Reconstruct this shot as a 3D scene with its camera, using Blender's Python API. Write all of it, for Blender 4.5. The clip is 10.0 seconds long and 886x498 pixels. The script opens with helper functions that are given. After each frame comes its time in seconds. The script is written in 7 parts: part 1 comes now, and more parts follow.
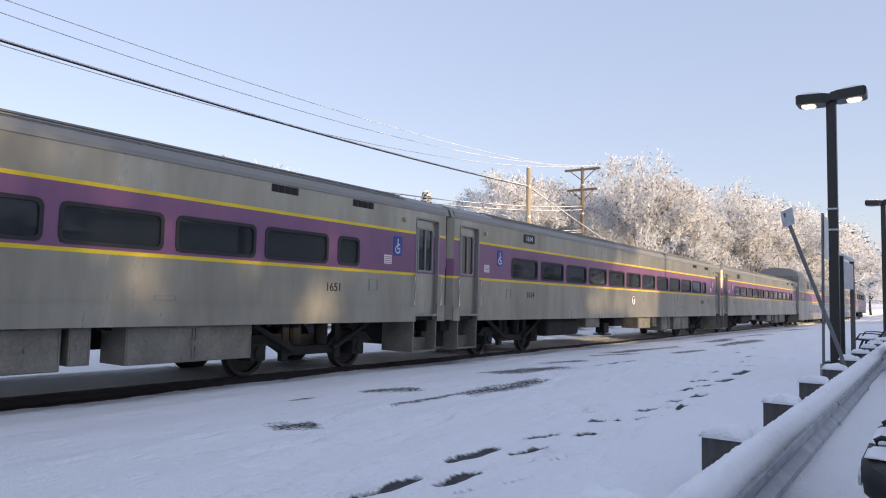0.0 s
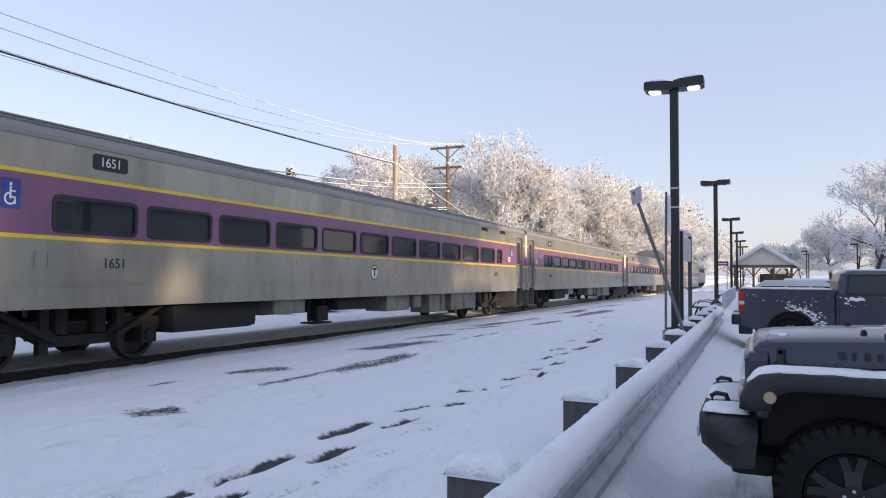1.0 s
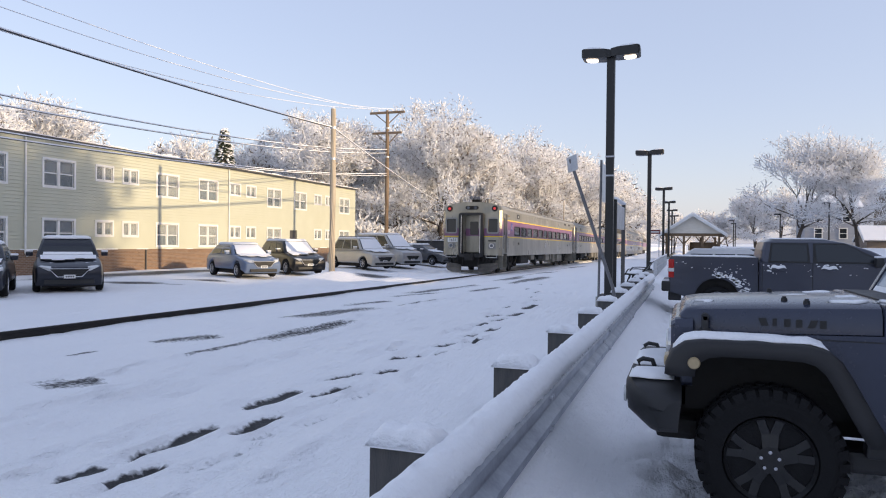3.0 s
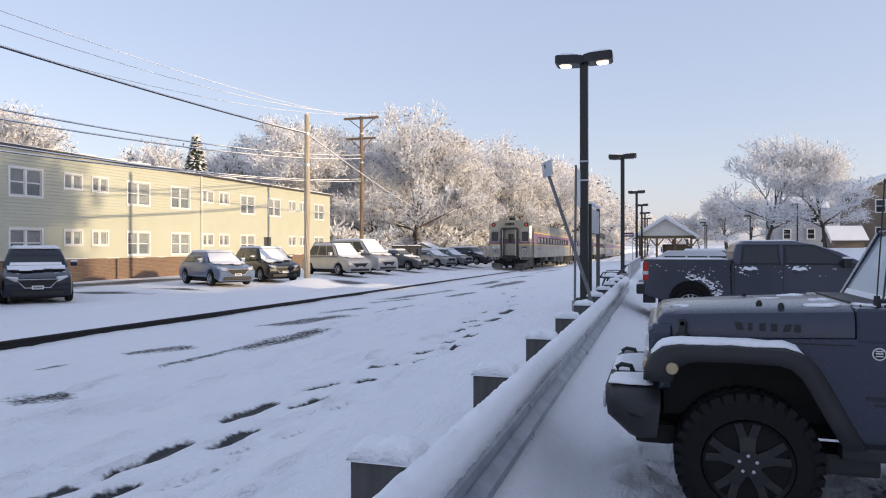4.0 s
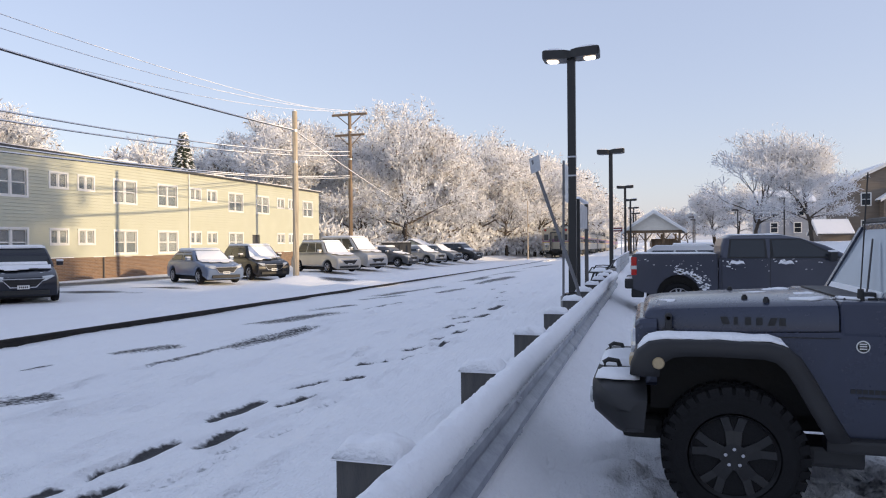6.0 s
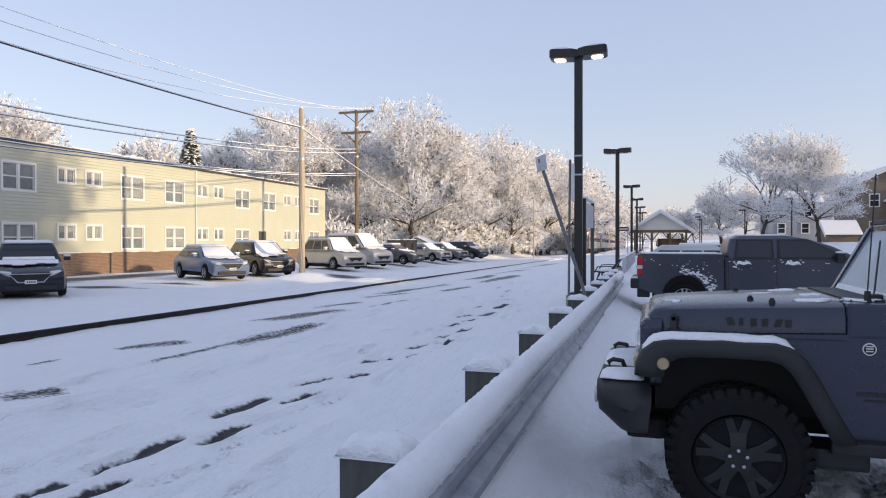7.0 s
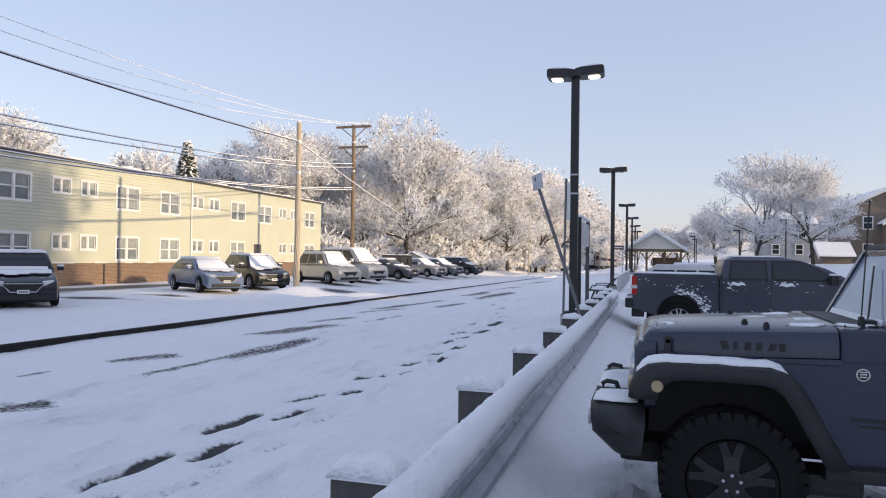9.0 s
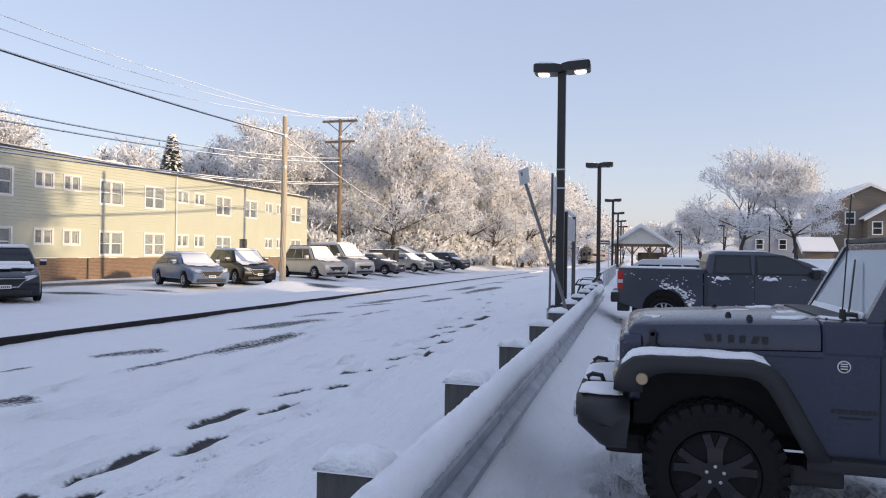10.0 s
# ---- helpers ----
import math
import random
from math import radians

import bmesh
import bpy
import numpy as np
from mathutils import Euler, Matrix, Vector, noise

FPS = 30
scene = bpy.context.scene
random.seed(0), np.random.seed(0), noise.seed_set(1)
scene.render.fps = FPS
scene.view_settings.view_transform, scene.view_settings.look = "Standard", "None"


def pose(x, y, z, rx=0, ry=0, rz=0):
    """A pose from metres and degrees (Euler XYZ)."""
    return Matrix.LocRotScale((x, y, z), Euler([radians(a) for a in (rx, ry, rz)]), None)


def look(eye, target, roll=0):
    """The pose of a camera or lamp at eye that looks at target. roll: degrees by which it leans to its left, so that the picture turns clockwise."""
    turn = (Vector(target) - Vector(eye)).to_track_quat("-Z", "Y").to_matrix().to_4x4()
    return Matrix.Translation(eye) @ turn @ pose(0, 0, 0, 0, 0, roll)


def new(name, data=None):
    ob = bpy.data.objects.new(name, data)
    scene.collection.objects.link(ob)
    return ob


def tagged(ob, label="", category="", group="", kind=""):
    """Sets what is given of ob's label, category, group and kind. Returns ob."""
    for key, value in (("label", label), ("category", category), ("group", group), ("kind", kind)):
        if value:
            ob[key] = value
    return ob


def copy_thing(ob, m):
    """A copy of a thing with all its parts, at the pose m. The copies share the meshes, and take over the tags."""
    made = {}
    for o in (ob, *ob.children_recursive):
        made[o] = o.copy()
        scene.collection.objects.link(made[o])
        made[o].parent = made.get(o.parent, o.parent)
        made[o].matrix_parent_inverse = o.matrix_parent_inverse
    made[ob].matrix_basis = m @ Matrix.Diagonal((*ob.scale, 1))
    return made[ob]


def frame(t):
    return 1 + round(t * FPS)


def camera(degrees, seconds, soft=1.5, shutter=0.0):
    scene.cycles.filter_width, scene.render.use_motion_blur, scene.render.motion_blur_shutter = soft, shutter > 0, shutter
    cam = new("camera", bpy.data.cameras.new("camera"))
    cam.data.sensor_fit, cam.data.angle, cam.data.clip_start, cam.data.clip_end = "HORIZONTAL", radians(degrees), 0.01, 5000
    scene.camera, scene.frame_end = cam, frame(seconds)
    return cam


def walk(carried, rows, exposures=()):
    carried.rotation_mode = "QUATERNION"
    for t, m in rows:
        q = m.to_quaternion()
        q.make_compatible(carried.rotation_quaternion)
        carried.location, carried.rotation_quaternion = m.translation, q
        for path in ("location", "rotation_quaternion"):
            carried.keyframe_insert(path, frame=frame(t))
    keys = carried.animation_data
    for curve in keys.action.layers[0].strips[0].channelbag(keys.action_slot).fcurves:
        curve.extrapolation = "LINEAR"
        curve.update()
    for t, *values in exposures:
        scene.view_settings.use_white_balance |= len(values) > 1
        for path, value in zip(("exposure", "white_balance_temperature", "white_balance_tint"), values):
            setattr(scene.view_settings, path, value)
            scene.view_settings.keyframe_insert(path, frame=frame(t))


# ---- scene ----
cam = camera(65.6, 10.0, soft=1.1)
PATH = [
    (0, (0.128, 0.043, 1.652), (-1.033, 1.665, 1.789), 1.2),
    (0.5, (0.132, 0.018, 1.641), (-0.818, 1.774, 1.757), 0.8),
    (1, (0.097, 0.005, 1.638), (-0.73, 1.825, 1.714), 0.3),
    (1.5, (0.109, 0.049, 1.623), (-0.657, 1.897, 1.652), 0.2),
    (2, (0.113, 0.081, 1.624), (-0.628, 1.938, 1.616), 0.5),
    (2.5, (0.119, 0.119, 1.622), (-0.587, 1.99, 1.603), 0.7),
    (4, (0.089, 0.157, 1.657), (-0.509, 2.065, 1.652), -0.1),
    (4.5, (0.106, 0.152, 1.657), (-0.474, 2.066, 1.655), -0.4),
    (5, (0.098, 0.154, 1.661), (-0.474, 2.07, 1.655), -0.6),
    (5.5, (0.102, 0.172, 1.659), (-0.465, 2.09, 1.647), -0.6),
    (7, (0.111, 0.179, 1.663), (-0.475, 2.091, 1.641), -0.1),
    (7.5, (0.108, 0.176, 1.662), (-0.484, 2.086, 1.65), 0.3),
    (8, (0.098, 0.164, 1.663), (-0.493, 2.075, 1.665), 0.7),
    (8.5, (0.097, 0.176, 1.676), (-0.488, 2.089, 1.693), 0.8),
    (9, (0.109, 0.182, 1.684), (-0.464, 2.098, 1.707), 0.8),
    (9.5, (0.129, 0.185, 1.686), (-0.427, 2.106, 1.705), 0.8),
    (10, (0.112, 0.179, 1.675), (-0.424, 2.106, 1.684), 0.8),
]
walk(cam, [(t, look(eye, target, roll)) for t, eye, target, roll in PATH], exposures=[(0, 1.04, 7200, 25), (1.5, 1.11, 7200, 25), (2.5, 1.06, 7200, 25), (4.5, 0.96, 7200, 25), (10, 0.95, 7200, 25)])

# ---- light ----
SUN_EL, SUN_AZ = 11.0, 97.0          # degrees above the horizon; from +y towards +x
world = bpy.data.worlds.new("world")
scene.world = world
world.use_nodes = True
_wn = world.node_tree.nodes
_sky = _wn.new("ShaderNodeTexSky")
_sky.sky_type, _sky.sun_disc = "NISHITA", False
_sky.sun_elevation, _sky.sun_rotation = radians(SUN_EL), radians(SUN_AZ)
_sky.air_density, _sky.dust_density, _sky.ozone_density = 1.0, 1.0, 1.0
# an even pale blue mixed into the whole sky, added to flatten its light
_even_tint = _wn.new("ShaderNodeMix")
_even_tint.data_type = "RGBA"
_even_tint.inputs[0].default_value = 0.65
_even_tint.inputs[7].default_value = (1.48, 2.05, 2.92, 1)
world.node_tree.links.new(_sky.outputs[0], _even_tint.inputs[6])
world.node_tree.links.new(_even_tint.outputs[2], _wn["Background"].inputs[0])
_wn["Background"].inputs[1].default_value = 0.15
sun = new("sun", bpy.data.lights.new("sun", "SUN"))
sun.data.energy, sun.data.angle, sun.data.color = 2.1, radians(0.9), (1.0, 0.88, 0.57)
_e, _a = radians(SUN_EL), radians(SUN_AZ)
sun.matrix_world = look((60 * math.sin(_a) * math.cos(_e), 60 * math.cos(_a) * math.cos(_e), 60 * math.sin(_e)), (0, 0, 0))

# ---- materials ----


def mat(name, col, rough=0.6, metal=0.0, col2=None, scale=3.0, fine=40.0, bump=0.0, bscale=None, stretch=(1, 1, 1),
        emit=0.0, spec=0.5, island=0.0, snow=0.0, coat=0.0):
    """A painted or natural surface: two scales of variation, relief, and dusting of snow on faces that look up."""
    m = bpy.data.materials.new(name)
    m.use_nodes = True
    n, ln = m.node_tree.nodes, m.node_tree.links.new
    b = n["Principled BSDF"]
    c2 = col2 or tuple(v * 0.72 for v in col)
    tc, mp = n.new("ShaderNodeTexCoord"), n.new("ShaderNodeMapping")
    mp.inputs["Scale"].default_value = stretch
    ln(tc.outputs["Object"], mp.inputs[0])
    n1, n2 = n.new("ShaderNodeTexNoise"), n.new("ShaderNodeTexNoise")
    n1.inputs["Scale"].default_value, n2.inputs["Scale"].default_value = scale, fine
    n1.inputs["Detail"].default_value = n2.inputs["Detail"].default_value = 4
    ln(mp.outputs[0], n1.inputs[0]), ln(mp.outputs[0], n2.inputs[0])
    add = n.new("ShaderNodeMath")
    add.operation = "MULTIPLY_ADD"
    ln(n2.outputs[0], add.inputs[0])
    add.inputs[1].default_value = 0.45
    ln(n1.outputs[0], add.inputs[2])
    ramp = n.new("ShaderNodeMapRange")
    ramp.inputs[1].default_value, ramp.inputs[2].default_value = 0.50, 0.95
    ln(add.outputs[0], ramp.inputs[0])
    mix = n.new("ShaderNodeMix")
    mix.data_type = "RGBA"
    mix.inputs[6].default_value, mix.inputs[7].default_value = (*col, 1), (*c2, 1)
    ln(ramp.outputs[0], mix.inputs[0])
    out = mix.outputs[2]
    if island:
        geo, hsv = n.new("ShaderNodeNewGeometry"), n.new("ShaderNodeHueSaturation")
        mr = n.new("ShaderNodeMapRange")
        mr.inputs[3].default_value, mr.inputs[4].default_value = 1 - island, 1 + island
        ln(geo.outputs["Random Per Island"], mr.inputs[0]), ln(mr.outputs[0], hsv.inputs["Value"])
        ln(out, hsv.inputs["Color"])
        out = hsv.outputs[0]
    rin = None
    if snow:
        geo, sep = n.new("ShaderNodeNewGeometry"), n.new("ShaderNodeSeparateXYZ")
        ln(geo.outputs["Normal"], sep.inputs[0])
        ns = n.new("ShaderNodeTexNoise")
        ns.inputs["Scale"].default_value, ns.inputs["Detail"].default_value = 5.0, 6
        ln(tc.outputs["Object"], ns.inputs[0])
        ma = n.new("ShaderNodeMath")
        ma.operation = "MULTIPLY_ADD"
        ln(ns.outputs[0], ma.inputs[0])
        ma.inputs[1].default_value = 1.6
        ln(sep.outputs[2], ma.inputs[2])
        mr = n.new("ShaderNodeMapRange")
        mr.inputs[1].default_value, mr.inputs[2].default_value = 2.05 - snow, 2.2 - snow
        ln(ma.outputs[0], mr.inputs[0])
        mx = n.new("ShaderNodeMix")
        mx.data_type = "RGBA"
        ln(mr.outputs[0], mx.inputs[0]), ln(out, mx.inputs[6])
        mx.inputs[7].default_value = (0.82, 0.84, 0.88, 1)
        out = mx.outputs[2]
        mm = n.new("ShaderNodeMapRange")
        mm.inputs[3].default_value, mm.inputs[4].default_value = metal, 0.0
        ln(mr.outputs[0], mm.inputs[0]), ln(mm.outputs[0], b.inputs["Metallic"])
        rin = n.new("ShaderNodeMapRange")
        rin.inputs[3].default_value, rin.inputs[4].default_value = rough, 0.8
        ln(mr.outputs[0], rin.inputs[0]), ln(rin.outputs[0], b.inputs["Roughness"])
    ln(out, b.inputs["Base Color"])
    if not snow:
        b.inputs["Metallic"].default_value = metal
        rr = n.new("ShaderNodeMapRange")
        rr.inputs[3].default_value, rr.inputs[4].default_value = max(0.02, rough * 0.85), min(1, rough * 1.2)
        ln(ramp.outputs[0], rr.inputs[0]), ln(rr.outputs[0], b.inputs["Roughness"])
    b.inputs["Specular IOR Level"].default_value = spec
    b.inputs["Coat Weight"].default_value = coat
    b.inputs["Coat Roughness"].default_value = 0.08
    if bump:
        bp, nb = n.new("ShaderNodeBump"), n.new("ShaderNodeTexNoise")
        nb.inputs["Scale"].default_value, nb.inputs["Detail"].default_value = bscale or fine, 5
        ln(mp.outputs[0], nb.inputs[0]), ln(nb.outputs[0], bp.inputs["Height"])
        bp.inputs["Strength"].default_value, bp.inputs["Distance"].default_value = min(1, bump), 0.02
        ln(bp.outputs[0], b.inputs["Normal"])
    if emit:
        b.inputs["Emission Color"].default_value = (*col, 1)
        b.inputs["Emission Strength"].default_value = emit
    return m


def glass_mat(name, tint=(0.02, 0.025, 0.03), rough=0.04, alpha=1.0):
    """Dark window glass: a smooth dielectric over an unlit interior; below 1 alpha it lets the light through."""
    m = bpy.data.materials.new(name)
    m.use_nodes = True
    b = m.node_tree.nodes["Principled BSDF"]
    b.inputs["Base Color"].default_value = (*tint, 1)
    b.inputs["Roughness"].default_value = rough
    b.inputs["Specular IOR Level"].default_value = 0.6
    b.inputs["Alpha"].default_value = alpha
    n, ln = m.node_tree.nodes, m.node_tree.links.new
    nz, bp = n.new("ShaderNodeTexNoise"), n.new("ShaderNodeBump")
    nz.inputs["Scale"].default_value = 1.5
    bp.inputs["Strength"].default_value, bp.inputs["Distance"].default_value = 0.15, 0.01
    ln(nz.outputs[0], bp.inputs["Height"]), ln(bp.outputs[0], b.inputs["Normal"])
    return m


SNOW = mat("snow", (0.93, 0.935, 0.95), 0.75, 0, (0.89, 0.90, 0.92), 1.2, 30, 0.55, 42, spec=0.25)
STEEL = mat("weathered_steel_side", (0.43, 0.40, 0.33), 0.30, 0.5, (0.26, 0.24, 0.19), 0.6, 3.5, 0.02, 30, (1.2, 1.2, 0.3))
STEEL_ROOF = mat("grimy_roof", (0.30, 0.295, 0.28), 0.5, 0.3, (0.28, 0.27, 0.25), 1.0, 14, 0.05, 30, snow=0.12)
PURPLE = mat("purple_band", (0.24, 0.095, 0.195), 0.36, 0.0, (0.19, 0.08, 0.155), 0.8, 9, 0.02, 50, (1, 1, 0.2), coat=0.15)
YELLOW = mat("yellow_stripe", (0.86, 0.60, 0.02), 0.42, 0, (0.72, 0.50, 0.03), 2, 20)
BLACK = mat("black_rubber", (0.012, 0.012, 0.013), 0.6, 0, (0.03, 0.03, 0.03), 4, 40)
UNDER = mat("sooty_underframe", (0.012, 0.011, 0.011), 0.8, 0.1, (0.028, 0.026, 0.024), 3, 25, 0.2, 30)
PLOUGH = mat("worn_dark_plough", (0.16, 0.145, 0.125), 0.6, 0.2, (0.06, 0.055, 0.05), 1.6, 18, 0.1, 30)
UNDER_BOX = mat("dusty_equipment_box", (0.27, 0.255, 0.215), 0.55, 0.2, (0.17, 0.16, 0.135), 2.5, 20, 0.08, 30)
WHEEL_STEEL = mat("wheel_steel", (0.025, 0.022, 0.02), 0.6, 0.4, (0.05, 0.042, 0.035), 5, 30)
RAIL_M = mat("rusty_rail", (0.014, 0.012, 0.012), 0.7, 0.2, (0.026, 0.021, 0.02), 4, 40, 0.1)
GLASS = glass_mat("dark_glass")
GLASS_FROST = mat("frosted_glass", (0.16, 0.19, 0.22), 0.2, 0, (0.07, 0.08, 0.10), 2.5, 12)
GLASS_CLEAR = glass_mat("clear_glass", (0.25, 0.30, 0.33), 0.03, 0.45)
GLASS_FILM = glass_mat("frost_filmed_glass", (0.42, 0.48, 0.54), 0.10, 0.72)
WHITE = mat("white_paint", (0.78, 0.78, 0.76), 0.5, 0, (0.66, 0.66, 0.64), 2, 25)
BLUE_SIGN = mat("blue_sign", (0.02, 0.07, 0.32), 0.4)
MARKER = mat("marker_lens", (0.60, 0.05, 0.05), 0.15, 0, emit=0.25)
RED_LENS = mat("red_lens", (0.45, 0.015, 0.012), 0.15, 0, emit=0.04)
AMBER = mat("amber_lens", (0.55, 0.42, 0.25), 0.3)
LENS = mat("headlamp_lens", (0.75, 0.76, 0.75), 0.08, 0.3)
CHROME = mat("chrome", (0.65, 0.65, 0.66), 0.15, 1.0)
GALV = mat("galvanised_steel", (0.56, 0.58, 0.61), 0.42, 0.5, (0.42, 0.43, 0.46), 5, 40, 0.05, 60)
GALV_DARK = mat("dull_weathered_galvanised", (0.13, 0.135, 0.14), 0.5, 0.4, (0.20, 0.20, 0.21), 4, 40, 0.05, 60)
BEAM = mat("weathered_guardrail_zinc", (0.36, 0.385, 0.43), 0.40, 0.3, (0.25, 0.27, 0.31), 4, 35, 0.05, 60)
TIMBER = mat("dark_timber_post", (0.07, 0.068, 0.07), 0.85, 0, (0.12, 0.115, 0.11), 5, 60, 0.4, 50, (4, 4, 0.6))
LAMP_BLACK = mat("black_enamel", (0.010, 0.010, 0.011), 0.4, 0, (0.02, 0.02, 0.02), 3, 30)
LAMP_GLOW = mat("lit_lamp_lens", (1.0, 0.90, 0.70), 0.3, emit=1.3)
# paler of the two pole wood tones
POLE_PALE = mat("pale_pole_wood", (0.55, 0.47, 0.36), 0.85, 0, (0.40, 0.33, 0.245), 3, 50, 0.4, 40, (3, 3, 0.25))
POLE_WOOD = mat("weathered_pole_wood", (0.30, 0.215, 0.14), 0.85, 0, (0.15, 0.10, 0.065), 3, 50, 0.4, 40, (3, 3, 0.25))
WIRE_M = mat("cable", (0.045, 0.045, 0.05), 0.6, 0)
SIDING = mat("cream_vinyl_siding", (0.52, 0.53, 0.43), 0.55, 0, (0.48, 0.49, 0.39), 0.7, 30, 0.03, 60)
ROOF_DARK = mat("dark_roof_edge", (0.05, 0.05, 0.055), 0.8, 0, (0.08, 0.08, 0.08), 3, 40)
CONCRETE = mat("concrete", (0.33, 0.32, 0.30), 0.85, 0, (0.24, 0.235, 0.22), 2, 50, 0.25, 60)
BLIND = mat("window_blind", (0.62, 0.60, 0.55), 0.7)
INSIDE_DARK = mat("dim_interior", (0.05, 0.05, 0.055), 0.8)
BARK = mat("bark", (0.085, 0.065, 0.05), 0.9, 0, (0.05, 0.04, 0.032), 4, 40, 0.4, 30, (2, 2, 0.5), snow=0.36)
TWIG = mat("frosted_twigs", (0.90, 0.90, 0.91), 0.8, 0, (0.80, 0.80, 0.80), 0.6, 3, island=0.12, spec=0.2)
_tn, _tl = TWIG.node_tree.nodes, TWIG.node_tree.links.new
_tr, _tm = _tn.new("ShaderNodeBsdfTranslucent"), _tn.new("ShaderNodeMixShader")
_tr.inputs[0].default_value, _tm.inputs[0].default_value = (0.90, 0.90, 0.91, 1), 0.28
_tl(_tn["Principled BSDF"].outputs[0], _tm.inputs[1]), _tl(_tr.outputs[0], _tm.inputs[2])
_tl(_tm.outputs[0], _tn["Material Output"].inputs[0])
TWIG_BARE = mat("bare_twigs", (0.13, 0.10, 0.075), 0.9, 0, (0.20, 0.16, 0.12), 1, 6, island=0.3)
NEEDLE = mat("dark_needles", (0.035, 0.05, 0.03), 0.8, 0, (0.05, 0.065, 0.04), 2, 20, island=0.3)
TYRE = mat("tyre_rubber", (0.006, 0.006, 0.007), 0.8, 0, (0.014, 0.014, 0.015), 6, 60, 0.15, 60, spec=0.25)


def brick_mat():
    m = bpy.data.materials.new("red_brick_base")
    m.use_nodes = True
    n, ln = m.node_tree.nodes, m.node_tree.links.new
    b, tc, mp, br = n["Principled BSDF"], n.new("ShaderNodeTexCoord"), n.new("ShaderNodeMapping"), n.new("ShaderNodeTexBrick")
    sp, cb = n.new("ShaderNodeSeparateXYZ"), n.new("ShaderNodeCombineXYZ")
    ln(tc.outputs["Object"], mp.inputs[0]), ln(mp.outputs[0], sp.inputs[0])
    ln(sp.outputs[1], cb.inputs[0]), ln(sp.outputs[2], cb.inputs[1]), ln(cb.outputs[0], br.inputs[0])
    br.inputs["Color1"].default_value, br.inputs["Color2"].default_value = (0.25, 0.145, 0.085, 1), (0.17, 0.095, 0.058, 1)
    br.inputs["Mortar"].default_value = (0.30, 0.26, 0.22, 1)
    for k, v in (("Scale", 1.0), ("Mortar Size", 0.008), ("Brick Width", 0.21), ("Row Height", 0.075)):
        br.inputs[k].default_value = v
    ln(br.outputs["Color"], b.inputs["Base Color"])
    bp = n.new("ShaderNodeBump")
    bp.inputs["Distance"].default_value, bp.invert = 0.01, True
    ln(br.outputs["Fac"], bp.inputs["Height"]), ln(bp.outputs[0], b.inputs["Normal"])
    b.inputs["Roughness"].default_value = 0.85
    return m


BRICK = brick_mat()

# ---- mesh helpers ----


def part(name, bm, material, parent=None, label="", smooth=False, mats=()):
    me = bpy.data.meshes.new(name)
    bm.normal_update()
    if smooth:
        for f in bm.faces:
            f.smooth = True
    bm.to_mesh(me)
    bm.free()
    me.materials.append(material)
    for x in mats:
        me.materials.append(x)
    ob = new(name, me)
    if parent is not None:
        ob.parent = parent
    return tagged(ob, label) if label else ob


def thing(name, m, label, category, group="", kind=""):
    ob = new(name)
    ob.matrix_world = m
    ob.empty_display_size = 0.3
    return tagged(ob, label, category, group, kind)


def BM():
    return bmesh.new()


def box(bm, x0, x1, y0, y1, z0, z1, bev=0.0, mi=0):
    vs = [bm.verts.new((x, y, z)) for x in (x0, x1) for y in (y0, y1) for z in (z0, z1)]
    fs = [bm.faces.new([vs[i] for i in f]) for f in ((0, 1, 3, 2), (4, 6, 7, 5), (0, 4, 5, 1), (2, 3, 7, 6), (0, 2, 6, 4), (1, 5, 7, 3))]
    for f in fs:
        f.material_index = mi
    if bev:
        es = list({e for f in fs for e in f.edges})
        bmesh.ops.bevel(bm, geom=es, offset=bev, segments=2, affect="EDGES", profile=0.6)
    return bm


def ring(bm, c, u, v, r, seg, ru=1.0, rv=1.0):
    c, u, v = Vector(c), Vector(u), Vector(v)
    return [bm.verts.new(c + u * (math.cos(2 * math.pi * i / seg) * r * ru) + v * (math.sin(2 * math.pi * i / seg) * r * rv)) for i in range(seg)]


def bridge(bm, a, b, mi=0):
    n = len(a)
    for i in range(n):
        f = bm.faces.new((a[i], a[(i + 1) % n], b[(i + 1) % n], b[i]))
        f.material_index = mi


def cyl(bm, p0, p1, r0, r1=None, seg=12, caps=True, mi=0):
    p0, p1 = Vector(p0), Vector(p1)
    r1 = r0 if r1 is None else r1
    d = (p1 - p0).normalized()
    u = d.orthogonal().normalized()
    v = d.cross(u)
    a, b = ring(bm, p0, u, v, r0, seg), ring(bm, p1, u, v, r1, seg)
    bridge(bm, a, b, mi)
    if caps:
        bm.faces.new(a[::-1]).material_index = mi
        bm.faces.new(b).material_index = mi
    return bm


def tube(bm, pts, r, seg=8, closed_ends=True):
    pts = [Vector(p) for p in pts]
    last = None
    for i, p in enumerate(pts):
        d = (pts[min(i + 1, len(pts) - 1)] - pts[max(i - 1, 0)]).normalized()
        u = d.cross(Vector((0, 0, 1)))
        u = u.normalized() if u.length > 1e-3 else Vector((1, 0, 0))
        v = d.cross(u)
        rr = r[i] if isinstance(r, (list, tuple)) else r
        a = ring(bm, p, u, v, rr, seg)
        if last:
            bridge(bm, last, a)
        elif closed_ends:
            bm.faces.new(a[::-1])
        last = a
    if closed_ends:
        bm.faces.new(last)
    return bm


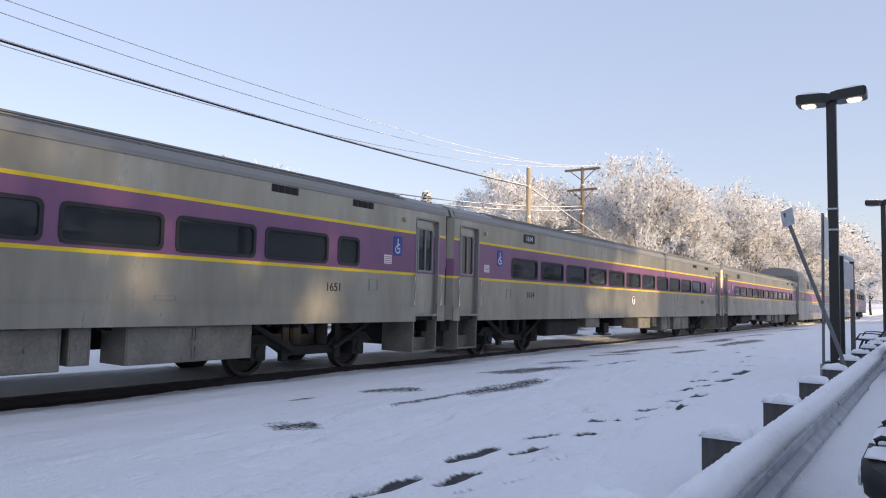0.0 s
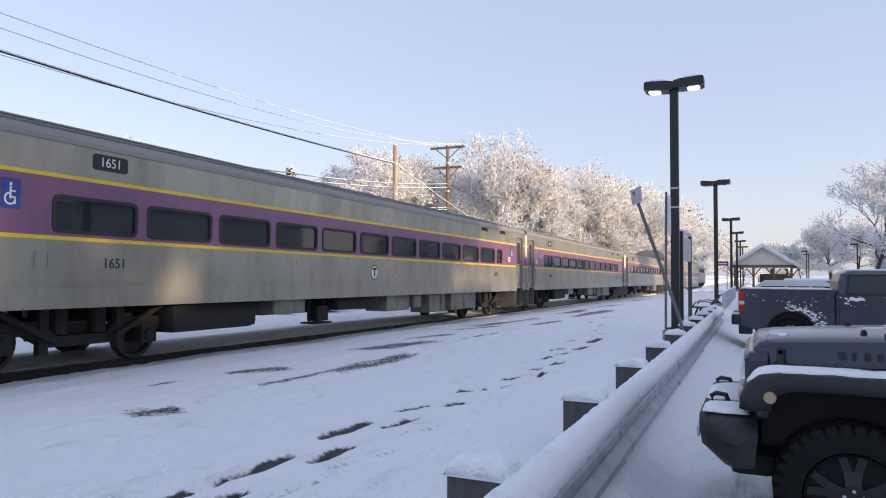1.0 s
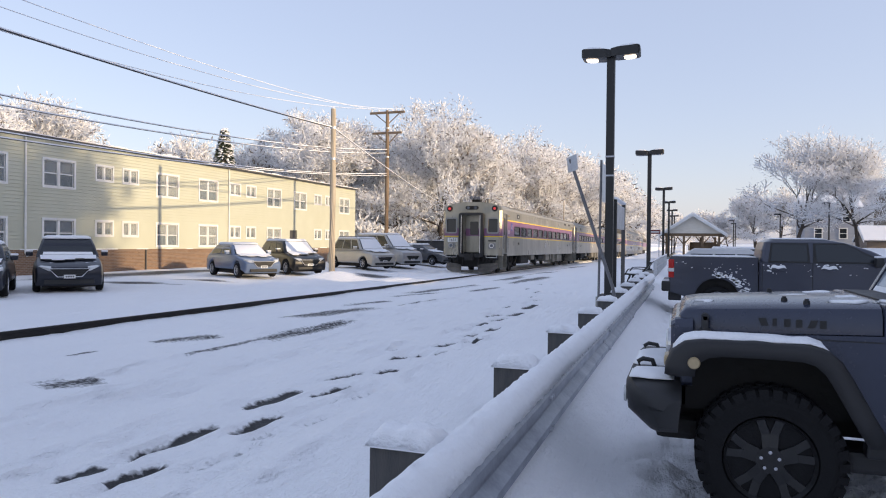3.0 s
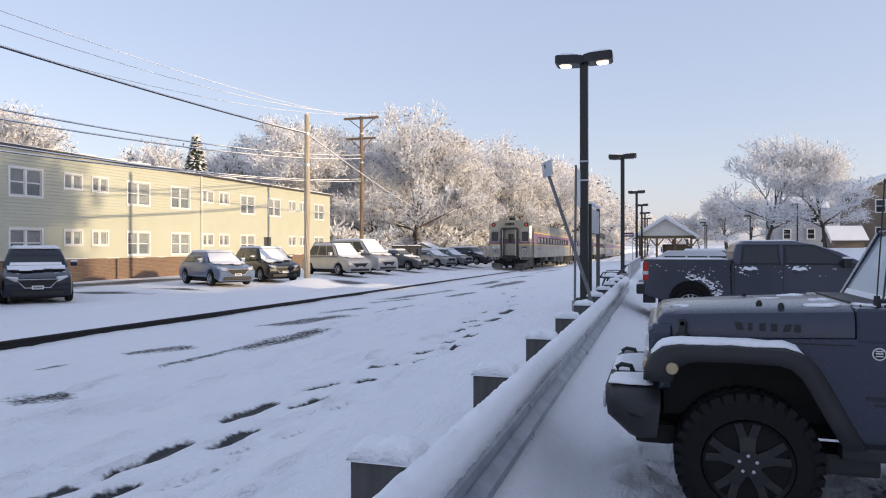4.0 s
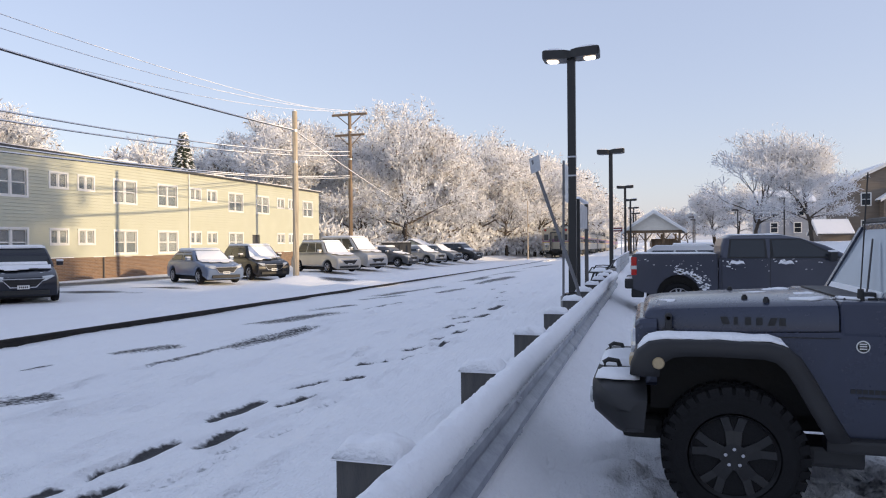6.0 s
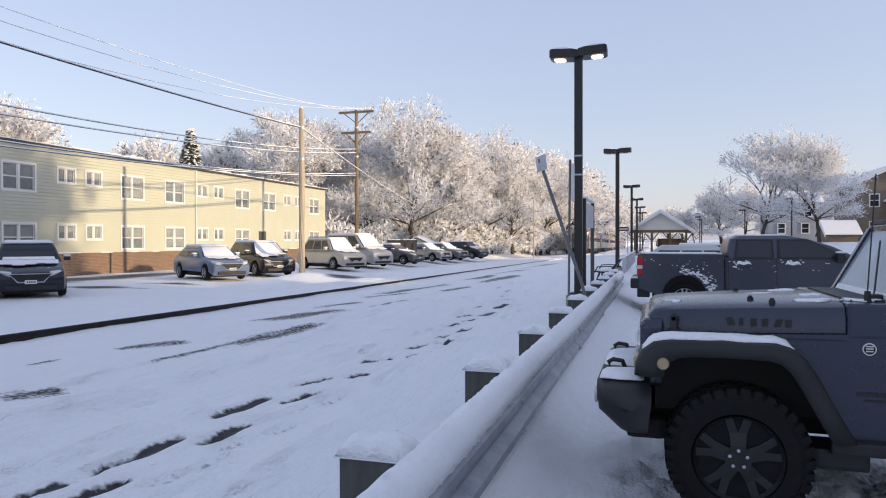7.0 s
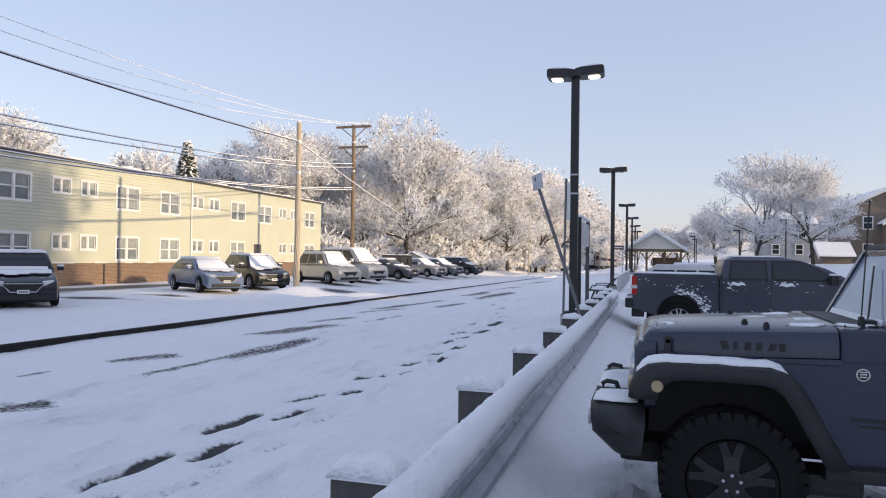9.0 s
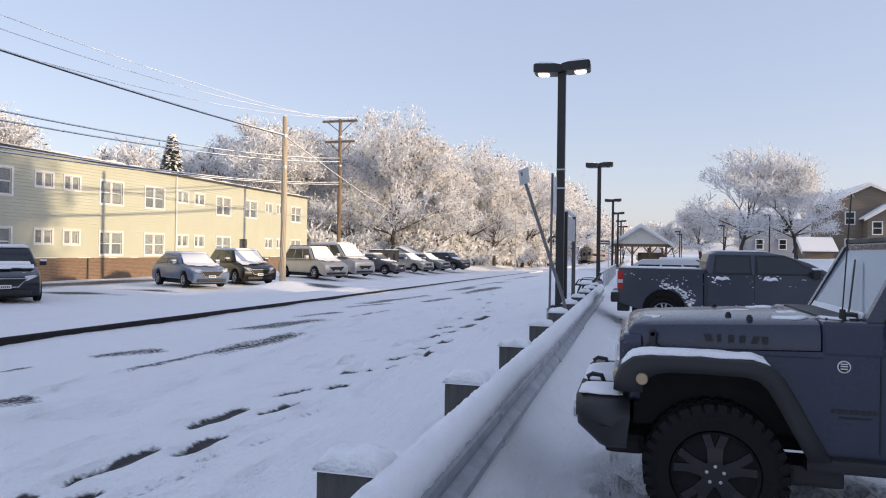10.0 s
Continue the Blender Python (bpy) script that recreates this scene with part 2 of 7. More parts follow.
def loft(bm, rings, caps=True, mi=0, closed=True):
    """Skin between rings of equally many points."""
    vs = [[bm.verts.new(p) for p in r] for r in rings]
    n = len(vs[0])
    for a, b in zip(vs, vs[1:]):
        for i in range(n if closed else n - 1):
            j = (i + 1) % n
            f = bm.faces.new((a[i], a[j], b[j], b[i]))
            f.material_index = mi
    if caps:
        bm.faces.new(vs[0][::-1]).material_index = mi
        bm.faces.new(vs[-1]).material_index = mi
    bmesh.ops.recalc_face_normals(bm, faces=bm.faces[:])
    return bm


def prism(bm, prof, axis, a0, a1, mi=0):
    """A flat outline drawn out along an axis; prof holds the two other coordinates in x, y, z order."""
    def at(p, a):
        return {"x": (a, p[0], p[1]), "y": (p[0], a, p[1]), "z": (p[0], p[1], a)}[axis]
    return loft(bm, [[at(p, a0) for p in prof], [at(p, a1) for p in prof]], mi=mi)


def rrect(a0, a1, b0, b1, r, seg=4):
    """Outline of a rectangle with rounded corners."""
    out = []
    for ca, cb, s in ((a1 - r, b1 - r, 0), (a0 + r, b1 - r, 90), (a0 + r, b0 + r, 180), (a1 - r, b0 + r, 270)):
        for i in range(seg + 1):
            t = radians(s + 90 * i / seg)
            out.append((ca + r * math.cos(t), cb + r * math.sin(t)))
    return out


def slab(bm, outline, axis, a0, a1, mi=0):
    return prism(bm, outline, axis, a0, a1, mi)


def frame_ring(bm, o0, o1, axis, a0, a1):
    """A frame between two outlines with equally many points, drawn out along an axis."""
    def at(p, a):
        return {"x": (a, p[0], p[1]), "y": (p[0], a, p[1]), "z": (p[0], p[1], a)}[axis]
    r = [[bm.verts.new(at(p, a)) for p in o] for o, a in ((o0, a0), (o0, a1), (o1, a1), (o1, a0))]
    for a, b in zip(r, r[1:] + r[:1]):
        bridge(bm, a, b)
    bmesh.ops.recalc_face_normals(bm, faces=bm.faces[:])
    return bm


def writing(name, body, size, m, material, parent, depth=0.004):
    """Letters of the built-in font as a mesh; they face along the pose's z, x being the line."""
    cu = bpy.data.curves.new(name, "FONT")
    cu.body, cu.size, cu.extrude, cu.align_x, cu.align_y = body, size, depth, "CENTER", "CENTER"
    tmp = new(name, cu)
    me = bpy.data.meshes.new_from_object(tmp.evaluated_get(bpy.context.evaluated_depsgraph_get()))
    bpy.data.objects.remove(tmp)
    bpy.data.curves.remove(cu)
    me.materials.clear()
    me.materials.append(material)
    ob = new(name, me)
    if parent is not None:
        ob.parent = parent
    ob.matrix_local = m
    return ob

# ---- ground ----
TRACK_X, RAIL_Z, GRADE = -10.85, 0.19, 0.006   # the track falls away gently along +y


def axis_steps(a, b, step, lo, hi):
    """Even steps from a to b, growing ones beyond to lo and hi."""
    mid = list(np.arange(a, b + step / 2, step))
    out, s = [], step
    while mid[0] > lo:
        s *= 1.06
        mid.insert(0, mid[0] - s)
    s = step
    while mid[-1] < hi:
        s *= 1.06
        mid.append(mid[-1] + s)
    return np.array(mid)


def smooth(a, b, v):
    t = np.clip((v - a) / (b - a), 0, 1)
    return t * t * (3 - 2 * t)


def soft_noise(x, y, s, seed):
    """Cheap layered sine noise in -1..1 on arrays."""
    r = np.random.RandomState(seed)
    out = np.zeros_like(x)
    for k in range(7):
        a, f, p = r.rand() * 6.28, s * (0.6 + 1.7 * r.rand()), r.rand() * 6.28
        out += np.sin((x * np.cos(a) + y * np.sin(a)) * f + p + 1.3 * np.sin((x * np.sin(a) - y * np.cos(a)) * f * 0.7 + p * 2))
    return out / 4.0


# places blown or worn clear on the platform: two ends of each and its half width; then the car park's: centre and half sizes
BARE = [(-7.21, 8.02, -6.57, 9.04, 0.200), (-7.29, 11.69, -6.33, 14.24, 0.300), (-5.64, 8.42, -5.48, 11.29, 0.160),
        (-5.70, 7.03, -5.66, 8.78, 0.070), (-5.61, 4.92, -5.40, 5.56, 0.170), (-7.37, 6.77, -7.27, 7.28, 0.100), (-7.51, 14.61, -6.94, 16.06, 0.200),
        (-7.72, 17.52, -6.81, 19.47, 0.220), (-5.98, 14.36, -5.74, 16.30, 0.120), (-7.71, 19.13, -7.07, 23.82, 0.320),
        (-5.83, 19.30, -5.56, 21.74, 0.200), (-7.09, 26.70, -6.93, 30.79, 0.350), (-7.35, 32.88, -6.43, 36.89, 0.400),
        (-5.81, 23.47, -5.37, 29.55, 0.200), (-7.37, 41.19, -6.17, 46.07, 0.500)]
LOT_BARE = [(-19.3, 20.6, 1.9, 0.8), (-18.5, 23.5, 1.8, 0.7), (-24.3, 27.5, 1.9, 9.0), (-14.0, 30.0, 0.9, 1.4)]
# dragging footprints of one walker, left and right foot, and fainter older ones: two ends of each and its half width
LEFT_FOOT = [(-3.09, 2.92, -3.00, 3.22, 0.055), (-3.01, 3.42, -2.98, 4.17, 0.060), (-3.07, 4.60, -3.03, 5.37, 0.055),
             (-3.05, 5.81, -2.91, 6.32, 0.045), (-2.94, 7.06, -2.76, 7.55, 0.045), (-2.83, 8.17, -2.69, 8.75, 0.045),
             (-2.80, 9.26, -2.71, 9.64, 0.050), (-3.03, 10.56, -2.93, 10.97, 0.050), (-3.15, 11.68, -3.01, 12.27, 0.050),
             (-3.35, 13.41, -3.26, 13.92, 0.050), (-3.57, 15.39, -3.53, 15.88, 0.050), (-3.93, 17.62, -3.84, 18.03, 0.050),
             (-4.35, 20.04, -4.30, 20.57, 0.050)]
RIGHT_FOOT = [(-2.80, 2.99, -2.74, 3.38, 0.060), (-2.72, 3.98, -2.73, 4.53, 0.065), (-2.80, 5.14, -2.72, 5.66, 0.050),
              (-2.76, 6.34, -2.69, 6.66, 0.060), (-2.59, 7.52, -2.45, 7.97, 0.055), (-2.53, 8.70, -2.50, 9.10, 0.075),
              (-2.64, 9.98, -2.60, 10.34, 0.075), (-2.88, 11.05, -2.79, 11.68, 0.055), (-2.82, 11.97, -2.80, 13.03, 0.055),
              (-2.91, 13.51, -2.86, 14.58, 0.060), (-3.14, 15.35, -2.95, 15.82, 0.060), (-3.54, 16.78, -3.46, 17.35, 0.060),
              (-3.85, 18.94, -3.81, 19.67, 0.060), (-4.51, 22.44, -4.45, 23.10, 0.060)]
FAINT_PRINTS = [(-2.58, 4.81, -2.54, 5.10, 0.050), (-2.41, 5.10, -2.39, 5.52, 0.050), (-2.36, 4.30, -2.33, 4.57, 0.050),
                (-2.50, 3.91, -2.51, 4.22, 0.050), (-2.52, 3.25, -2.48, 3.53, 0.050), (-2.79, 4.65, -2.76, 4.83, 0.050),
                (-2.38, 6.61, -2.29, 6.95, 0.050), (-2.36, 8.07, -2.29, 8.31, 0.050), (-4.97, 9.89, -4.94, 10.43, 0.060),
                (-3.24, 7.72, -3.21, 7.99, 0.050), (-2.42, 3.55, -2.35, 3.85, 0.050)]


def stroke(X, Y, x0, y0, x1, y1, w):
    """How far, in half widths, each place lies from the stroke between two points, its ends tapered."""
    dx, dy = x1 - x0, y1 - y0
    le = math.hypot(dx, dy)
    t = ((X - x0) * dx + (Y - y0) * dy) / le ** 2
    side = ((X - x0) * dy - (Y - y0) * dx) / le
    along = np.abs(t - 0.5) * 2
    return np.sqrt((side / w) ** 2 + along ** 8)


def ground():
    xs = axis_steps(-9.6, 2.4, 0.048, -900, 900)
    ys = axis_steps(1.6, 20.0, 0.058, -300, 1500)
    X, Y = np.meshgrid(xs, ys, indexing="ij")
    near = np.exp(-np.clip(Y - 10, 0, None) / 30)
    Z = 0.018 * soft_noise(X, Y, 1.1, 3) + 0.008 * soft_noise(X, Y, 5.5, 4) * near + 0.004 * soft_noise(X * 1.6, Y * 0.8, 9.0, 6) * near + 0.003 * soft_noise(X * 1.3, Y, 21.0, 7) * near
    plat = smooth(-10.0, -8.5, X) * (1 - smooth(-0.9, -0.4, X))
    # long wheel and shovel grooves along the platform
    Z += plat * 0.028 * (np.sin(X * 5.2 + 0.5 * np.sin(Y * 0.25)) * 0.5 + soft_noise(X * 3.2, Y * 0.35, 1.5, 8) * 0.5)
    Z += (0.04 + 0.37 * np.clip((X + 9.4) / 8.2, 0, 1.02)) * smooth(-9.95, -9.3, X) * (1 - smooth(-1.0, -0.45 + 0.75 * smooth(8, 13, Y), X))
    Z -= GRADE * np.clip(Y - 13, 0, 400) * smooth(-6.0, -8.8, X) * (1 - smooth(-10.0, -10.2, X))
    Z -= GRADE * np.clip(Y - 13, 0, 400) * smooth(-12.2, -12.8, X) * (1 - smooth(-16.0, -19.0, X))
    # track bed: a shallow trough between the rails
    bed = smooth(-10.09, -10.20, X) * (1 - smooth(-11.9, -13.0, X))
    Z = Z * (1 - 0.6 * bed) + bed * (RAIL_Z - GRADE * np.clip(Y, -60, 400) - 0.012)
    Z += 0.07 * smooth(-11.15, -11.45, X) * (1 - smooth(-12.0, -12.8, X)) * (0.75 + 0.25 * soft_noise(X, Y, 0.5, 17))
    # ploughed bank beyond the track, and the mounds in the car park
    Z += 0.20 * np.exp(-((X + 14.2 + 0.5 * np.sin(Y * 0.3)) / 1.1) ** 2) * (0.6 + 0.4 * soft_noise(X, Y, 0.6, 9)) * smooth(10, 22, Y)
    Z += 0.28 * np.exp(-((X + 15.4) / 1.1) ** 2 - ((Y - 29.0) / 2.6) ** 2)
    # snow bank and rising gardens beyond the station's car park, and the wooded slope beyond the track
    Z += 1.5 * smooth(6, 15, X) * smooth(26, 40, Y) * (1 + 0.08 * soft_noise(X, Y, 0.5, 5)) + 1.0 * smooth(16, 40, X) * smooth(45, 80, Y)
    Z += 4.0 * smooth(-30, -70, X) * smooth(30, 70, Y)
    # trodden, rutted snow round the parked cars
    ruts = smooth(-0.5, 0.0, X) * np.exp(-np.clip(Y - 12, 0, None) / 12)
    Z += ruts * (0.04 * soft_noise(X, Y, 4.0, 12) + 0.05 * soft_noise(X, Y, 11.0, 13) + 0.030 * soft_noise(X, Y, 26.0, 14))
    bare = np.zeros_like(X)
    wob = 0.55 * soft_noise(X, Y, 2.2, 21) + 0.5 * soft_noise(X * 5, Y * 0.6, 1.6, 22)
    for cx, cy, rx, ry in LOT_BARE:
        d = np.sqrt(((X - cx) / rx) ** 2 + ((Y - cy) / ry) ** 2) + 0.30 * wob
        bare = np.maximum(bare, 0.86 * smooth(1.4, 0.35, d))
    rnd = random.Random(4)
    rag = soft_noise(X * 3.0, Y, 6.0, 23)
    for q in BARE:
        d = stroke(X, Y, *q[:4], q[4] * 1.9) + 0.30 * wob + 0.16 * rag
        bare = np.maximum(bare, 0.78 * smooth(1.5, 0.1, d))
    for q in LEFT_FOOT + RIGHT_FOOT + FAINT_PRINTS:
        faint = q in FAINT_PRINTS
        d = stroke(X, Y, *q[:4], q[4] * 1.35) + 0.14 * rag + 0.10 * wob
        Z -= (0.03 if faint else 0.022) * smooth(1.2, 0.5, d)
        Z += 0.010 * np.exp(-((d - 1.45) / 0.3) ** 2)
        bare = np.maximum(bare, (0.46 if faint else 1.08) * smooth(1.3, 0.6, d))
    # faint older prints beside the trail
    for k in range(260):
        py = 3.0 + 24 * rnd.random() ** 1.3
        px = rnd.choice((-2.3 - 0.04 * py, -3.3 - 0.03 * py, -4.6 - 0.02 * py, -5.6)) + rnd.gauss(0, 0.35)
        a0, wd, ln_ = rnd.uniform(0.016, 0.042), rnd.uniform(0.035, 0.08), rnd.uniform(0.14, 0.42)
        sel = (np.abs(X - px) < 0.4) & (np.abs(Y - py) < 1.2)
        d = np.sqrt(((X[sel] - px + 0.08 * (Y[sel] - py)) / wd) ** 2 + ((Y[sel] - py) / ln_) ** 2) + 0.35 * wob[sel]
        Z[sel] -= a0 * smooth(1.25, 0.6, d)
        Z[sel] += 0.35 * a0 * np.exp(-((d - 1.5) / 0.35) ** 2)
    slush = smooth(0.6, 1.4, X) * np.exp(-((Y - 4.9) / 1.7) ** 2) * smooth(-0.1, 0.5, soft_noise(X, Y, 5.0, 31) + 0.45)
    bare = np.maximum(bare, 0.62 * slush * (X < 5))
    Z -= 0.010 * bare
    nx, ny = len(xs), len(ys)
    verts = np.stack([X.ravel(), Y.ravel(), Z.ravel()], 1)
    idx = np.arange(nx * ny).reshape(nx, ny)
    faces = np.stack([idx[:-1, :-1].ravel(), idx[1:, :-1].ravel(), idx[1:, 1:].ravel(), idx[:-1, 1:].ravel()], 1)
    me = bpy.data.meshes.new("ground")
    me.from_pydata(verts.tolist(), [], faces.tolist())
    me.polygons.foreach_set("use_smooth", np.ones(len(faces), dtype=bool))
    at = me.attributes.new("bare", "FLOAT", "POINT")
    at.data.foreach_set("value", bare.ravel().astype(np.float32))
    m = bpy.data.materials.new("snow_over_asphalt")
    m.use_nodes = True
    n, ln = m.node_tree.nodes, m.node_tree.links.new
    b = n["Principled BSDF"]
    tc = n.new("ShaderNodeTexCoord")
    att = n.new("ShaderNodeAttribute")
    att.attribute_name = "bare"
    n1, n2, n3 = (n.new("ShaderNodeTexNoise") for _ in range(3))
    for q, s in ((n1, 0.8), (n2, 19.0), (n3, 60.0)):
        q.inputs["Scale"].default_value, q.inputs["Detail"].default_value = s, 5
        ln(tc.outputs["Object"], q.inputs[0])
    sn = n.new("ShaderNodeMix")
    sn.data_type = "RGBA"
    sn.inputs[6].default_value, sn.inputs[7].default_value = (0.90, 0.905, 0.925, 1), (0.95, 0.955, 0.965, 1)
    ln(n1.outputs[0], sn.inputs[0])
    asph = n.new("ShaderNodeMix")
    asph.data_type = "RGBA"
    asph.inputs[6].default_value, asph.inputs[7].default_value = (0.028, 0.028, 0.030, 1), (0.085, 0.083, 0.085, 1)
    ln(n3.outputs[0], asph.inputs[0])
    ad = n.new("ShaderNodeMath")
    ad.operation = "MULTIPLY_ADD"
    ln(n2.outputs[0], ad.inputs[0])
    ad.inputs[1].default_value = 1.1
    ln(att.outputs["Fac"], ad.inputs[2])
    edge = n.new("ShaderNodeMapRange")
    edge.inputs[1].default_value, edge.inputs[2].default_value = 0.95, 1.38
    ln(ad.outputs[0], edge.inputs[0])
    mx = n.new("ShaderNodeMix")
    mx.data_type = "RGBA"
    ln(edge.outputs[0], mx.inputs[0]), ln(sn.outputs[2], mx.inputs[6]), ln(asph.outputs[2], mx.inputs[7])
    ln(mx.outputs[2], b.inputs["Base Color"])
    b.inputs["Roughness"].default_value, b.inputs["Specular IOR Level"].default_value = 0.7, 0.3
    # long wind and shovel streaks along the platform, then the fine grain
    mp, ns = n.new("ShaderNodeMapping"), n.new("ShaderNodeTexNoise")
    mp.inputs["Scale"].default_value = (3.4, 0.7, 1)
    ns.inputs["Scale"].default_value, ns.inputs["Detail"].default_value, ns.inputs["Roughness"].default_value = 1.6, 7, 0.62
    ln(tc.outputs["Object"], mp.inputs[0]), ln(mp.outputs[0], ns.inputs[0])
    b0, b1, b2 = (n.new("ShaderNodeBump") for _ in range(3))
    for q, src, st, ds in ((b0, ns, 0.75, 0.09), (b1, n2, 0.5, 0.028), (b2, n3, 0.8, 0.014)):
        q.inputs["Strength"].default_value, q.inputs["Distance"].default_value = st, ds
        ln(src.outputs[0], q.inputs["Height"])
    ln(b0.outputs[0], b1.inputs["Normal"]), ln(b1.outputs[0], b2.inputs["Normal"]), ln(b2.outputs[0], b.inputs["Normal"])
    me.materials.append(m)
    return tagged(new("ground", me), "trampled fresh snow over asphalt with bare dark patches", "ground", kind="structure")


ground()


def rail_track():
    for i, s in enumerate((1, -1)):
        x = TRACK_X + s * 0.7525
        z = RAIL_Z
        prof = [(x - 0.036, z), (x + 0.036, z), (x + 0.036, z - 0.035), (x + 0.010, z - 0.05), (x + 0.010, z - 0.13), (x + 0.07, z - 0.15),
                (x + 0.07, z - 0.20), (x - 0.07, z - 0.20), (x - 0.07, z - 0.15), (x - 0.010, z - 0.13), (x - 0.010, z - 0.05), (x - 0.036, z - 0.035)]
        r = part("track_rail", prism(BM(), prof, "y", -60, 400), RAIL_M)
        r.rotation_euler = (-math.atan(GRADE), 0, 0)
        tagged(r, "dark rusty steel rail standing out of the snow", "rail", "rails of the track", "structure")


rail_track()

# ---- apartment building beyond the track ----
FX = -27.3


def opening_wall(bm, ys, zs, openings, x, depth, step):
    """Lapped boards over every cell of the wall that no opening takes; the reveals go through the wall."""
    ys = sorted(set(ys + [v for o in openings for v in o[:2]]))
    zs = sorted(set(zs + [v for o in openings for v in o[2:4]]))
    for y0, y1 in zip(ys, ys[1:]):
        for z0, z1 in zip(zs, zs[1:]):
            cy, cz = (y0 + y1) / 2, (z0 + z1) / 2
            if any(o[0] < cy < o[1] and o[2] < cz < o[3] for o in openings):
                continue
            k0, k1 = math.floor(z0 / step + 1e-6), math.ceil(z1 / step - 1e-6)
            for k in range(k0, k1):
                a, c = max(z0, k * step), min(z1, (k + 1) * step)
                xa, xc = x + 0.03 * (1 - (a / step - k)), x + 0.03 * (1 - (c / step - k))
                v = [bm.verts.new(p) for p in ((xa, y0, a), (xa, y1, a), (xc, y1, c), (xc, y0, c))]
                bm.faces.new(v)
                if a == k * step:
                    w = [bm.verts.new(p) for p in ((x, y0, a), (x, y1, a))]
                    bm.faces.new((w[0], w[1], v[1], v[0]))
    for y0, y1, z0, z1, *_ in openings:
        for p in (((x, y0, z0), (x, y1, z0)), ((x, y1, z0), (x, y1, z1)), ((x, y1, z1), (x, y0, z1)), ((x, y0, z1), (x, y0, z0))):
            bm.faces.new([bm.verts.new(q) for q in (p[0], p[1], (x - depth, *p[1][1:]), (x - depth, *p[0][1:]))])
    return bm


def sash_window(parent, y0, y1, z0, z1, style, rnd):
    """A white vinyl window; style two: a pair of double-hung sashes, one: a sliding light."""
    w = part("window", frame_ring(BM(), rrect(y0 - 0.10, y1 + 0.10, z0 - 0.10, z1 + 0.10, 0.01, 1), rrect(y0, y1, z0, z1, 0.01, 1), "x", FX - 0.06, FX + 0.05), WHITE, parent)
    ym = (y0 + y1) / 2
    bm = BM()
    box(bm, FX - 0.05, FX + 0.012, ym - 0.055, ym + 0.055, z0, z1)
    for a, b in ((y0, ym - 0.055), (ym + 0.055, y1)):
        frame_ring(bm, rrect(a, b, z0, z1, 0.005, 1), rrect(a + 0.035, b - 0.035, z0 + 0.035, z1 - 0.035, 0.005, 1), "x", FX - 0.06, FX - 0.02)
        if style == "two":
            zm = (z0 + z1) / 2
            box(bm, FX - 0.05, FX - 0.015, a, b, zm - 0.028, zm + 0.028)
    part("sash", bm, WHITE, w)
    for a, b in ((y0, ym - 0.055), (ym + 0.055, y1)):
        bm = BM()
        box(bm, FX - 0.052, FX - 0.046, a + 0.03, b - 0.03, z0 + 0.03, z1 - 0.03)
        g = part("pane", bm, GLASS_CLEAR, w)
        g.visible_shadow = False
    bm = BM()
    drop = rnd.choice((0.45, 0.55, 0.9, 1.0)) if style == "two" else rnd.choice((0.5, 1.0, 1.0))
    zb = z1 - (z1 - z0) * drop
    k = 0
    while z1 - 0.03 - k * 0.03 > zb:
        z = z1 - 0.03 - k * 0.03
        box(bm, FX - 0.105, FX - 0.085, y0 + 0.03, y1 - 0.03, z - 0.026, z)
        k += 1
    part("blind", bm, BLIND, w)
    return w


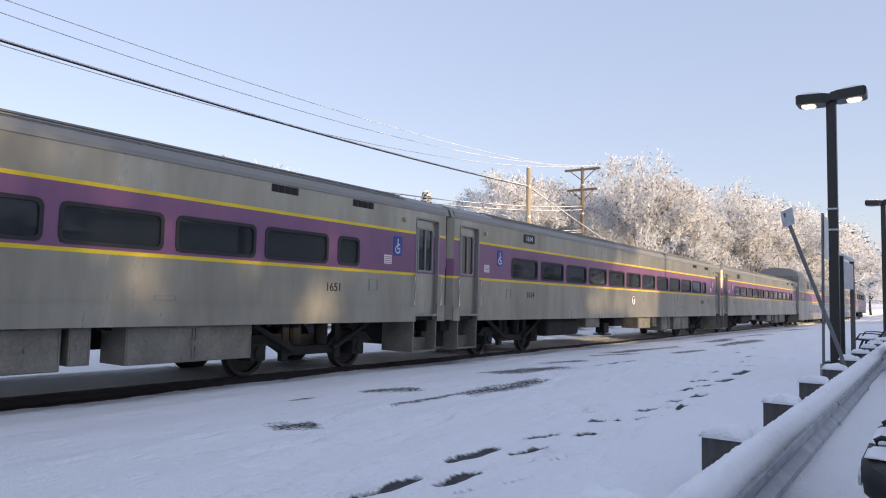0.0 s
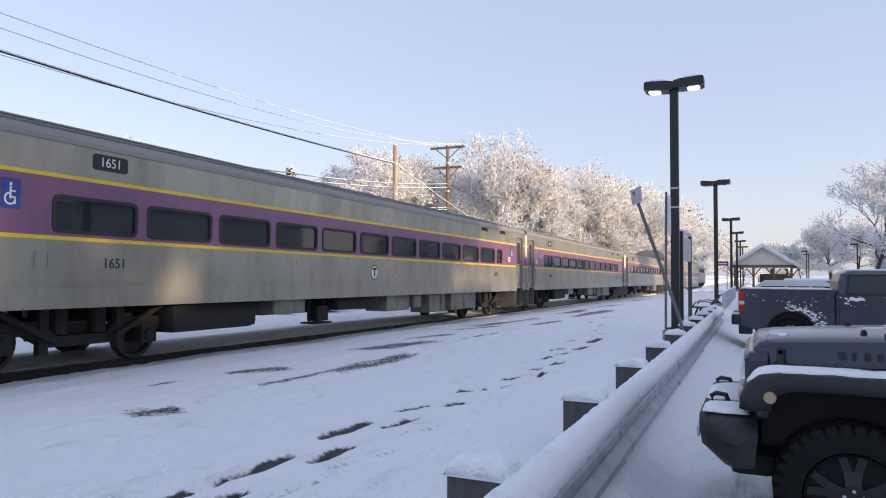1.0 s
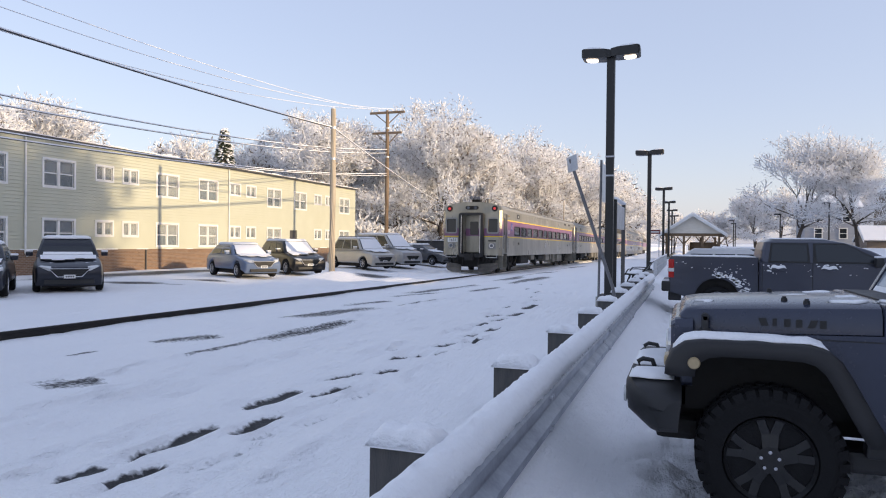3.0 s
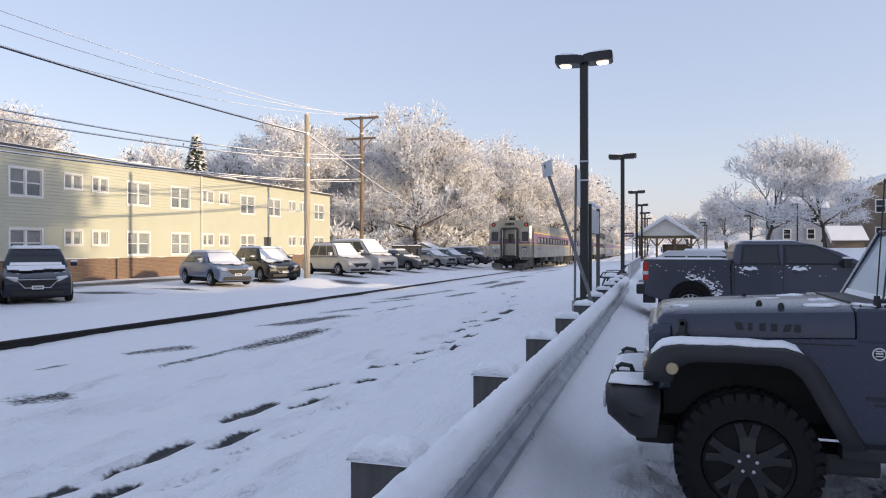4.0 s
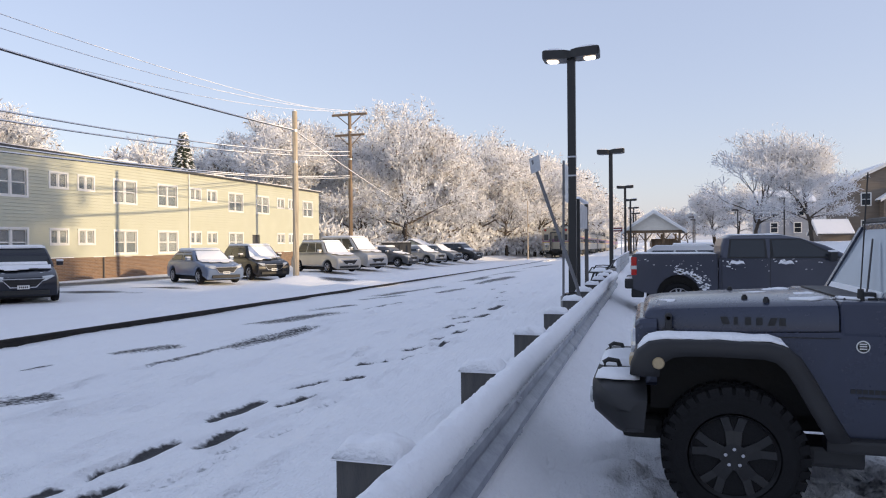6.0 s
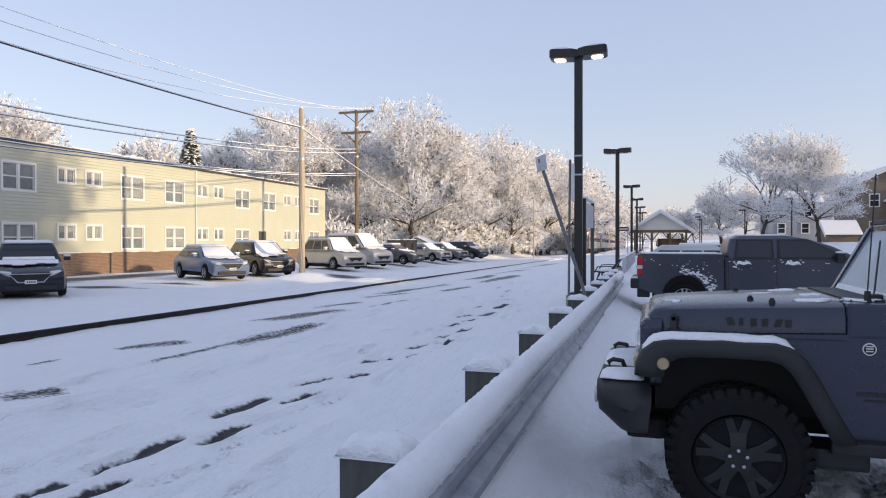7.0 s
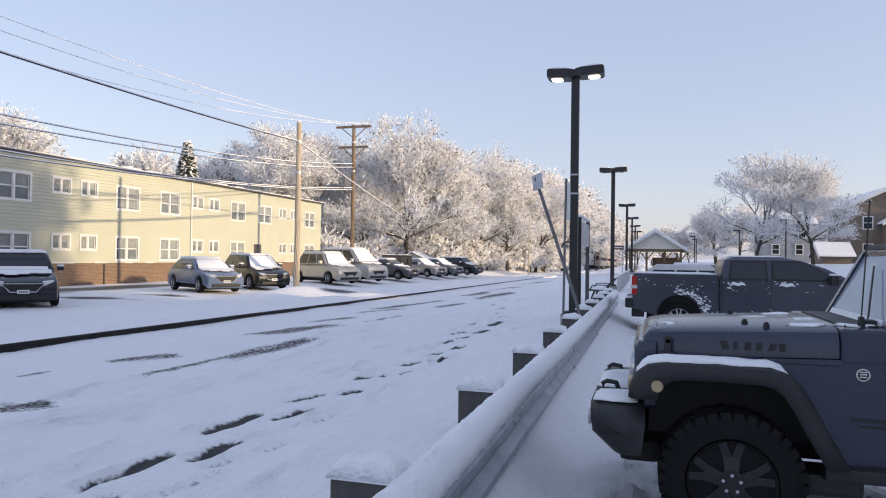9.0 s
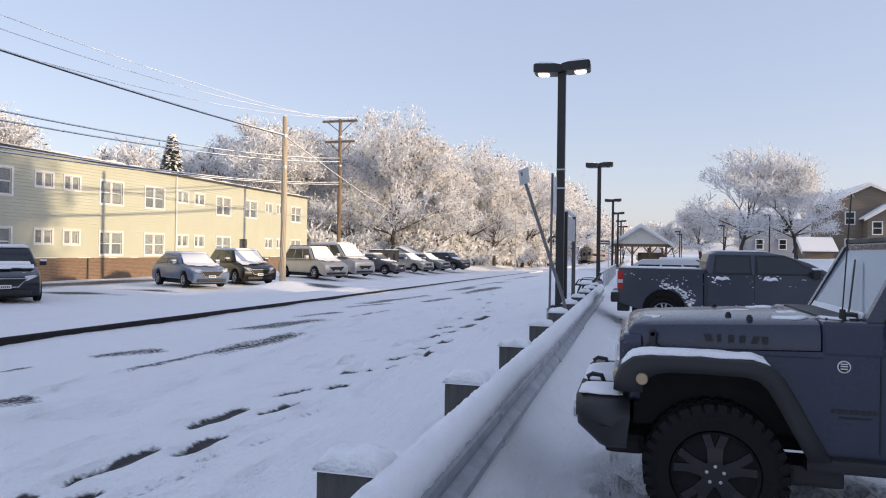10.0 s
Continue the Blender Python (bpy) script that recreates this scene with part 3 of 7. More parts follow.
def apartment_building():
    b = thing("apartment_building", pose(0, 0, 0), "two-storey cream clapboard apartment block with brick base and snowy flat roof", "apartment building")
    y_end, ztop, zb = 54.5, 6.15, 1.12
    unit = 10.55
    ops = []
    for k in range(-3, 3):
        o = 26.4 + unit * k
        for y0, w, style in ((o, 0.98, "one"), (o + 1.72, 0.95, "one"), (o + 4.12, 1.62, "two"), (o + 7.6, 1.62, "two")):
            for zz in (0, 1):
                z1 = 5.22 if zz else 2.48
                h = (0.65 if style == "one" else 1.18)
                if y0 + w < y_end - 0.6:
                    if not zz and 43.0 < y0 < 45.3:
                        continue
                    ops.append((y0, y0 + w, z1 - h, z1, style))
    ops.append((43.95, 44.95, zb, 2.42, "door"))
    ops = [o for o in ops if o[0] > 2]
    part("wall", opening_wall(BM(), [0.0, y_end], [zb, ztop], ops, FX, 0.2, 0.16), SIDING, b)
    # solid block behind the windows; its dark colour stands in for unlit rooms
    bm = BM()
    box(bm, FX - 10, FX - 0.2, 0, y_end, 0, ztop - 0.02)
    part("core", bm, INSIDE_DARK, b)
    bm = BM()
    box(bm, FX - 10, FX - 0.02, y_end, y_end + 0.02, 0, ztop)
    box(bm, FX - 10.02, FX - 10, 0, y_end, 0, ztop)
    box(bm, FX - 10, FX - 0.02, -0.02, 0, 0, ztop)
    part("end_wall", bm, SIDING, b)
    bm = BM()
    box(bm, FX - 0.2, FX + 0.05, 0, y_end, -0.3, zb)
    part("base_wall", bm, BRICK, b, "red brick base course")
    bm = BM()
    box(bm, FX - 10.1, FX + 0.22, -0.1, y_end + 0.1, ztop, ztop + 0.10)
    roof = part("roof", bm, ROOF_DARK, b)
    bm = BM()
    rnd = random.Random(2)
    box(bm, FX - 10.0, FX + 0.16, 0, y_end, ztop + 0.102, ztop + 0.15, 0.02)
    for k in range(26):
        y = 1 + k * 2.1 + rnd.random()
        box(bm, FX + 0.02, FX + 0.19, y, y + rnd.uniform(0.4, 1.3), ztop + 0.13, ztop + rnd.uniform(0.16, 0.20), 0.02)
    part("roof_snow", bm, SNOW, roof)
    for y0, y1, z0, z1, style in ops:
        if style != "door":
            sash_window(b, y0, y1, z0, z1, style, rnd)
    bm = BM()
    box(bm, FX - 0.1, FX - 0.04, 43.98, 44.92, zb, 2.40, 0.01)
    part("door", bm, ROOF_DARK, b, "dark panelled entrance door")
    for y in (22.5, 36.75):
        bm = BM()
        cyl(bm, (FX + 0.07, y, 1.0), (FX + 0.07, y, ztop), 0.045, seg=8)
        cyl(bm, (FX + 0.07, y, 1.0), (FX + 0.2, y, 0.85), 0.045, seg=8)
        part("downspout", bm, WHITE, b)
    for y in (20.9, 29.6, 47.0):
        bm = BM()
        box(bm, FX + 0.06, FX + 0.12, y, y + 0.07, 0.0, 1.1)
        part("meter_post", bm, ROOF_DARK, b)
    bm = BM()
    for k in range(24):
        y = 2 + 2.2 * k + rnd.random()
        box(bm, FX + 0.02, FX + 0.09, y, y + rnd.uniform(0.4, 1.4), zb - 0.01, zb + rnd.uniform(0.02, 0.06), 0.01)
    tagged(part("ledge_snow", bm, SNOW, b), kind="stuff")


apartment_building()

# ---- poles and cables ----
P1, P2, P0 = Vector((-15.8, 29.3, 0)), Vector((-19.4, 43.6, 0)), Vector((-17.6, -6.0, 0))


def utility_pole(p, h, arms, label, wood):
    t = thing("utility_pole", pose(*p), label, "utility pole")
    bm = BM()
    tube(bm, [(0, 0, -0.6), (0.02, 0, h * 0.5), (0, 0.03, h)], [0.17, 0.145, 0.115], 12)
    part("pole", bm, wood, t)
    for z, hw in arms:
        bm = BM()
        box(bm, -hw, hw, -0.07, 0.07, z - 0.08, z + 0.06, 0.008)
        arm = part("crossarm", bm, POLE_WOOD, t)
        bm = BM()
        for s in (-1, 1):
            cyl(bm, (s * hw * 0.72, 0.02, z - 0.05), (0, 0.1, z - 0.80), 0.035, seg=6)
        part("brace", bm, POLE_WOOD, arm)
        bm = BM()
        for y in (-hw * 0.9, -hw * 0.5, hw * 0.5, hw * 0.9):
            cyl(bm, (y, 0, z + 0.06), (y, 0, z + 0.12), 0.025, seg=8)
            cyl(bm, (y, 0, z + 0.12), (y, 0, z + 0.22), 0.075, 0.045, seg=8)
        tagged(part("insulators", bm, WHITE, arm), kind="stuff")
        bm = BM()
        box(bm, -hw * 0.98, hw * 0.98, -0.055, 0.055, z + 0.062, z + 0.10, 0.02)
        part("snow_cap", bm, SNOW, arm)
    bm = BM()
    cyl(bm, (0, 0.03, h), (0, 0.03, h + 0.06), 0.11, 0.05, seg=10)
    part("snow_cap", bm, SNOW, t)
    for z in (h * 0.885, h * 0.7):
        part("band", cyl(BM(), (0, 0, z - 0.05), (0, 0, z + 0.05), 0.15, seg=12), GALV, t)
    return t


utility_pole(P1, 7.95, [], "weathered wooden utility pole rising from a snow mound", POLE_PALE)
utility_pole(P2, 10.7, [(10.55, 1.3), (9.15, 1.1)], "tall brown wooden utility pole with two crossarms", POLE_WOOD)


def cable(a, c, sag, r, snow, label="thin overhead cable with a line of frost on it"):
    a, c = Vector(a), Vector(c)
    pts = [a.lerp(c, i / 28) - Vector((0, 0, sag * 4 * (i / 28) * (1 - i / 28))) for i in range(29)]
    t = thing("overhead_cable", pose(0, 0, 0), label, "cable", "overhead cables")
    part("conductor", tube(BM(), pts, r, 6), WIRE_M, t)
    part("frost", tube(BM(), [p + Vector((0.35 * r, 0, r * 1.0)) for p in pts], snow * 1.15, 6), SNOW, t)


cable((-20.4, 43.6, 10.76), (-16.4, 0.0, 8.18), 0.73, 0.007, 0.009)
cable((-18.8, 43.6, 10.76), (-16.6, 0.0, 8.10), 1.29, 0.007, 0.009)
cable((-18.3, 43.6, 10.76), (-16.9, 0.0, 7.4), 1.45, 0.007, 0.008)
cable((-15.8, 29.3, 7.05), (-16.2, 0.0, 7.15), 0.28, 0.028, 0.020, "thick twisted overhead cable, dark below and frosted above")
cable((-19.4, 43.6, 8.0), (-17.2, 2.0, 5.6), 0.85, 0.018, 0.018)
cable((-19.4, 43.6, 7.75), (-17.2, 2.0, 5.25), 0.80, 0.018, 0.018)
cable((-19.4, 43.6, 6.35), (-17.2, 2.0, 4.75), 0.78, 0.020, 0.018)
cable((-19.4, 43.6, 6.2), (-17.2, 2.0, 4.4), 0.62, 0.020, 0.018)
cable((-15.8, 29.3, 7.05), (-24.0, 70.0, 5.4), 0.25, 0.018, 0.020)

# ---- guardrail ----


def guardrail():
    y0, y1 = -1.5, 21.2
    rl = thing("guardrail", pose(0, 0, 0), "galvanised corrugated guardrail with a thick ridge of snow on top", "guardrail")
    out = [(-0.80, 0.30), (-0.775, 0.325), (-0.735, 0.365), (-0.735, 0.415), (-0.80, 0.465), (-0.80, 0.52), (-0.735, 0.57), (-0.735, 0.62), (-0.775, 0.66), (-0.80, 0.69)]
    prof = out + [(x - 0.006, z) for x, z in reversed(out)]
    seg = 3.81
    ys, y = [], 4.68 - 2 * seg
    while y < y1:
        ys.append((max(y, y0), min(y + seg + 0.12, y1)))
        y += seg
    for i, (a, c) in enumerate(ys):
        d = 0.005 * (i % 2)
        bm = prism(BM(), [(x + d, z) for x, z in prof], "y", a, c)
        part("beam", bm, BEAM, rl)
        bm = BM()
        for dy in (0.03, 0.09):
            for z in (0.39, 0.60):
                cyl(bm, (-0.74, a + dy, z), (-0.713, a + dy, z), 0.018, seg=8)
        tagged(part("bolts", bm, GALV, rl), kind="stuff")
    rnd = random.Random(7)
    n = int((y1 - y0) / 0.03)
    rings = []
    for i in range(n + 1):
        y = y0 + (y1 - y0) * i / n
        a = 0.5 * noise.noise(Vector((y * 1.1, 0, 3))) + 0.35 * noise.noise(Vector((y * 5, 2, 0)))
        q = 0.4 * noise.noise(Vector((y * 9, 5, 0)))
        xl, xr, zt = -0.93 + 0.02 * a + 0.010 * q, -0.725 + 0.012 * q + 0.008 * a, 0.79 + 0.016 * a
        rr = []
        for k in range(11):
            s = k / 10
            e = math.sin(math.pi * s) ** 0.55
            wob = 0.015 * noise.noise(Vector((s * 7, y * 13, 1))) + 0.011 * noise.noise(Vector((s * 13, y * 30, 4)))
            rr.append((xl + (xr - xl) * s, y, 0.675 + (zt - 0.675) * e + wob - 0.03 * (s > 0.85) * (0.4 + q)))
        rr += [(xr - 0.03, y, 0.665), (xl + 0.02, y, 0.665)]
        rings.append(rr)
    part("snow_ridge", loft(BM(), rings), SNOW, rl, "rounded ridge of fresh snow", smooth=True)
    k = 0
    for i in range(-2, 10):
        y = 2.79 + 2.0 * i
        p = thing("guardrail_post", pose(-1.02, y + 0.1, 0), "dark square timber guardrail post capped with snow", "post", "guardrail posts")
        bm = BM()
        box(bm, -0.125, 0.125, -0.1, 0.1, -0.3, 0.785, 0.006)
        part("post", bm, TIMBER, p)
        bm = BM()
        box(bm, 0.127, 0.212, -0.08, 0.08, 0.27, 0.70, 0.005)
        part("blockout", bm, TIMBER, p)
        bm = BM()
        rings = []
        for j in range(7):
            yy = -0.125 + 0.25 * j / 6
            f = max(0.0, 1 - (2 * j / 6 - 1) ** 4) ** 0.5
            rr = []
            for q in range(13):
                s = q / 12
                e = max(0.0, 1 - (2 * s - 1) ** 4) ** 0.5
                w = 0.5 + 0.5 * noise.noise(Vector((s * 4 + i, yy * 12, i * 1.7)))
                rr.append((-0.14 + 0.31 * s, yy, 0.788 + (0.022 + 0.062 * w) * e * f - 0.022 * (1 - e * f)))
            rr += [(0.15, yy, 0.77), (-0.14, yy, 0.77)]
            rings.append(rr)
        part("snow_cap", loft(bm, rings), SNOW, p, smooth=True)


guardrail()

# ---- platform lamps, signs, bench, shelter ----


def lamp_post(y, x=-1.27, h=5.2, first=False):
    t = thing("platform_lamp", pose(x, y, 0), "black square lamp post with two lit shoebox heads, snow on top" if first else "black square lamp post with two shoebox heads, snow on top", "street lamp", "platform lamps")
    bm = BM()
    box(bm, -0.075, 0.075, -0.075, 0.075, 0.6, h, 0.008)
    part("pole", bm, LAMP_BLACK, t)
    bm = BM()
    cyl(bm, (0, 0, -0.2), (0, 0, 0.62), 0.24, seg=16)
    part("footing", bm, CONCRETE, t)
    bm = BM()
    box(bm, -0.15, 0.15, -0.15, 0.15, 0.62, 0.68, 0.01)
    part("base_plate", bm, LAMP_BLACK, t)
    for s in (-1, 1):
        tl = 0.05
        def tip(px, py, pz):
            return (s * px, py, pz + tl * px + (0.0 if s > 0 else -0.02))
        bm = BM()
        rings = [[tip(a, -hw, h - lo), tip(a, hw, h - lo), tip(a, hw, h + up), tip(a, -hw, h + up)] for a, hw, lo, up in
                 ((0.0, 0.15, 0.02, 0.12), (0.12, 0.19, 0.04, 0.13), (0.50, 0.19, 0.04, 0.13), (0.535, 0.17, 0.02, 0.11))]
        hd = part("head", loft(bm, rings), LAMP_BLACK, t)
        bm = BM()
        rings = [[tip(a, -w, h - 0.05 - d), tip(a, w, h - 0.05 - d)][:2] + [tip(a, w, h - 0.04), tip(a, -w, h - 0.04)] for a, w, d in ((0.24, 0.07, 0.0), (0.28, 0.11, 0.012), (0.42, 0.11, 0.012), (0.46, 0.07, 0.0))]
        part("lens", loft(bm, rings), LAMP_GLOW if first else GLASS_FROST, hd, "glowing warm lens" if first else "dull glass lens")
        bm = BM()
        rings = [[tip(a, -w, h + 0.13), tip(a, w, h + 0.13), tip(a, w * 0.7, h + 0.13 + d), tip(a, -w * 0.7, h + 0.13 + d)] for a, w, d in ((0.10, 0.14, 0.01), (0.2, 0.17, 0.045), (0.4, 0.17, 0.05), (0.52, 0.15, 0.015))]
        part("snow", loft(bm, rings), SNOW, hd)
    if first:
        for z in (3.28, 2.92):
            bm = BM()
            frame_ring(bm, rrect(-0.082, 0.082, -0.082, 0.082, 0.01, 1), rrect(-0.076, 0.076, -0.076, 0.076, 0.01, 1), "z", z, z + 0.03)
            part("band", bm, GALV, t)
    return t


lamp_post(13.57, first=True)
for yy in (28.4, 46.9, 61.6, 76.0, 91.0):
    lamp_post(yy)


def leaning_sign():
    t = thing("leaning_sign", pose(-1.02, 11.55, 0.0), "bent galvanised sign post leaning over with a small blank plate", "sign")
    a, c = Vector((0.02, 0.0, 0.95)), Vector((-0.66, 0.0, 2.95))
    d = (c - a).normalized()
    bm = BM()
    tube(bm, [(0.08, 0, 0.0), (0.07, 0, 0.72), a, a.lerp(c, 0.5), c + d * 0.08], 0.030, 6)
    part("post", bm, GALV_DARK, t)
    bm = BM()
    box(bm, -0.12, 0.12, -0.008, 0.0, -0.13, 0.13, 0.003)
    plate = part("plate", bm, GALV, t)
    plate.matrix_local = Matrix.Translation(c) @ pose(0.02, -0.04, 0, 0, -11, -38)
    t2 = thing("sign_post", pose(-1.28, 12.0, 0.0), "slim galvanised sign post with a plate seen edge-on", "sign")
    bm = BM()
    tube(bm, [(0, 0, -0.2), (0.03, 0, 3.05)], 0.022, 6)
    part("post", bm, GALV_DARK, t2)
    bm = BM()
    box(bm, 0.05, 0.06, -0.03, 0.42, 2.35, 3.0, 0.003)
    part("plate", bm, WHITE, t2)


leaning_sign()


def station_sign():
    t = thing("station_sign", pose(-1.24, 14.35, 0), "dark two-post platform sign with a narrow board seen edge-on", "sign")
    for y in (0, 2.0):
        bm = BM()
        box(bm, -0.04, 0.04, y - 0.05, y + 0.05, -0.2, 2.53, 0.006)
        part("post", bm, LAMP_BLACK if y == 0 else TIMBER, t)
    bm = BM()
    box(bm, -0.03, 0.03, 0.05, 1.95, 1.96, 2.46, 0.005)
    part("board", bm, GALV, t)
    bm = BM()
    box(bm, -0.055, 0.055, -0.06, 2.06, 2.532, 2.58, 0.02)
    part("snow_cap", bm, SNOW, t)


station_sign()


def bench():
    t = thing("platform_bench", pose(-1.22, 22.3, 0.36), "black metal slatted platform bench edged with snow", "bench")
    line = [(-0.44, 0.50), (-0.40, 0.56), (-0.28, 0.55), (-0.15, 0.53), (-0.03, 0.52), (0.07, 0.55), (0.14, 0.64), (0.20, 0.76), (0.26, 0.88), (0.32, 1.00), (0.38, 1.10)]
    for y in (-0.85, 0.85):
        bm = BM()
        tube(bm, [(x, y, z) for x, z in line], 0.035, 6)
        tube(bm, [(-0.36, y, 0.0), (-0.30, y, 0.30), (-0.24, y, 0.53)], 0.035, 6)
        tube(bm, [(0.30, y, 0.0), (0.16, y, 0.32), (0.10, y, 0.58)], 0.035, 6)
        tube(bm, [(-0.40, y, 0.56), (-0.30, y, 0.78), (-0.05, y, 0.80), (0.20, y, 0.78)], 0.025, 6)
        part("end_frame", bm, LAMP_BLACK, t)
    for k, ((x0, z0), (x1, z1)) in enumerate(zip(line, line[1:])):
        bm = BM()
        cx, cz, a = (x0 + x1) / 2, (z0 + z1) / 2, math.atan2(z1 - z0, x1 - x0)
        h, ux, uz = 0.42 * math.hypot(x1 - x0, z1 - z0), math.cos(a), math.sin(a)
        prism(bm, [(cx - ux * h - uz * 0.014, cz - uz * h + ux * 0.014), (cx + ux * h - uz * 0.014, cz + uz * h + ux * 0.014), (cx + ux * h + uz * 0.014, cz + uz * h - ux * 0.014), (cx - ux * h + uz * 0.014, cz - uz * h - ux * 0.014)], "y", -0.88, 0.88)
        part("seat_slat" if k < 5 else "back_slat", bm, LAMP_BLACK, t)
    bm = BM()
    box(bm, -0.36, 0.02, -0.84, 0.84, 0.565, 0.62, 0.025)
    part("seat_snow", bm, SNOW, t)
    bm = BM()
    box(bm, 0.345, 0.425, -0.86, 0.86, 1.115, 1.15, 0.012)
    part("back_snow", bm, SNOW, t)
    t.scale = (0.95, 1, 0.68)


bench()

WOOD = mat("brown_stained_wood", (0.20, 0.13, 0.075), 0.75, 0, (0.13, 0.085, 0.05), 3, 40, 0.2, 40, (3, 3, 0.4))
GABLE = mat("cream_gable_boards", (0.74, 0.70, 0.62), 0.7, 0, (0.66, 0.62, 0.54), 3, 30, 0.1, 20, (1, 1, 6))


def shelter():
    t = thing("platform_shelter", pose(0.65, 62.0, 0), "open timber platform shelter with a snow-covered gable roof", "shelter")
    hw, ez, az, le = 2.65, 2.40, 4.28, 9.0
    for x in (-2.1, 2.1, -0.7, 0.8):
        for y in (0.2, le - 0.2):
            bm = BM()
            box(bm, x - 0.09, x + 0.09, y - 0.09, y + 0.09, -0.2, ez, 0.01)
            p = part("post", bm, WOOD, t)
            if y < 1:
                bm = BM()
                for s in (-1, 1):
                    cyl(bm, (x + s * 0.06, y, ez - 0.65), (x + s * 0.55, y, ez - 0.05), 0.05, seg=6)
                part("knee_brace", bm, WOOD, p)
    bm = BM()
    box(bm, -2.3, 2.3, 0.1, 0.3, ez - 0.02, ez + 0.22)
    part("beam", bm, WOOD, t)
    bm = BM()
    box(bm, 0.0, 2.1, 1.5, 1.6, 0.0, 1.75)
    part("windbreak", bm, WOOD, t)
    bm = BM()
    box(bm, -0.2, 2.1, 6.5, 6.6, 0.0, 1.9)
    part("windbreak", bm, WOOD, t)
    part("gable", prism(BM(), [(-hw + 0.25, ez + 0.22), (hw - 0.25, ez + 0.22), (0, az - 0.15)], "y", 0.12, 0.25), GABLE, t)
    for s in (-1, 1):
        part("roof_slope", prism(BM(), [(s * hw, ez), (s * hw, ez + 0.14), (0, az), (0, az - 0.16)], "y", -0.3, le), ROOF_DARK, t)
        part("roof_snow", prism(BM(), [(s * (hw + 0.02), ez + 0.142), (s * hw, ez + 0.24), (0, az + 0.13), (0, az + 0.003)], "y", -0.32, le), SNOW, t)
        part("barge_board", prism(BM(), [(s * (hw + 0.03), ez - 0.06), (s * (hw + 0.03), ez + 0.14), (0, az + 0.0), (0, az - 0.22)], "y", -0.36, -0.303), WHITE, t)


shelter()


def red_notice():
    t = thing("platform_notice", pose(-1.72, 45.0, 0), "small dark red platform notice on two posts", "sign")
    for x in (-0.26, 0.26):
        bm = BM()
        box(bm, x - 0.03, x + 0.03, -0.02, 0.04, -0.1, 2.5, 0.005)
        part("post", bm, GALV, t)
    bm = BM()
    box(bm, -0.33, 0.33, -0.06, -0.02, 2.30, 2.56, 0.01)
    part("board", bm, mat("dark_red_sign", (0.14, 0.02, 0.025), 0.5), t)
    bm = BM()
    box(bm, -0.26, 0.26, -0.066, -0.061, 2.39, 2.46)
    part("lettering_bar", bm, WHITE, t)


red_notice()


def platform_fence():
    t = thing("platform_railing", pose(-0.95, 26, 0), "low white-frosted metal railing along the platform", "railing")
    for k in range(12):
        bm = BM()
        box(bm, -0.025, 0.025, k * 1.5 - 0.025, k * 1.5 + 0.025, 0, 1.05)
        part("post", bm, GALV, t)
    for z in (0.45, 0.75, 1.05):
        bm = BM()
        cyl(bm, (0, 0, z), (0, 16.5, z), 0.022, seg=6)
        part("bar", bm, GALV, t)
    bm = BM()
    cyl(bm, (0, 0, 1.08), (0, 16.5, 1.08), 0.03, seg=6)
    part("snow", bm, SNOW, t)


platform_fence()

# ---- the train ----
HW, CAR_L, PITCH = 1.55, 25.3, 25.55
Z_BOT, Z_RIB, Z_Y0, Z_Y1, Z_SH, Z_TOP = 0.95, 1.25, 1.90, 2.78, 3.30, 3.74


def side_cells(bm, x, ys, zs, holes):
    """One flat band of a car's side, with holes where the windows and doors are."""
    ys = sorted(set(ys + [v for h in holes for v in h[:2] if ys[0] < v < ys[-1]]))
    zs = sorted(set(zs + [v for h in holes for v in h[2:] if zs[0] < v < zs[-1]]))
    for y0, y1 in zip(ys, ys[1:]):
        for z0, z1 in zip(zs, zs[1:]):
            cy, cz = (y0 + y1) / 2, (z0 + z1) / 2
            if any(h[0] < cy < h[1] and h[2] < cz < h[3] for h in holes):
                continue
            bm.faces.new([bm.verts.new(p) for p in ((x, y0, z0), (x, y1, z0), (x, y1, z1), (x, y0, z1))])
    return bm


def wheelset(parent, y):
    ax = part("wheelset", cyl(BM(), (-0.85, y, 0.43), (0.85, y, 0.43), 0.08, seg=10), WHEEL_STEEL, parent)
    for s in (-1, 1):
        bm = BM()
        prof = [(0.68, 0.10), (0.68, 0.455), (0.71, 0.455), (0.715, 0.43), (0.80, 0.425), (0.80, 0.36), (0.74, 0.34), (0.76, 0.12), (0.82, 0.10)]
        rings = [[(s * px, y + r * math.sin(2 * math.pi * k / 24), 0.43 + r * math.cos(2 * math.pi * k / 24)) for k in range(24)] for px, r in prof]
        part("wheel", loft(bm, rings), WHEEL_STEEL, ax)


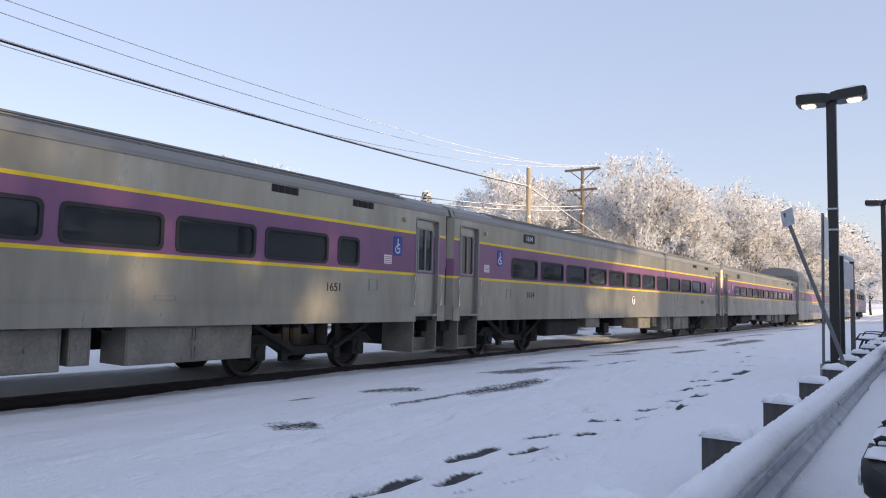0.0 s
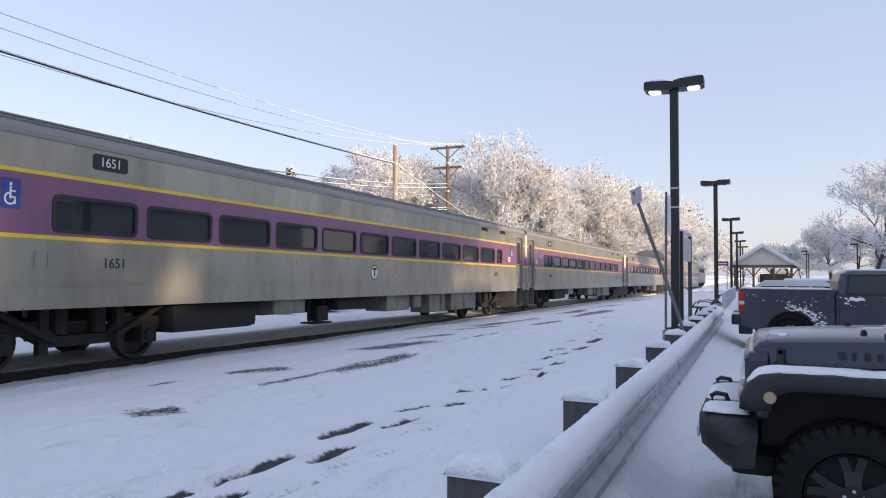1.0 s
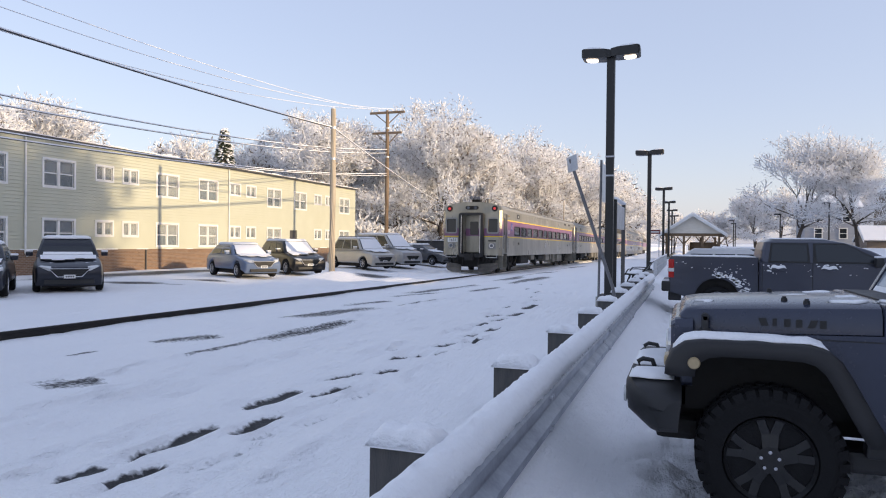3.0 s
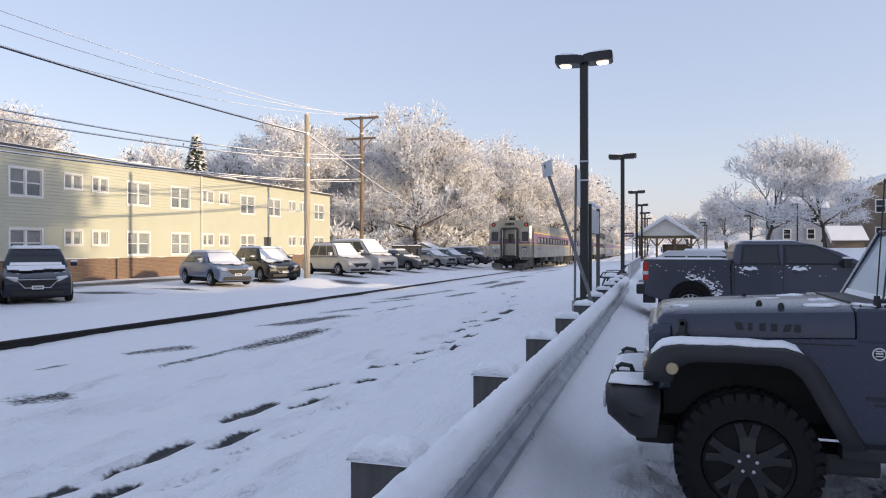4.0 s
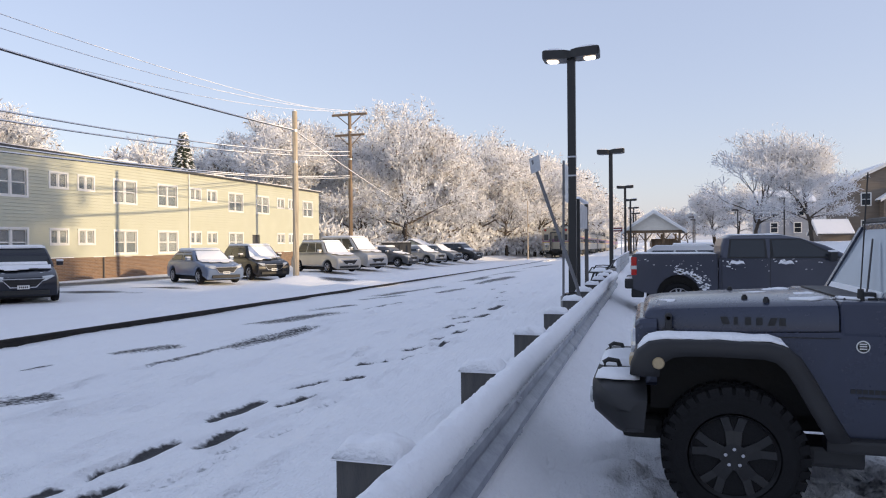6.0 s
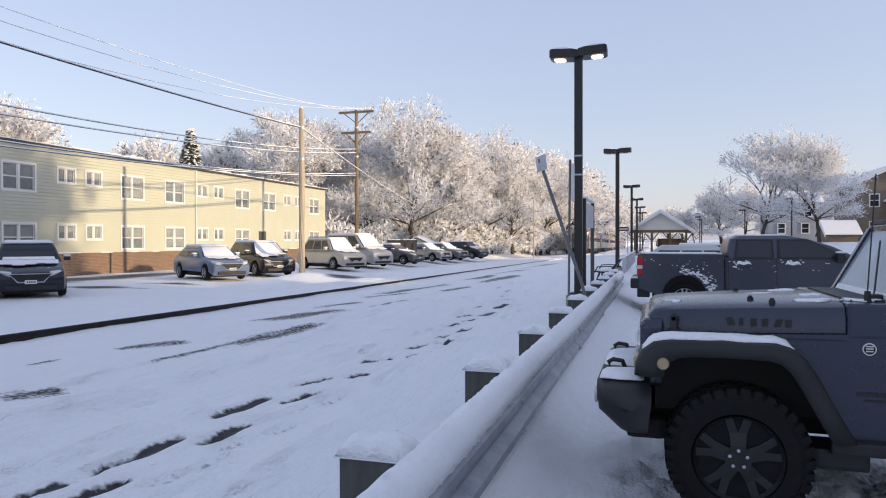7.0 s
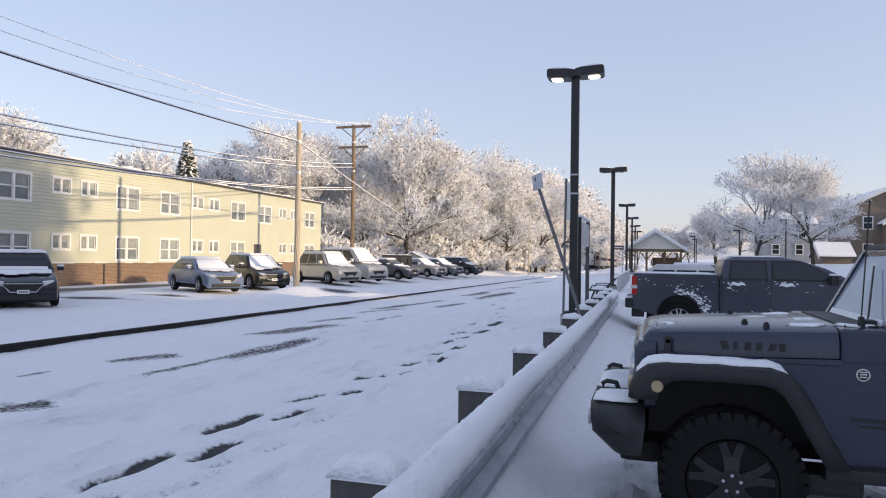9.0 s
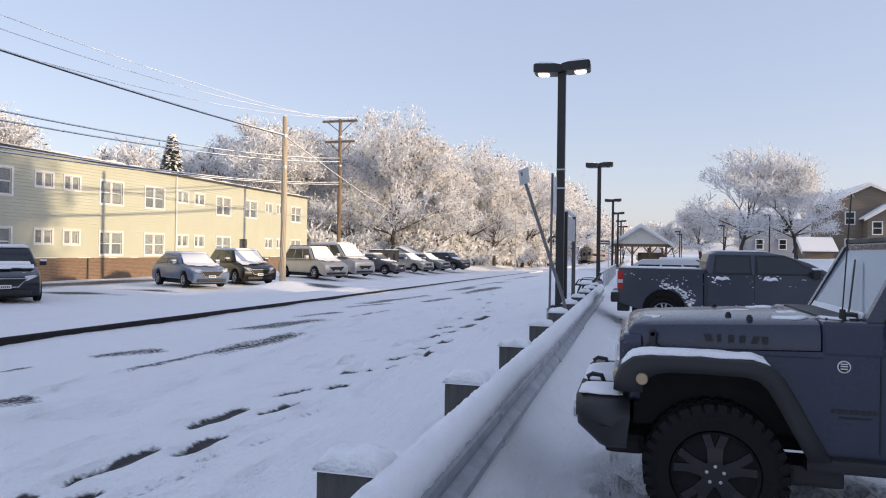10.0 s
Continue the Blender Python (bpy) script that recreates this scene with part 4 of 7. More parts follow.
def bogie(parent, y):
    b = part("bogie", BM(), UNDER, parent)
    b.location = (0, y, 0)
    bm = BM()
    for s in (-1, 1):
        prof = [(-1.75, 0.55), (-1.55, 0.72), (-0.7, 0.74), (-0.45, 0.50), (0.45, 0.50), (0.7, 0.74), (1.55, 0.72), (1.75, 0.55), (1.5, 0.50), (1.0, 0.56), (0.6, 0.34), (-0.6, 0.34), (-1.0, 0.56), (-1.5, 0.50)]
        prism(bm, prof, "x", s * 0.92, s * 1.08)
    box(bm, -0.92, 0.92, -0.28, 0.28, 0.45, 0.70)
    part("side_frame", bm, UNDER, b)
    for s in (-1, 1):
        for d in (-1.3, 1.3):
            bm = BM()
            box(bm, s * 0.90 - 0.13, s * 0.90 + 0.22, d - 0.17, d + 0.17, 0.28, 0.60, 0.03)
            cyl(bm, (s * 1.0, d, 0.43), (s * 1.16, d, 0.43), 0.10, seg=12)
            part("axle_box", bm, UNDER, b)
            e = 1 if d > 0 else -1
            part("damper", cyl(BM(), (s * 1.18, e * 1.5, 0.92), (s * 1.16, e * 0.52, 0.43), 0.05, seg=8), UNDER, b)
        for d in (-0.35, 0.35):
            part("spring", cyl(BM(), (s * 0.98, d, 0.52), (s * 0.98, d, 0.94), 0.13, seg=12), UNDER, b)
        for d in (-0.67, 0.70):
            bm = BM()
            box(bm, s * 1.05 - 0.06, s * 1.05 + 0.06, d - 0.08, d + 0.08, 0.24, 0.95, 0.02)
            part("brake_hanger", bm, UNDER, b)
    for d in (-1.3, 1.3):
        wheelset(b, d)


def access_sign(parent, y, z):
    s = part("access_sign", slab(BM(), rrect(y, y + 0.27, z, z + 0.40, 0.01, 1), "x", HW + 0.002, HW + 0.008), BLUE_SIGN, parent, "blue wheelchair access sign")
    bm = BM()
    for k in range(14):
        a0, a1 = radians(-20 - k * 17), radians(-20 - (k + 1) * 17)
        c = (y + 0.125, z + 0.13)
        bm.faces.new([bm.verts.new((HW + 0.0105, c[0] + r * math.cos(a), c[1] + r * math.sin(a))) for r, a in ((0.085, a0), (0.085, a1), (0.062, a1), (0.062, a0))])
    box(bm, HW + 0.008, HW + 0.011, y + 0.115, y + 0.14, z + 0.13, z + 0.29)
    box(bm, HW + 0.008, HW + 0.011, y + 0.115, y + 0.145, z + 0.30, z + 0.345)
    box(bm, HW + 0.008, HW + 0.011, y + 0.14, y + 0.20, z + 0.14, z + 0.162)
    box(bm, HW + 0.008, HW + 0.011, y + 0.18, y + 0.205, z + 0.06, z + 0.15)
    box(bm, HW + 0.008, HW + 0.011, y + 0.14, y + 0.20, z + 0.22, z + 0.24)
    part("symbol", bm, WHITE, s)


def end_wall(c, y, d, cab, number):
    """An end of a coach at y; d is -1 where it faces back, 1 ahead."""
    def Y(v):
        return y + d * v
    wins = [(-1.38, -0.82), (0.82, 1.38)]
    holes = [(a, b, 2.12, 2.88) for a, b in wins] + [(-0.47, 0.47, 1.02, 3.05)]
    xs = sorted({-HW + 0.12, HW - 0.12, *[v for h in holes for v in h[:2]]})
    for nm, m, z0, z1 in (("end_panel", STEEL, Z_BOT, Z_Y0), ("end_stripe", YELLOW, Z_Y0, Z_Y0 + 0.055), ("end_band", PURPLE, Z_Y0 + 0.055, 2.35), ("end_panel_upper", STEEL, 2.35, Z_SH)):
        zs = sorted({z0, z1, *[v for h in holes for v in h[2:] if z0 < v < z1]})
        # the stripe and the band stop at the door, so each side has its own piece
        for sides in ((-1,), (1,)) if nm in ("end_stripe", "end_band") else ((-1, 1),):
            bm = BM()
            for a, b in zip(xs, xs[1:]):
                for p, q in zip(zs, zs[1:]):
                    cx, cz = (a + b) / 2, (p + q) / 2
                    if any(h[0] < cx < h[1] and h[2] < cz < h[3] for h in holes) or (len(sides) == 1 and cx * sides[0] < 0):
                        continue
                    bm.faces.new([bm.verts.new(v) for v in ((a, Y(0.08), p), (b, Y(0.08), p), (b, Y(0.08), q), (a, Y(0.08), q))])
            for s in sides:
                bm.faces.new([bm.verts.new(v) for v in ((s * (HW - 0.12), Y(0.08), z0), (s * HW, Y(-0.05), z0), (s * HW, Y(-0.05), z1), (s * (HW - 0.12), Y(0.08), z1))])
            part(nm, bm, m, c)
    bm = BM()
    prof = [(-HW, Z_SH), (HW, Z_SH), (HW - 0.06, 3.46), (1.05, 3.64), (0.5, 3.72), (-0.5, 3.72), (-1.05, 3.64), (-HW + 0.06, 3.46)]
    prism(bm, prof, "y", Y(0.08), Y(-0.1))
    part("end_cap", bm, STEEL, c)
    for a, b in wins:
        w = part("end_window", slab(BM(), rrect(a + 0.02, b - 0.02, 2.14, 2.86, 0.06), "y", Y(0.03), Y(0.04)), GLASS, c)
        part("gasket", frame_ring(BM(), rrect(a - 0.04, b + 0.04, 2.08, 2.92, 0.09), rrect(a + 0.03, b - 0.03, 2.15, 2.85, 0.06), "y", Y(0.02), Y(0.105)), STEEL_ROOF, w)
    # the recessed gangway and its door
    bm = BM()
    for s in (-1, 1):
        box(bm, s * 0.47, s * 0.52, min(Y(0.09), Y(-0.5)), max(Y(0.09), Y(-0.5)), 1.02, 3.05)
    box(bm, -0.52, 0.52, min(Y(0.09), Y(-0.5)), max(Y(0.09), Y(-0.5)), 3.05, 3.10)
    box(bm, -0.52, 0.52, min(Y(0.09), Y(-0.5)), max(Y(0.09), Y(-0.5)), 0.97, 1.02)
    part("gangway", bm, STEEL, c)
    door = part("end_door", slab(BM(), rrect(-0.46, 0.46, 1.03, 3.04, 0.02, 1), "y", Y(-0.40), Y(-0.36)), STEEL, c)
    part("door_band", slab(BM(), rrect(-0.455, 0.455, 1.96, 2.35, 0.005, 1), "y", Y(-0.36), Y(-0.355)), PURPLE, door)
    part("door_window", slab(BM(), rrect(-0.22, 0.22, 2.02, 2.72, 0.06), "y", Y(-0.359), Y(-0.345)), GLASS, door)
    dep = 0.34 if cab else 0.24
    bm = BM()
    frame_ring(bm, rrect(-0.64, 0.64, 0.84, 3.16, 0.14), rrect(-0.47, 0.47, 1.02, 3.04, 0.05), "y", Y(0.08), Y(dep))
    fr = part("gangway_frame", bm, BLACK if cab else UNDER, c, "black rubber gangway surround")
    bm = BM()
    for s in (-1, 1):
        box(bm, s * 0.475, s * 0.515, min(Y(dep - 0.03), Y(dep + 0.03)), max(Y(dep - 0.03), Y(dep + 0.03)), 1.05, 3.02, 0.01)
    part("bright_edge", bm, CHROME, fr)
    # coupler, buffers of the step, hoses
    bm = BM()
    box(bm, -0.14, 0.14, min(Y(0.0), Y(0.55)), max(Y(0.0), Y(0.55)), 0.72, 0.95, 0.03)
    box(bm, -0.22, 0.22, min(Y(0.45), Y(0.75)), max(Y(0.45), Y(0.75)), 0.68, 1.0, 0.05)
    for x in (-0.95, -0.75, -0.45, 0.4, 0.62, 0.8, 1.0):
        tube(bm, [(x, Y(0.1), 0.95), (x + 0.03, Y(0.22), 0.7), (x * 0.9, Y(0.28), 0.45)], 0.035, 6)
        box(bm, x - 0.07, x + 0.07, min(Y(0.02), Y(0.14)), max(Y(0.02), Y(0.14)), 0.72, 0.95, 0.02)
    box(bm, -1.3, 1.3, min(Y(-0.4), Y(0.05)), max(Y(-0.4), Y(0.05)), 0.70, 0.95)
    box(bm, -1.15, 1.15, min(Y(-0.35), Y(-0.05)), max(Y(-0.35), Y(-0.05)), 0.34, 0.70)
    for x in (-1.12, -0.86, 0.9, 1.14):
        cyl(bm, (x, Y(0.02), 0.62), (x, Y(0.22), 0.62), 0.075, 0.06, 10)
    part("coupler", bm, UNDER, c)
    if not cab:
        return
    bm = BM()
    for s in (-1, 1):
        rings = []
        for x, yy, lo, hi in ((0.44, 0.46, 0.10, 0.44), (0.60, 0.45, 0.07, 0.50), (0.95, 0.36, 0.08, 0.54), (1.20, 0.20, 0.16, 0.56), (1.36, 0.0, 0.30, 0.57)):
            md = (lo + hi) / 2
            rings.append([(s * x, Y(yy + 0.12), lo), (s * x, Y(yy + 0.08), lo), (s * x, Y(yy - 0.07), md), (s * x, Y(yy), hi), (s * x, Y(yy + 0.05), hi), (s * x, Y(yy - 0.02), md)])
        loft(bm, rings)
    box(bm, -0.46, 0.46, min(Y(0.34), Y(0.44)), max(Y(0.34), Y(0.44)), 0.06, 0.18)
    part("pilot_plough", bm, PLOUGH, c, "dark worn steel snow plough below the cab")
    for s in (-1, 1):
        x = s * 1.07
        hl = part("headlight", cyl(BM(), (x, Y(0.08), 1.45), (x, Y(0.22), 1.45), 0.13, 0.12, 20), CHROME, c)
        part("lens", cyl(BM(), (x, Y(0.221), 1.45), (x, Y(0.235), 1.45), 0.085, seg=18), GLASS_FROST, hl)
        bm = BM()
        box(bm, x - 0.19, x + 0.19, min(Y(0.08), Y(0.11)), max(Y(0.08), Y(0.11)), 1.28, 1.60, 0.01)
        part("bezel", bm, STEEL_ROOF, hl)
        if s > 0:
            bm = BM()
            box(bm, x - 0.2, x + 0.2, min(Y(0.08), Y(0.10)), max(Y(0.08), Y(0.10)), 1.67, 1.74, 0.005)
            part("grille", bm, BLACK, c)
        ml = part("marker_light", cyl(BM(), (x + s * 0.12, Y(0.08), 3.38), (x + s * 0.12, Y(0.14), 3.38), 0.15, seg=20), UNDER, c)
        part("lens", cyl(BM(), (x + s * 0.12, Y(0.141), 3.38), (x + s * 0.12, Y(0.16), 3.38), 0.07, seg=16), MARKER, ml, "red glass lens")
        bm = BM()
        tube(bm, [(x - 0.28, Y(0.1), 0.98), (x - 0.28, Y(0.2), 0.98), (x - 0.28, Y(0.2), 0.84), (x + 0.28, Y(0.2), 0.84), (x + 0.28, Y(0.2), 0.98), (x + 0.28, Y(0.1), 0.98)], 0.015, 6)
        part("step_rail", bm, WHITE, c)
        bm = BM()
        tube(bm, [(x + s * 0.40, Y(0.05), 1.3), (x + s * 0.40, Y(0.1), 1.35), (x + s * 0.40, Y(0.1), 2.6), (x + s * 0.40, Y(0.05), 2.65)], 0.014, 6)
        part("grab_rail", bm, CHROME, c)
    hs = part("upper_headlight", slab(BM(), rrect(-0.34, 0.34, 3.33, 3.52, 0.09), "y", Y(0.08), Y(0.13)), UNDER, c)
    for s in (-1, 1):
        part("lens", cyl(BM(), (s * 0.19, Y(0.131), 3.425), (s * 0.19, Y(0.145), 3.425), 0.075, seg=16), GLASS_FROST, hs)
    if number:
        part("number_plate", slab(BM(), rrect(-1.30, -0.76, 1.63, 1.85, 0.02, 1), "y", Y(0.081), Y(0.086)), WHITE, c)
        writing("fleet_number", number, 0.2, Matrix.Translation((-1.03, Y(0.0875), 1.74)) @ pose(0, 0, 0, 90, 0, 0 if d < 0 else 180), BLACK, c)
    hn = part("horn_bracket", BM(), UNDER, c)
    bm = BM()
    box(bm, -0.18, 0.25, min(Y(-0.9), Y(-0.5)), max(Y(-0.9), Y(-0.5)), 3.74, 3.90, 0.01)
    part("bracket", bm, UNDER, hn)
    for x, l in ((-0.14, 0.42), (0.04, 0.32), (0.2, 0.25)):
        part("horn", cyl(BM(), (x, Y(-0.7), 3.93), (x - 0.02, Y(-0.7 + l), 3.97), 0.03, 0.095, 12), GALV_DARK, hn)
    for x in (-0.75, 0.72):
        bm = BM()
        box(bm, x - 0.06, x + 0.06, min(Y(-0.6), Y(-0.3)), max(Y(-0.6), Y(-0.3)), 3.68, 3.92, 0.04)
        part("lifting_lug", bm, UNDER_BOX, c)


def coach(number, cab):
    c = thing("passenger_coach", pose(TRACK_X, 0, RAIL_Z), "grey steel passenger coach with a purple band and yellow stripes", "train car", "train")
    doors = [(0.33, 1.12), (24.15, 24.95)]
    wins = [(2.83 + 1.71 * k, 4.30 + 1.71 * k, 2.02, 2.52) for k in range(11)] + [(21.7, 22.27, 2.02, 2.52)]
    dh = [(a, b, 0.30, 3.12) for a, b in doors]
    ys = [-0.0 + 0.05, CAR_L - 0.05]
    for nm, m, z0, z1 in (("side_skirt", STEEL, Z_BOT, Z_RIB), ("side_panel", STEEL, Z_RIB + 0.02, Z_Y0), ("lower_stripe", YELLOW, Z_Y0, Z_Y0 + 0.055), ("purple_band", PURPLE, Z_Y0 + 0.055, Z_Y1),
                          ("upper_stripe", YELLOW, Z_Y1, Z_Y1 + 0.055), ("letterboard", STEEL, Z_Y1 + 0.055, Z_SH)):
        x = HW + (0.014 if nm == "side_skirt" else 0)
        bm = side_cells(BM(), x, ys, [z0, z1], wins + dh)
        side_cells(bm, -x, ys, [z0, z1], dh)
        part(nm, bm, m, c)
    bm = BM()
    for a, b in ((0.05, 0.33), (1.12, 24.15), (24.95, CAR_L - 0.05)):
        for s in (-1, 1):
            box(bm, s * HW - 0.012, s * HW + 0.022, a, b, Z_RIB, Z_RIB + 0.025)
            box(bm, s * HW - 0.012, s * HW + 0.018, a, b, Z_BOT - 0.02, Z_BOT + 0.012)
    part("side_rib", bm, STEEL, c)
    bm = BM()
    prof = [(HW, Z_SH), (HW, 3.36), (HW - 0.035, 3.46), (1.30, 3.57), (0.95, 3.66), (0.5, 3.72), (-0.5, 3.72), (-0.95, 3.66), (-1.30, 3.57), (-HW + 0.035, 3.46), (-HW, 3.36), (-HW, Z_SH)]
    prism(bm, prof, "y", 0.05, CAR_L - 0.05)
    part("roof", bm, STEEL_ROOF, c)
    bm = BM()
    for z, x in ((3.50, 1.47), (3.57, 1.31), (3.63, 1.10), (3.685, 0.78)):
        box(bm, x - 0.02, x + 0.02, 1.9, CAR_L - 1.5, z, z + 0.018)
    box(bm, HW - 0.01, HW + 0.02, 0.1, CAR_L - 0.1, Z_SH - 0.012, Z_SH + 0.012)
    part("roof_ribs", bm, STEEL_ROOF, c)
    bm = BM()
    box(bm, -HW + 0.05, HW - 0.12, 0.1, CAR_L - 0.1, Z_BOT, 1.1)
    box(bm, -HW + 0.1, HW - 0.35, 1.5, CAR_L - 1.5, 1.1, 1.15)
    part("floor", bm, UNDER, c)
    # sheet inside the coach side, coloured dark in place of an unlit interior
    part("inner_wall", side_cells(BM(), HW - 0.30, [0.2, CAR_L - 0.2], [1.1, 3.3], []), INSIDE_DARK, c)
    for a, b, z0, z1 in wins:
        w = part("side_window", slab(BM(), rrect(a + 0.02, b - 0.02, z0 + 0.02, z1 - 0.02, 0.07), "x", HW - 0.035, HW - 0.022), GLASS, c)
        part("gasket", frame_ring(BM(), rrect(a - 0.025, b + 0.025, z0 - 0.02, z1 + 0.025, 0.11), rrect(a + 0.03, b - 0.03, z0 + 0.03, z1 - 0.03, 0.08), "x", HW - 0.04, HW + 0.010), BLACK, w)
    for (a, b), out in zip(doors, (-1, 1)):
        d = part("side_door", side_cells(BM(), HW - 0.07, [a, b], [1.08, 3.12], [(a + 0.14, b - 0.14, 2.02, 2.92)]), STEEL, c)
        bm = side_cells(BM(), HW - 0.066, [a, b], [Z_Y0 + 0.055, Z_Y1], [(a + 0.14, b - 0.14, 2.02, 2.92)])
        part("door_band", bm, PURPLE, d)
        bm = BM()
        ym = (a + b) / 2
        frame_ring(bm, rrect(a + 0.11, b - 0.11, 1.99, 2.95, 0.02, 1), rrect(a + 0.15, b - 0.15, 2.03, 2.91, 0.02, 1), "x", HW - 0.09, HW - 0.05)
        box(bm, HW - 0.085, HW - 0.055, ym - 0.015, ym + 0.015, 2.03, 2.91)
        part("door_window_frame", bm, STEEL_ROOF, d)
        bm = BM()
        box(bm, HW - 0.095, HW - 0.085, a + 0.14, b - 0.14, 2.02, 2.92)
        part("door_window", bm, GLASS, d)
        bm = BM()
        frame_ring(bm, rrect(a - 0.035, b + 0.035, 1.04, 3.16, 0.05), rrect(a, b, 1.08, 3.12, 0.03), "x", HW - 0.1, HW + 0.012)
        part("door_frame", bm, STEEL_ROOF, c)
        for yy in (a - 0.09, b + 0.09):
            part("door_handrail", tube(BM(), [(HW + 0.0, yy, 1.25), (HW + 0.05, yy, 1.28), (HW + 0.05, yy, 1.88), (HW, yy, 1.91)], 0.013, 6), CHROME, c)
        st = part("step_well", BM(), UNDER_BOX, c)
        for yy in (a - 0.03, b):
            part("side_plate", prism(BM(), [(HW - 0.85, 0.28), (HW - 0.02, 0.28), (HW - 0.02, 1.08), (HW - 0.85, 1.08)], "y", yy, yy + 0.03), UNDER_BOX, st)
        for k in range(3):
            bm = BM()
            box(bm, HW - 0.28 - 0.27 * k, HW - 0.02 - 0.27 * k, a, b, 0.28 + 0.26 * k, 0.31 + 0.26 * k)
            box(bm, HW - 0.30 - 0.27 * k, HW - 0.28 - 0.27 * k, a, b, 0.30 + 0.26 * k, 0.56 + 0.26 * k)
            part("step", bm, UNDER_BOX, st)
    end_wall(c, 0.0, -1, cab, number if cab else "")
    end_wall(c, CAR_L, 1, False, "")
    for yb in (3.75, CAR_L - 3.75):
        bogie(c, yb)
    # equipment below the floor
    boxes = [("water_tank", 5.3, 7.6, 0.42, UNDER, 0.14), ("battery_box", 8.1, 9.25, 0.62, UNDER_BOX, 0.02), ("air_tank", 10.6, 12.6, 0.62, UNDER, 0.1),
             ("equipment_box", 13.1, 14.5, 0.50, UNDER_BOX, 0.02), ("equipment_box", 14.8, 15.3, 0.55, UNDER_BOX, 0.02), ("equipment_box", 15.9, 16.7, 0.36, UNDER_BOX, 0.02),
             ("equipment_box", 16.8, 17.1, 0.42, UNDER_BOX, 0.02), ("long_locker", 17.6, 19.85, 0.38, UNDER_BOX, 0.015)]
    for nm, a, b, z, m, bev in boxes:
        bm = BM()
        box(bm, 0.55 if m is UNDER else 0.75, HW - 0.16, a, b, z, 0.93, bev)
        eb = part(nm, bm, m, c)
        if m is UNDER_BOX:
            bm = BM()
            for q in range(max(1, round((b - a) / 1.5))):
                w = (b - a) / max(1, round((b - a) / 1.5))
                frame_ring(bm, rrect(a + q * w + 0.02, a + (q + 1) * w - 0.02, z + 0.02, 0.90, 0.01, 1), rrect(a + q * w + 0.035, a + (q + 1) * w - 0.035, z + 0.035, 0.885, 0.01, 1), "x", HW - 0.162, HW - 0.150)
            box(bm, HW - 0.17, HW - 0.145, (a + b) / 2 - 0.06, (a + b) / 2 + 0.06, 0.62, 0.70)
            part("lid_rim", bm, UNDER_BOX, eb)
    bm = BM()
    for yy in (9.7, 10.3):
        cyl(bm, (1.2, yy, 0.95), (1.2, yy, 0.40), 0.025, seg=6)
    box(bm, 1.0, 1.4, 9.65, 10.35, 0.34, 0.38, 0.01)
    box(bm, 1.0, 1.3, 9.9, 10.35, 0.40, 0.75, 0.02)
    part("hanging_bracket", bm, UNDER, c)
    for k in range(9):
        y = 5.5 + 1.7 * k
        bm = BM()
        cyl(bm, (1.0, y, 0.88), (1.0, y + 1.2, 0.84), 0.03, seg=6)
        box(bm, -1.2, 0.5, y, y + 1.1, 0.55, 0.94)
        part("underfloor_unit", bm, UNDER, c)
    # signs and small fittings on the side
    access_sign(c, 2.05, 2.28)
    access_sign(c, 23.35, 2.28)
    for y in (1.32, 22.95):
        bm = BM()
        box(bm, HW, HW + 0.005, y + 0.1, y + 0.34, 2.10, 2.28)
        lab = part("notice", bm, WHITE, c)
        bm = BM()
        for q in range(4):
            box(bm, HW + 0.005, HW + 0.007, y + 0.12, y + 0.32, 2.125 + q * 0.036, 2.137 + q * 0.036)
        part("print_bar", bm, mat("red_print", (0.4, 0.05, 0.05), 0.6), lab)
    bm = slab(BM(), rrect(3.45, 4.10, 2.98, 3.22, 0.05), "x", HW, HW + 0.006)
    nb = part("number_board", bm, BLACK, c)
    if number:
        side = pose(0, 0, 0, 90, 0, 90)
        writing("fleet_number", number, 0.20, Matrix.Translation((HW + 0.008, 3.775, 3.10)) @ side, WHITE, nb)
        for y in (3.9, 21.6):
            writing("fleet_number", number, 0.22, Matrix.Translation((HW + 0.002, y, 1.58)) @ side, BLACK, c)
    bm = cyl(BM(), (HW, 12.1, 1.55), (HW + 0.005, 12.1, 1.55), 0.19, seg=28)
    emb = part("round_emblem", bm, BLACK, c, "black-rimmed white round emblem")
    part("disc", cyl(BM(), (HW + 0.005, 12.1, 1.55), (HW + 0.008, 12.1, 1.55), 0.165, seg=28), WHITE, emb)
    bm = BM()
    box(bm, HW + 0.008, HW + 0.010, 12.07, 12.13, 1.44, 1.66)
    box(bm, HW + 0.008, HW + 0.010, 12.0, 12.2, 1.61, 1.66)
    part("mark", bm, BLACK, emb)
    for y in (20.0, 22.05):
        v = part("roof_vent", slab(BM(), rrect(y, y + 0.62, 3.14, 3.27, 0.01, 1), "x", HW, HW + 0.005), BLACK, c)
        for q in range(4):
            bm = BM()
            box(bm, HW + 0.005, HW + 0.012, y + 0.03 + q * 0.15, y + 0.12 + q * 0.15, 3.15, 3.26)
            part("louvre", bm, UNDER, v)
    for y, z, w, h in ((2.55, 1.50, 0.22, 0.22), (17.9, 1.30, 0.36, 0.07), (22.6, 1.55, 0.26, 0.22), (8.0, 1.0, 0.3, 0.05), (13.0, 1.0, 0.3, 0.05), (19.0, 1.0, 0.3, 0.05)):
        part("hatch", frame_ring(BM(), rrect(y, y + w, z, z + h, 0.01, 1), rrect(y + 0.012, y + w - 0.012, z + 0.012, z + h - 0.012, 0.01, 1), "x", HW, HW + 0.01), STEEL_ROOF, c)
    bm = BM()
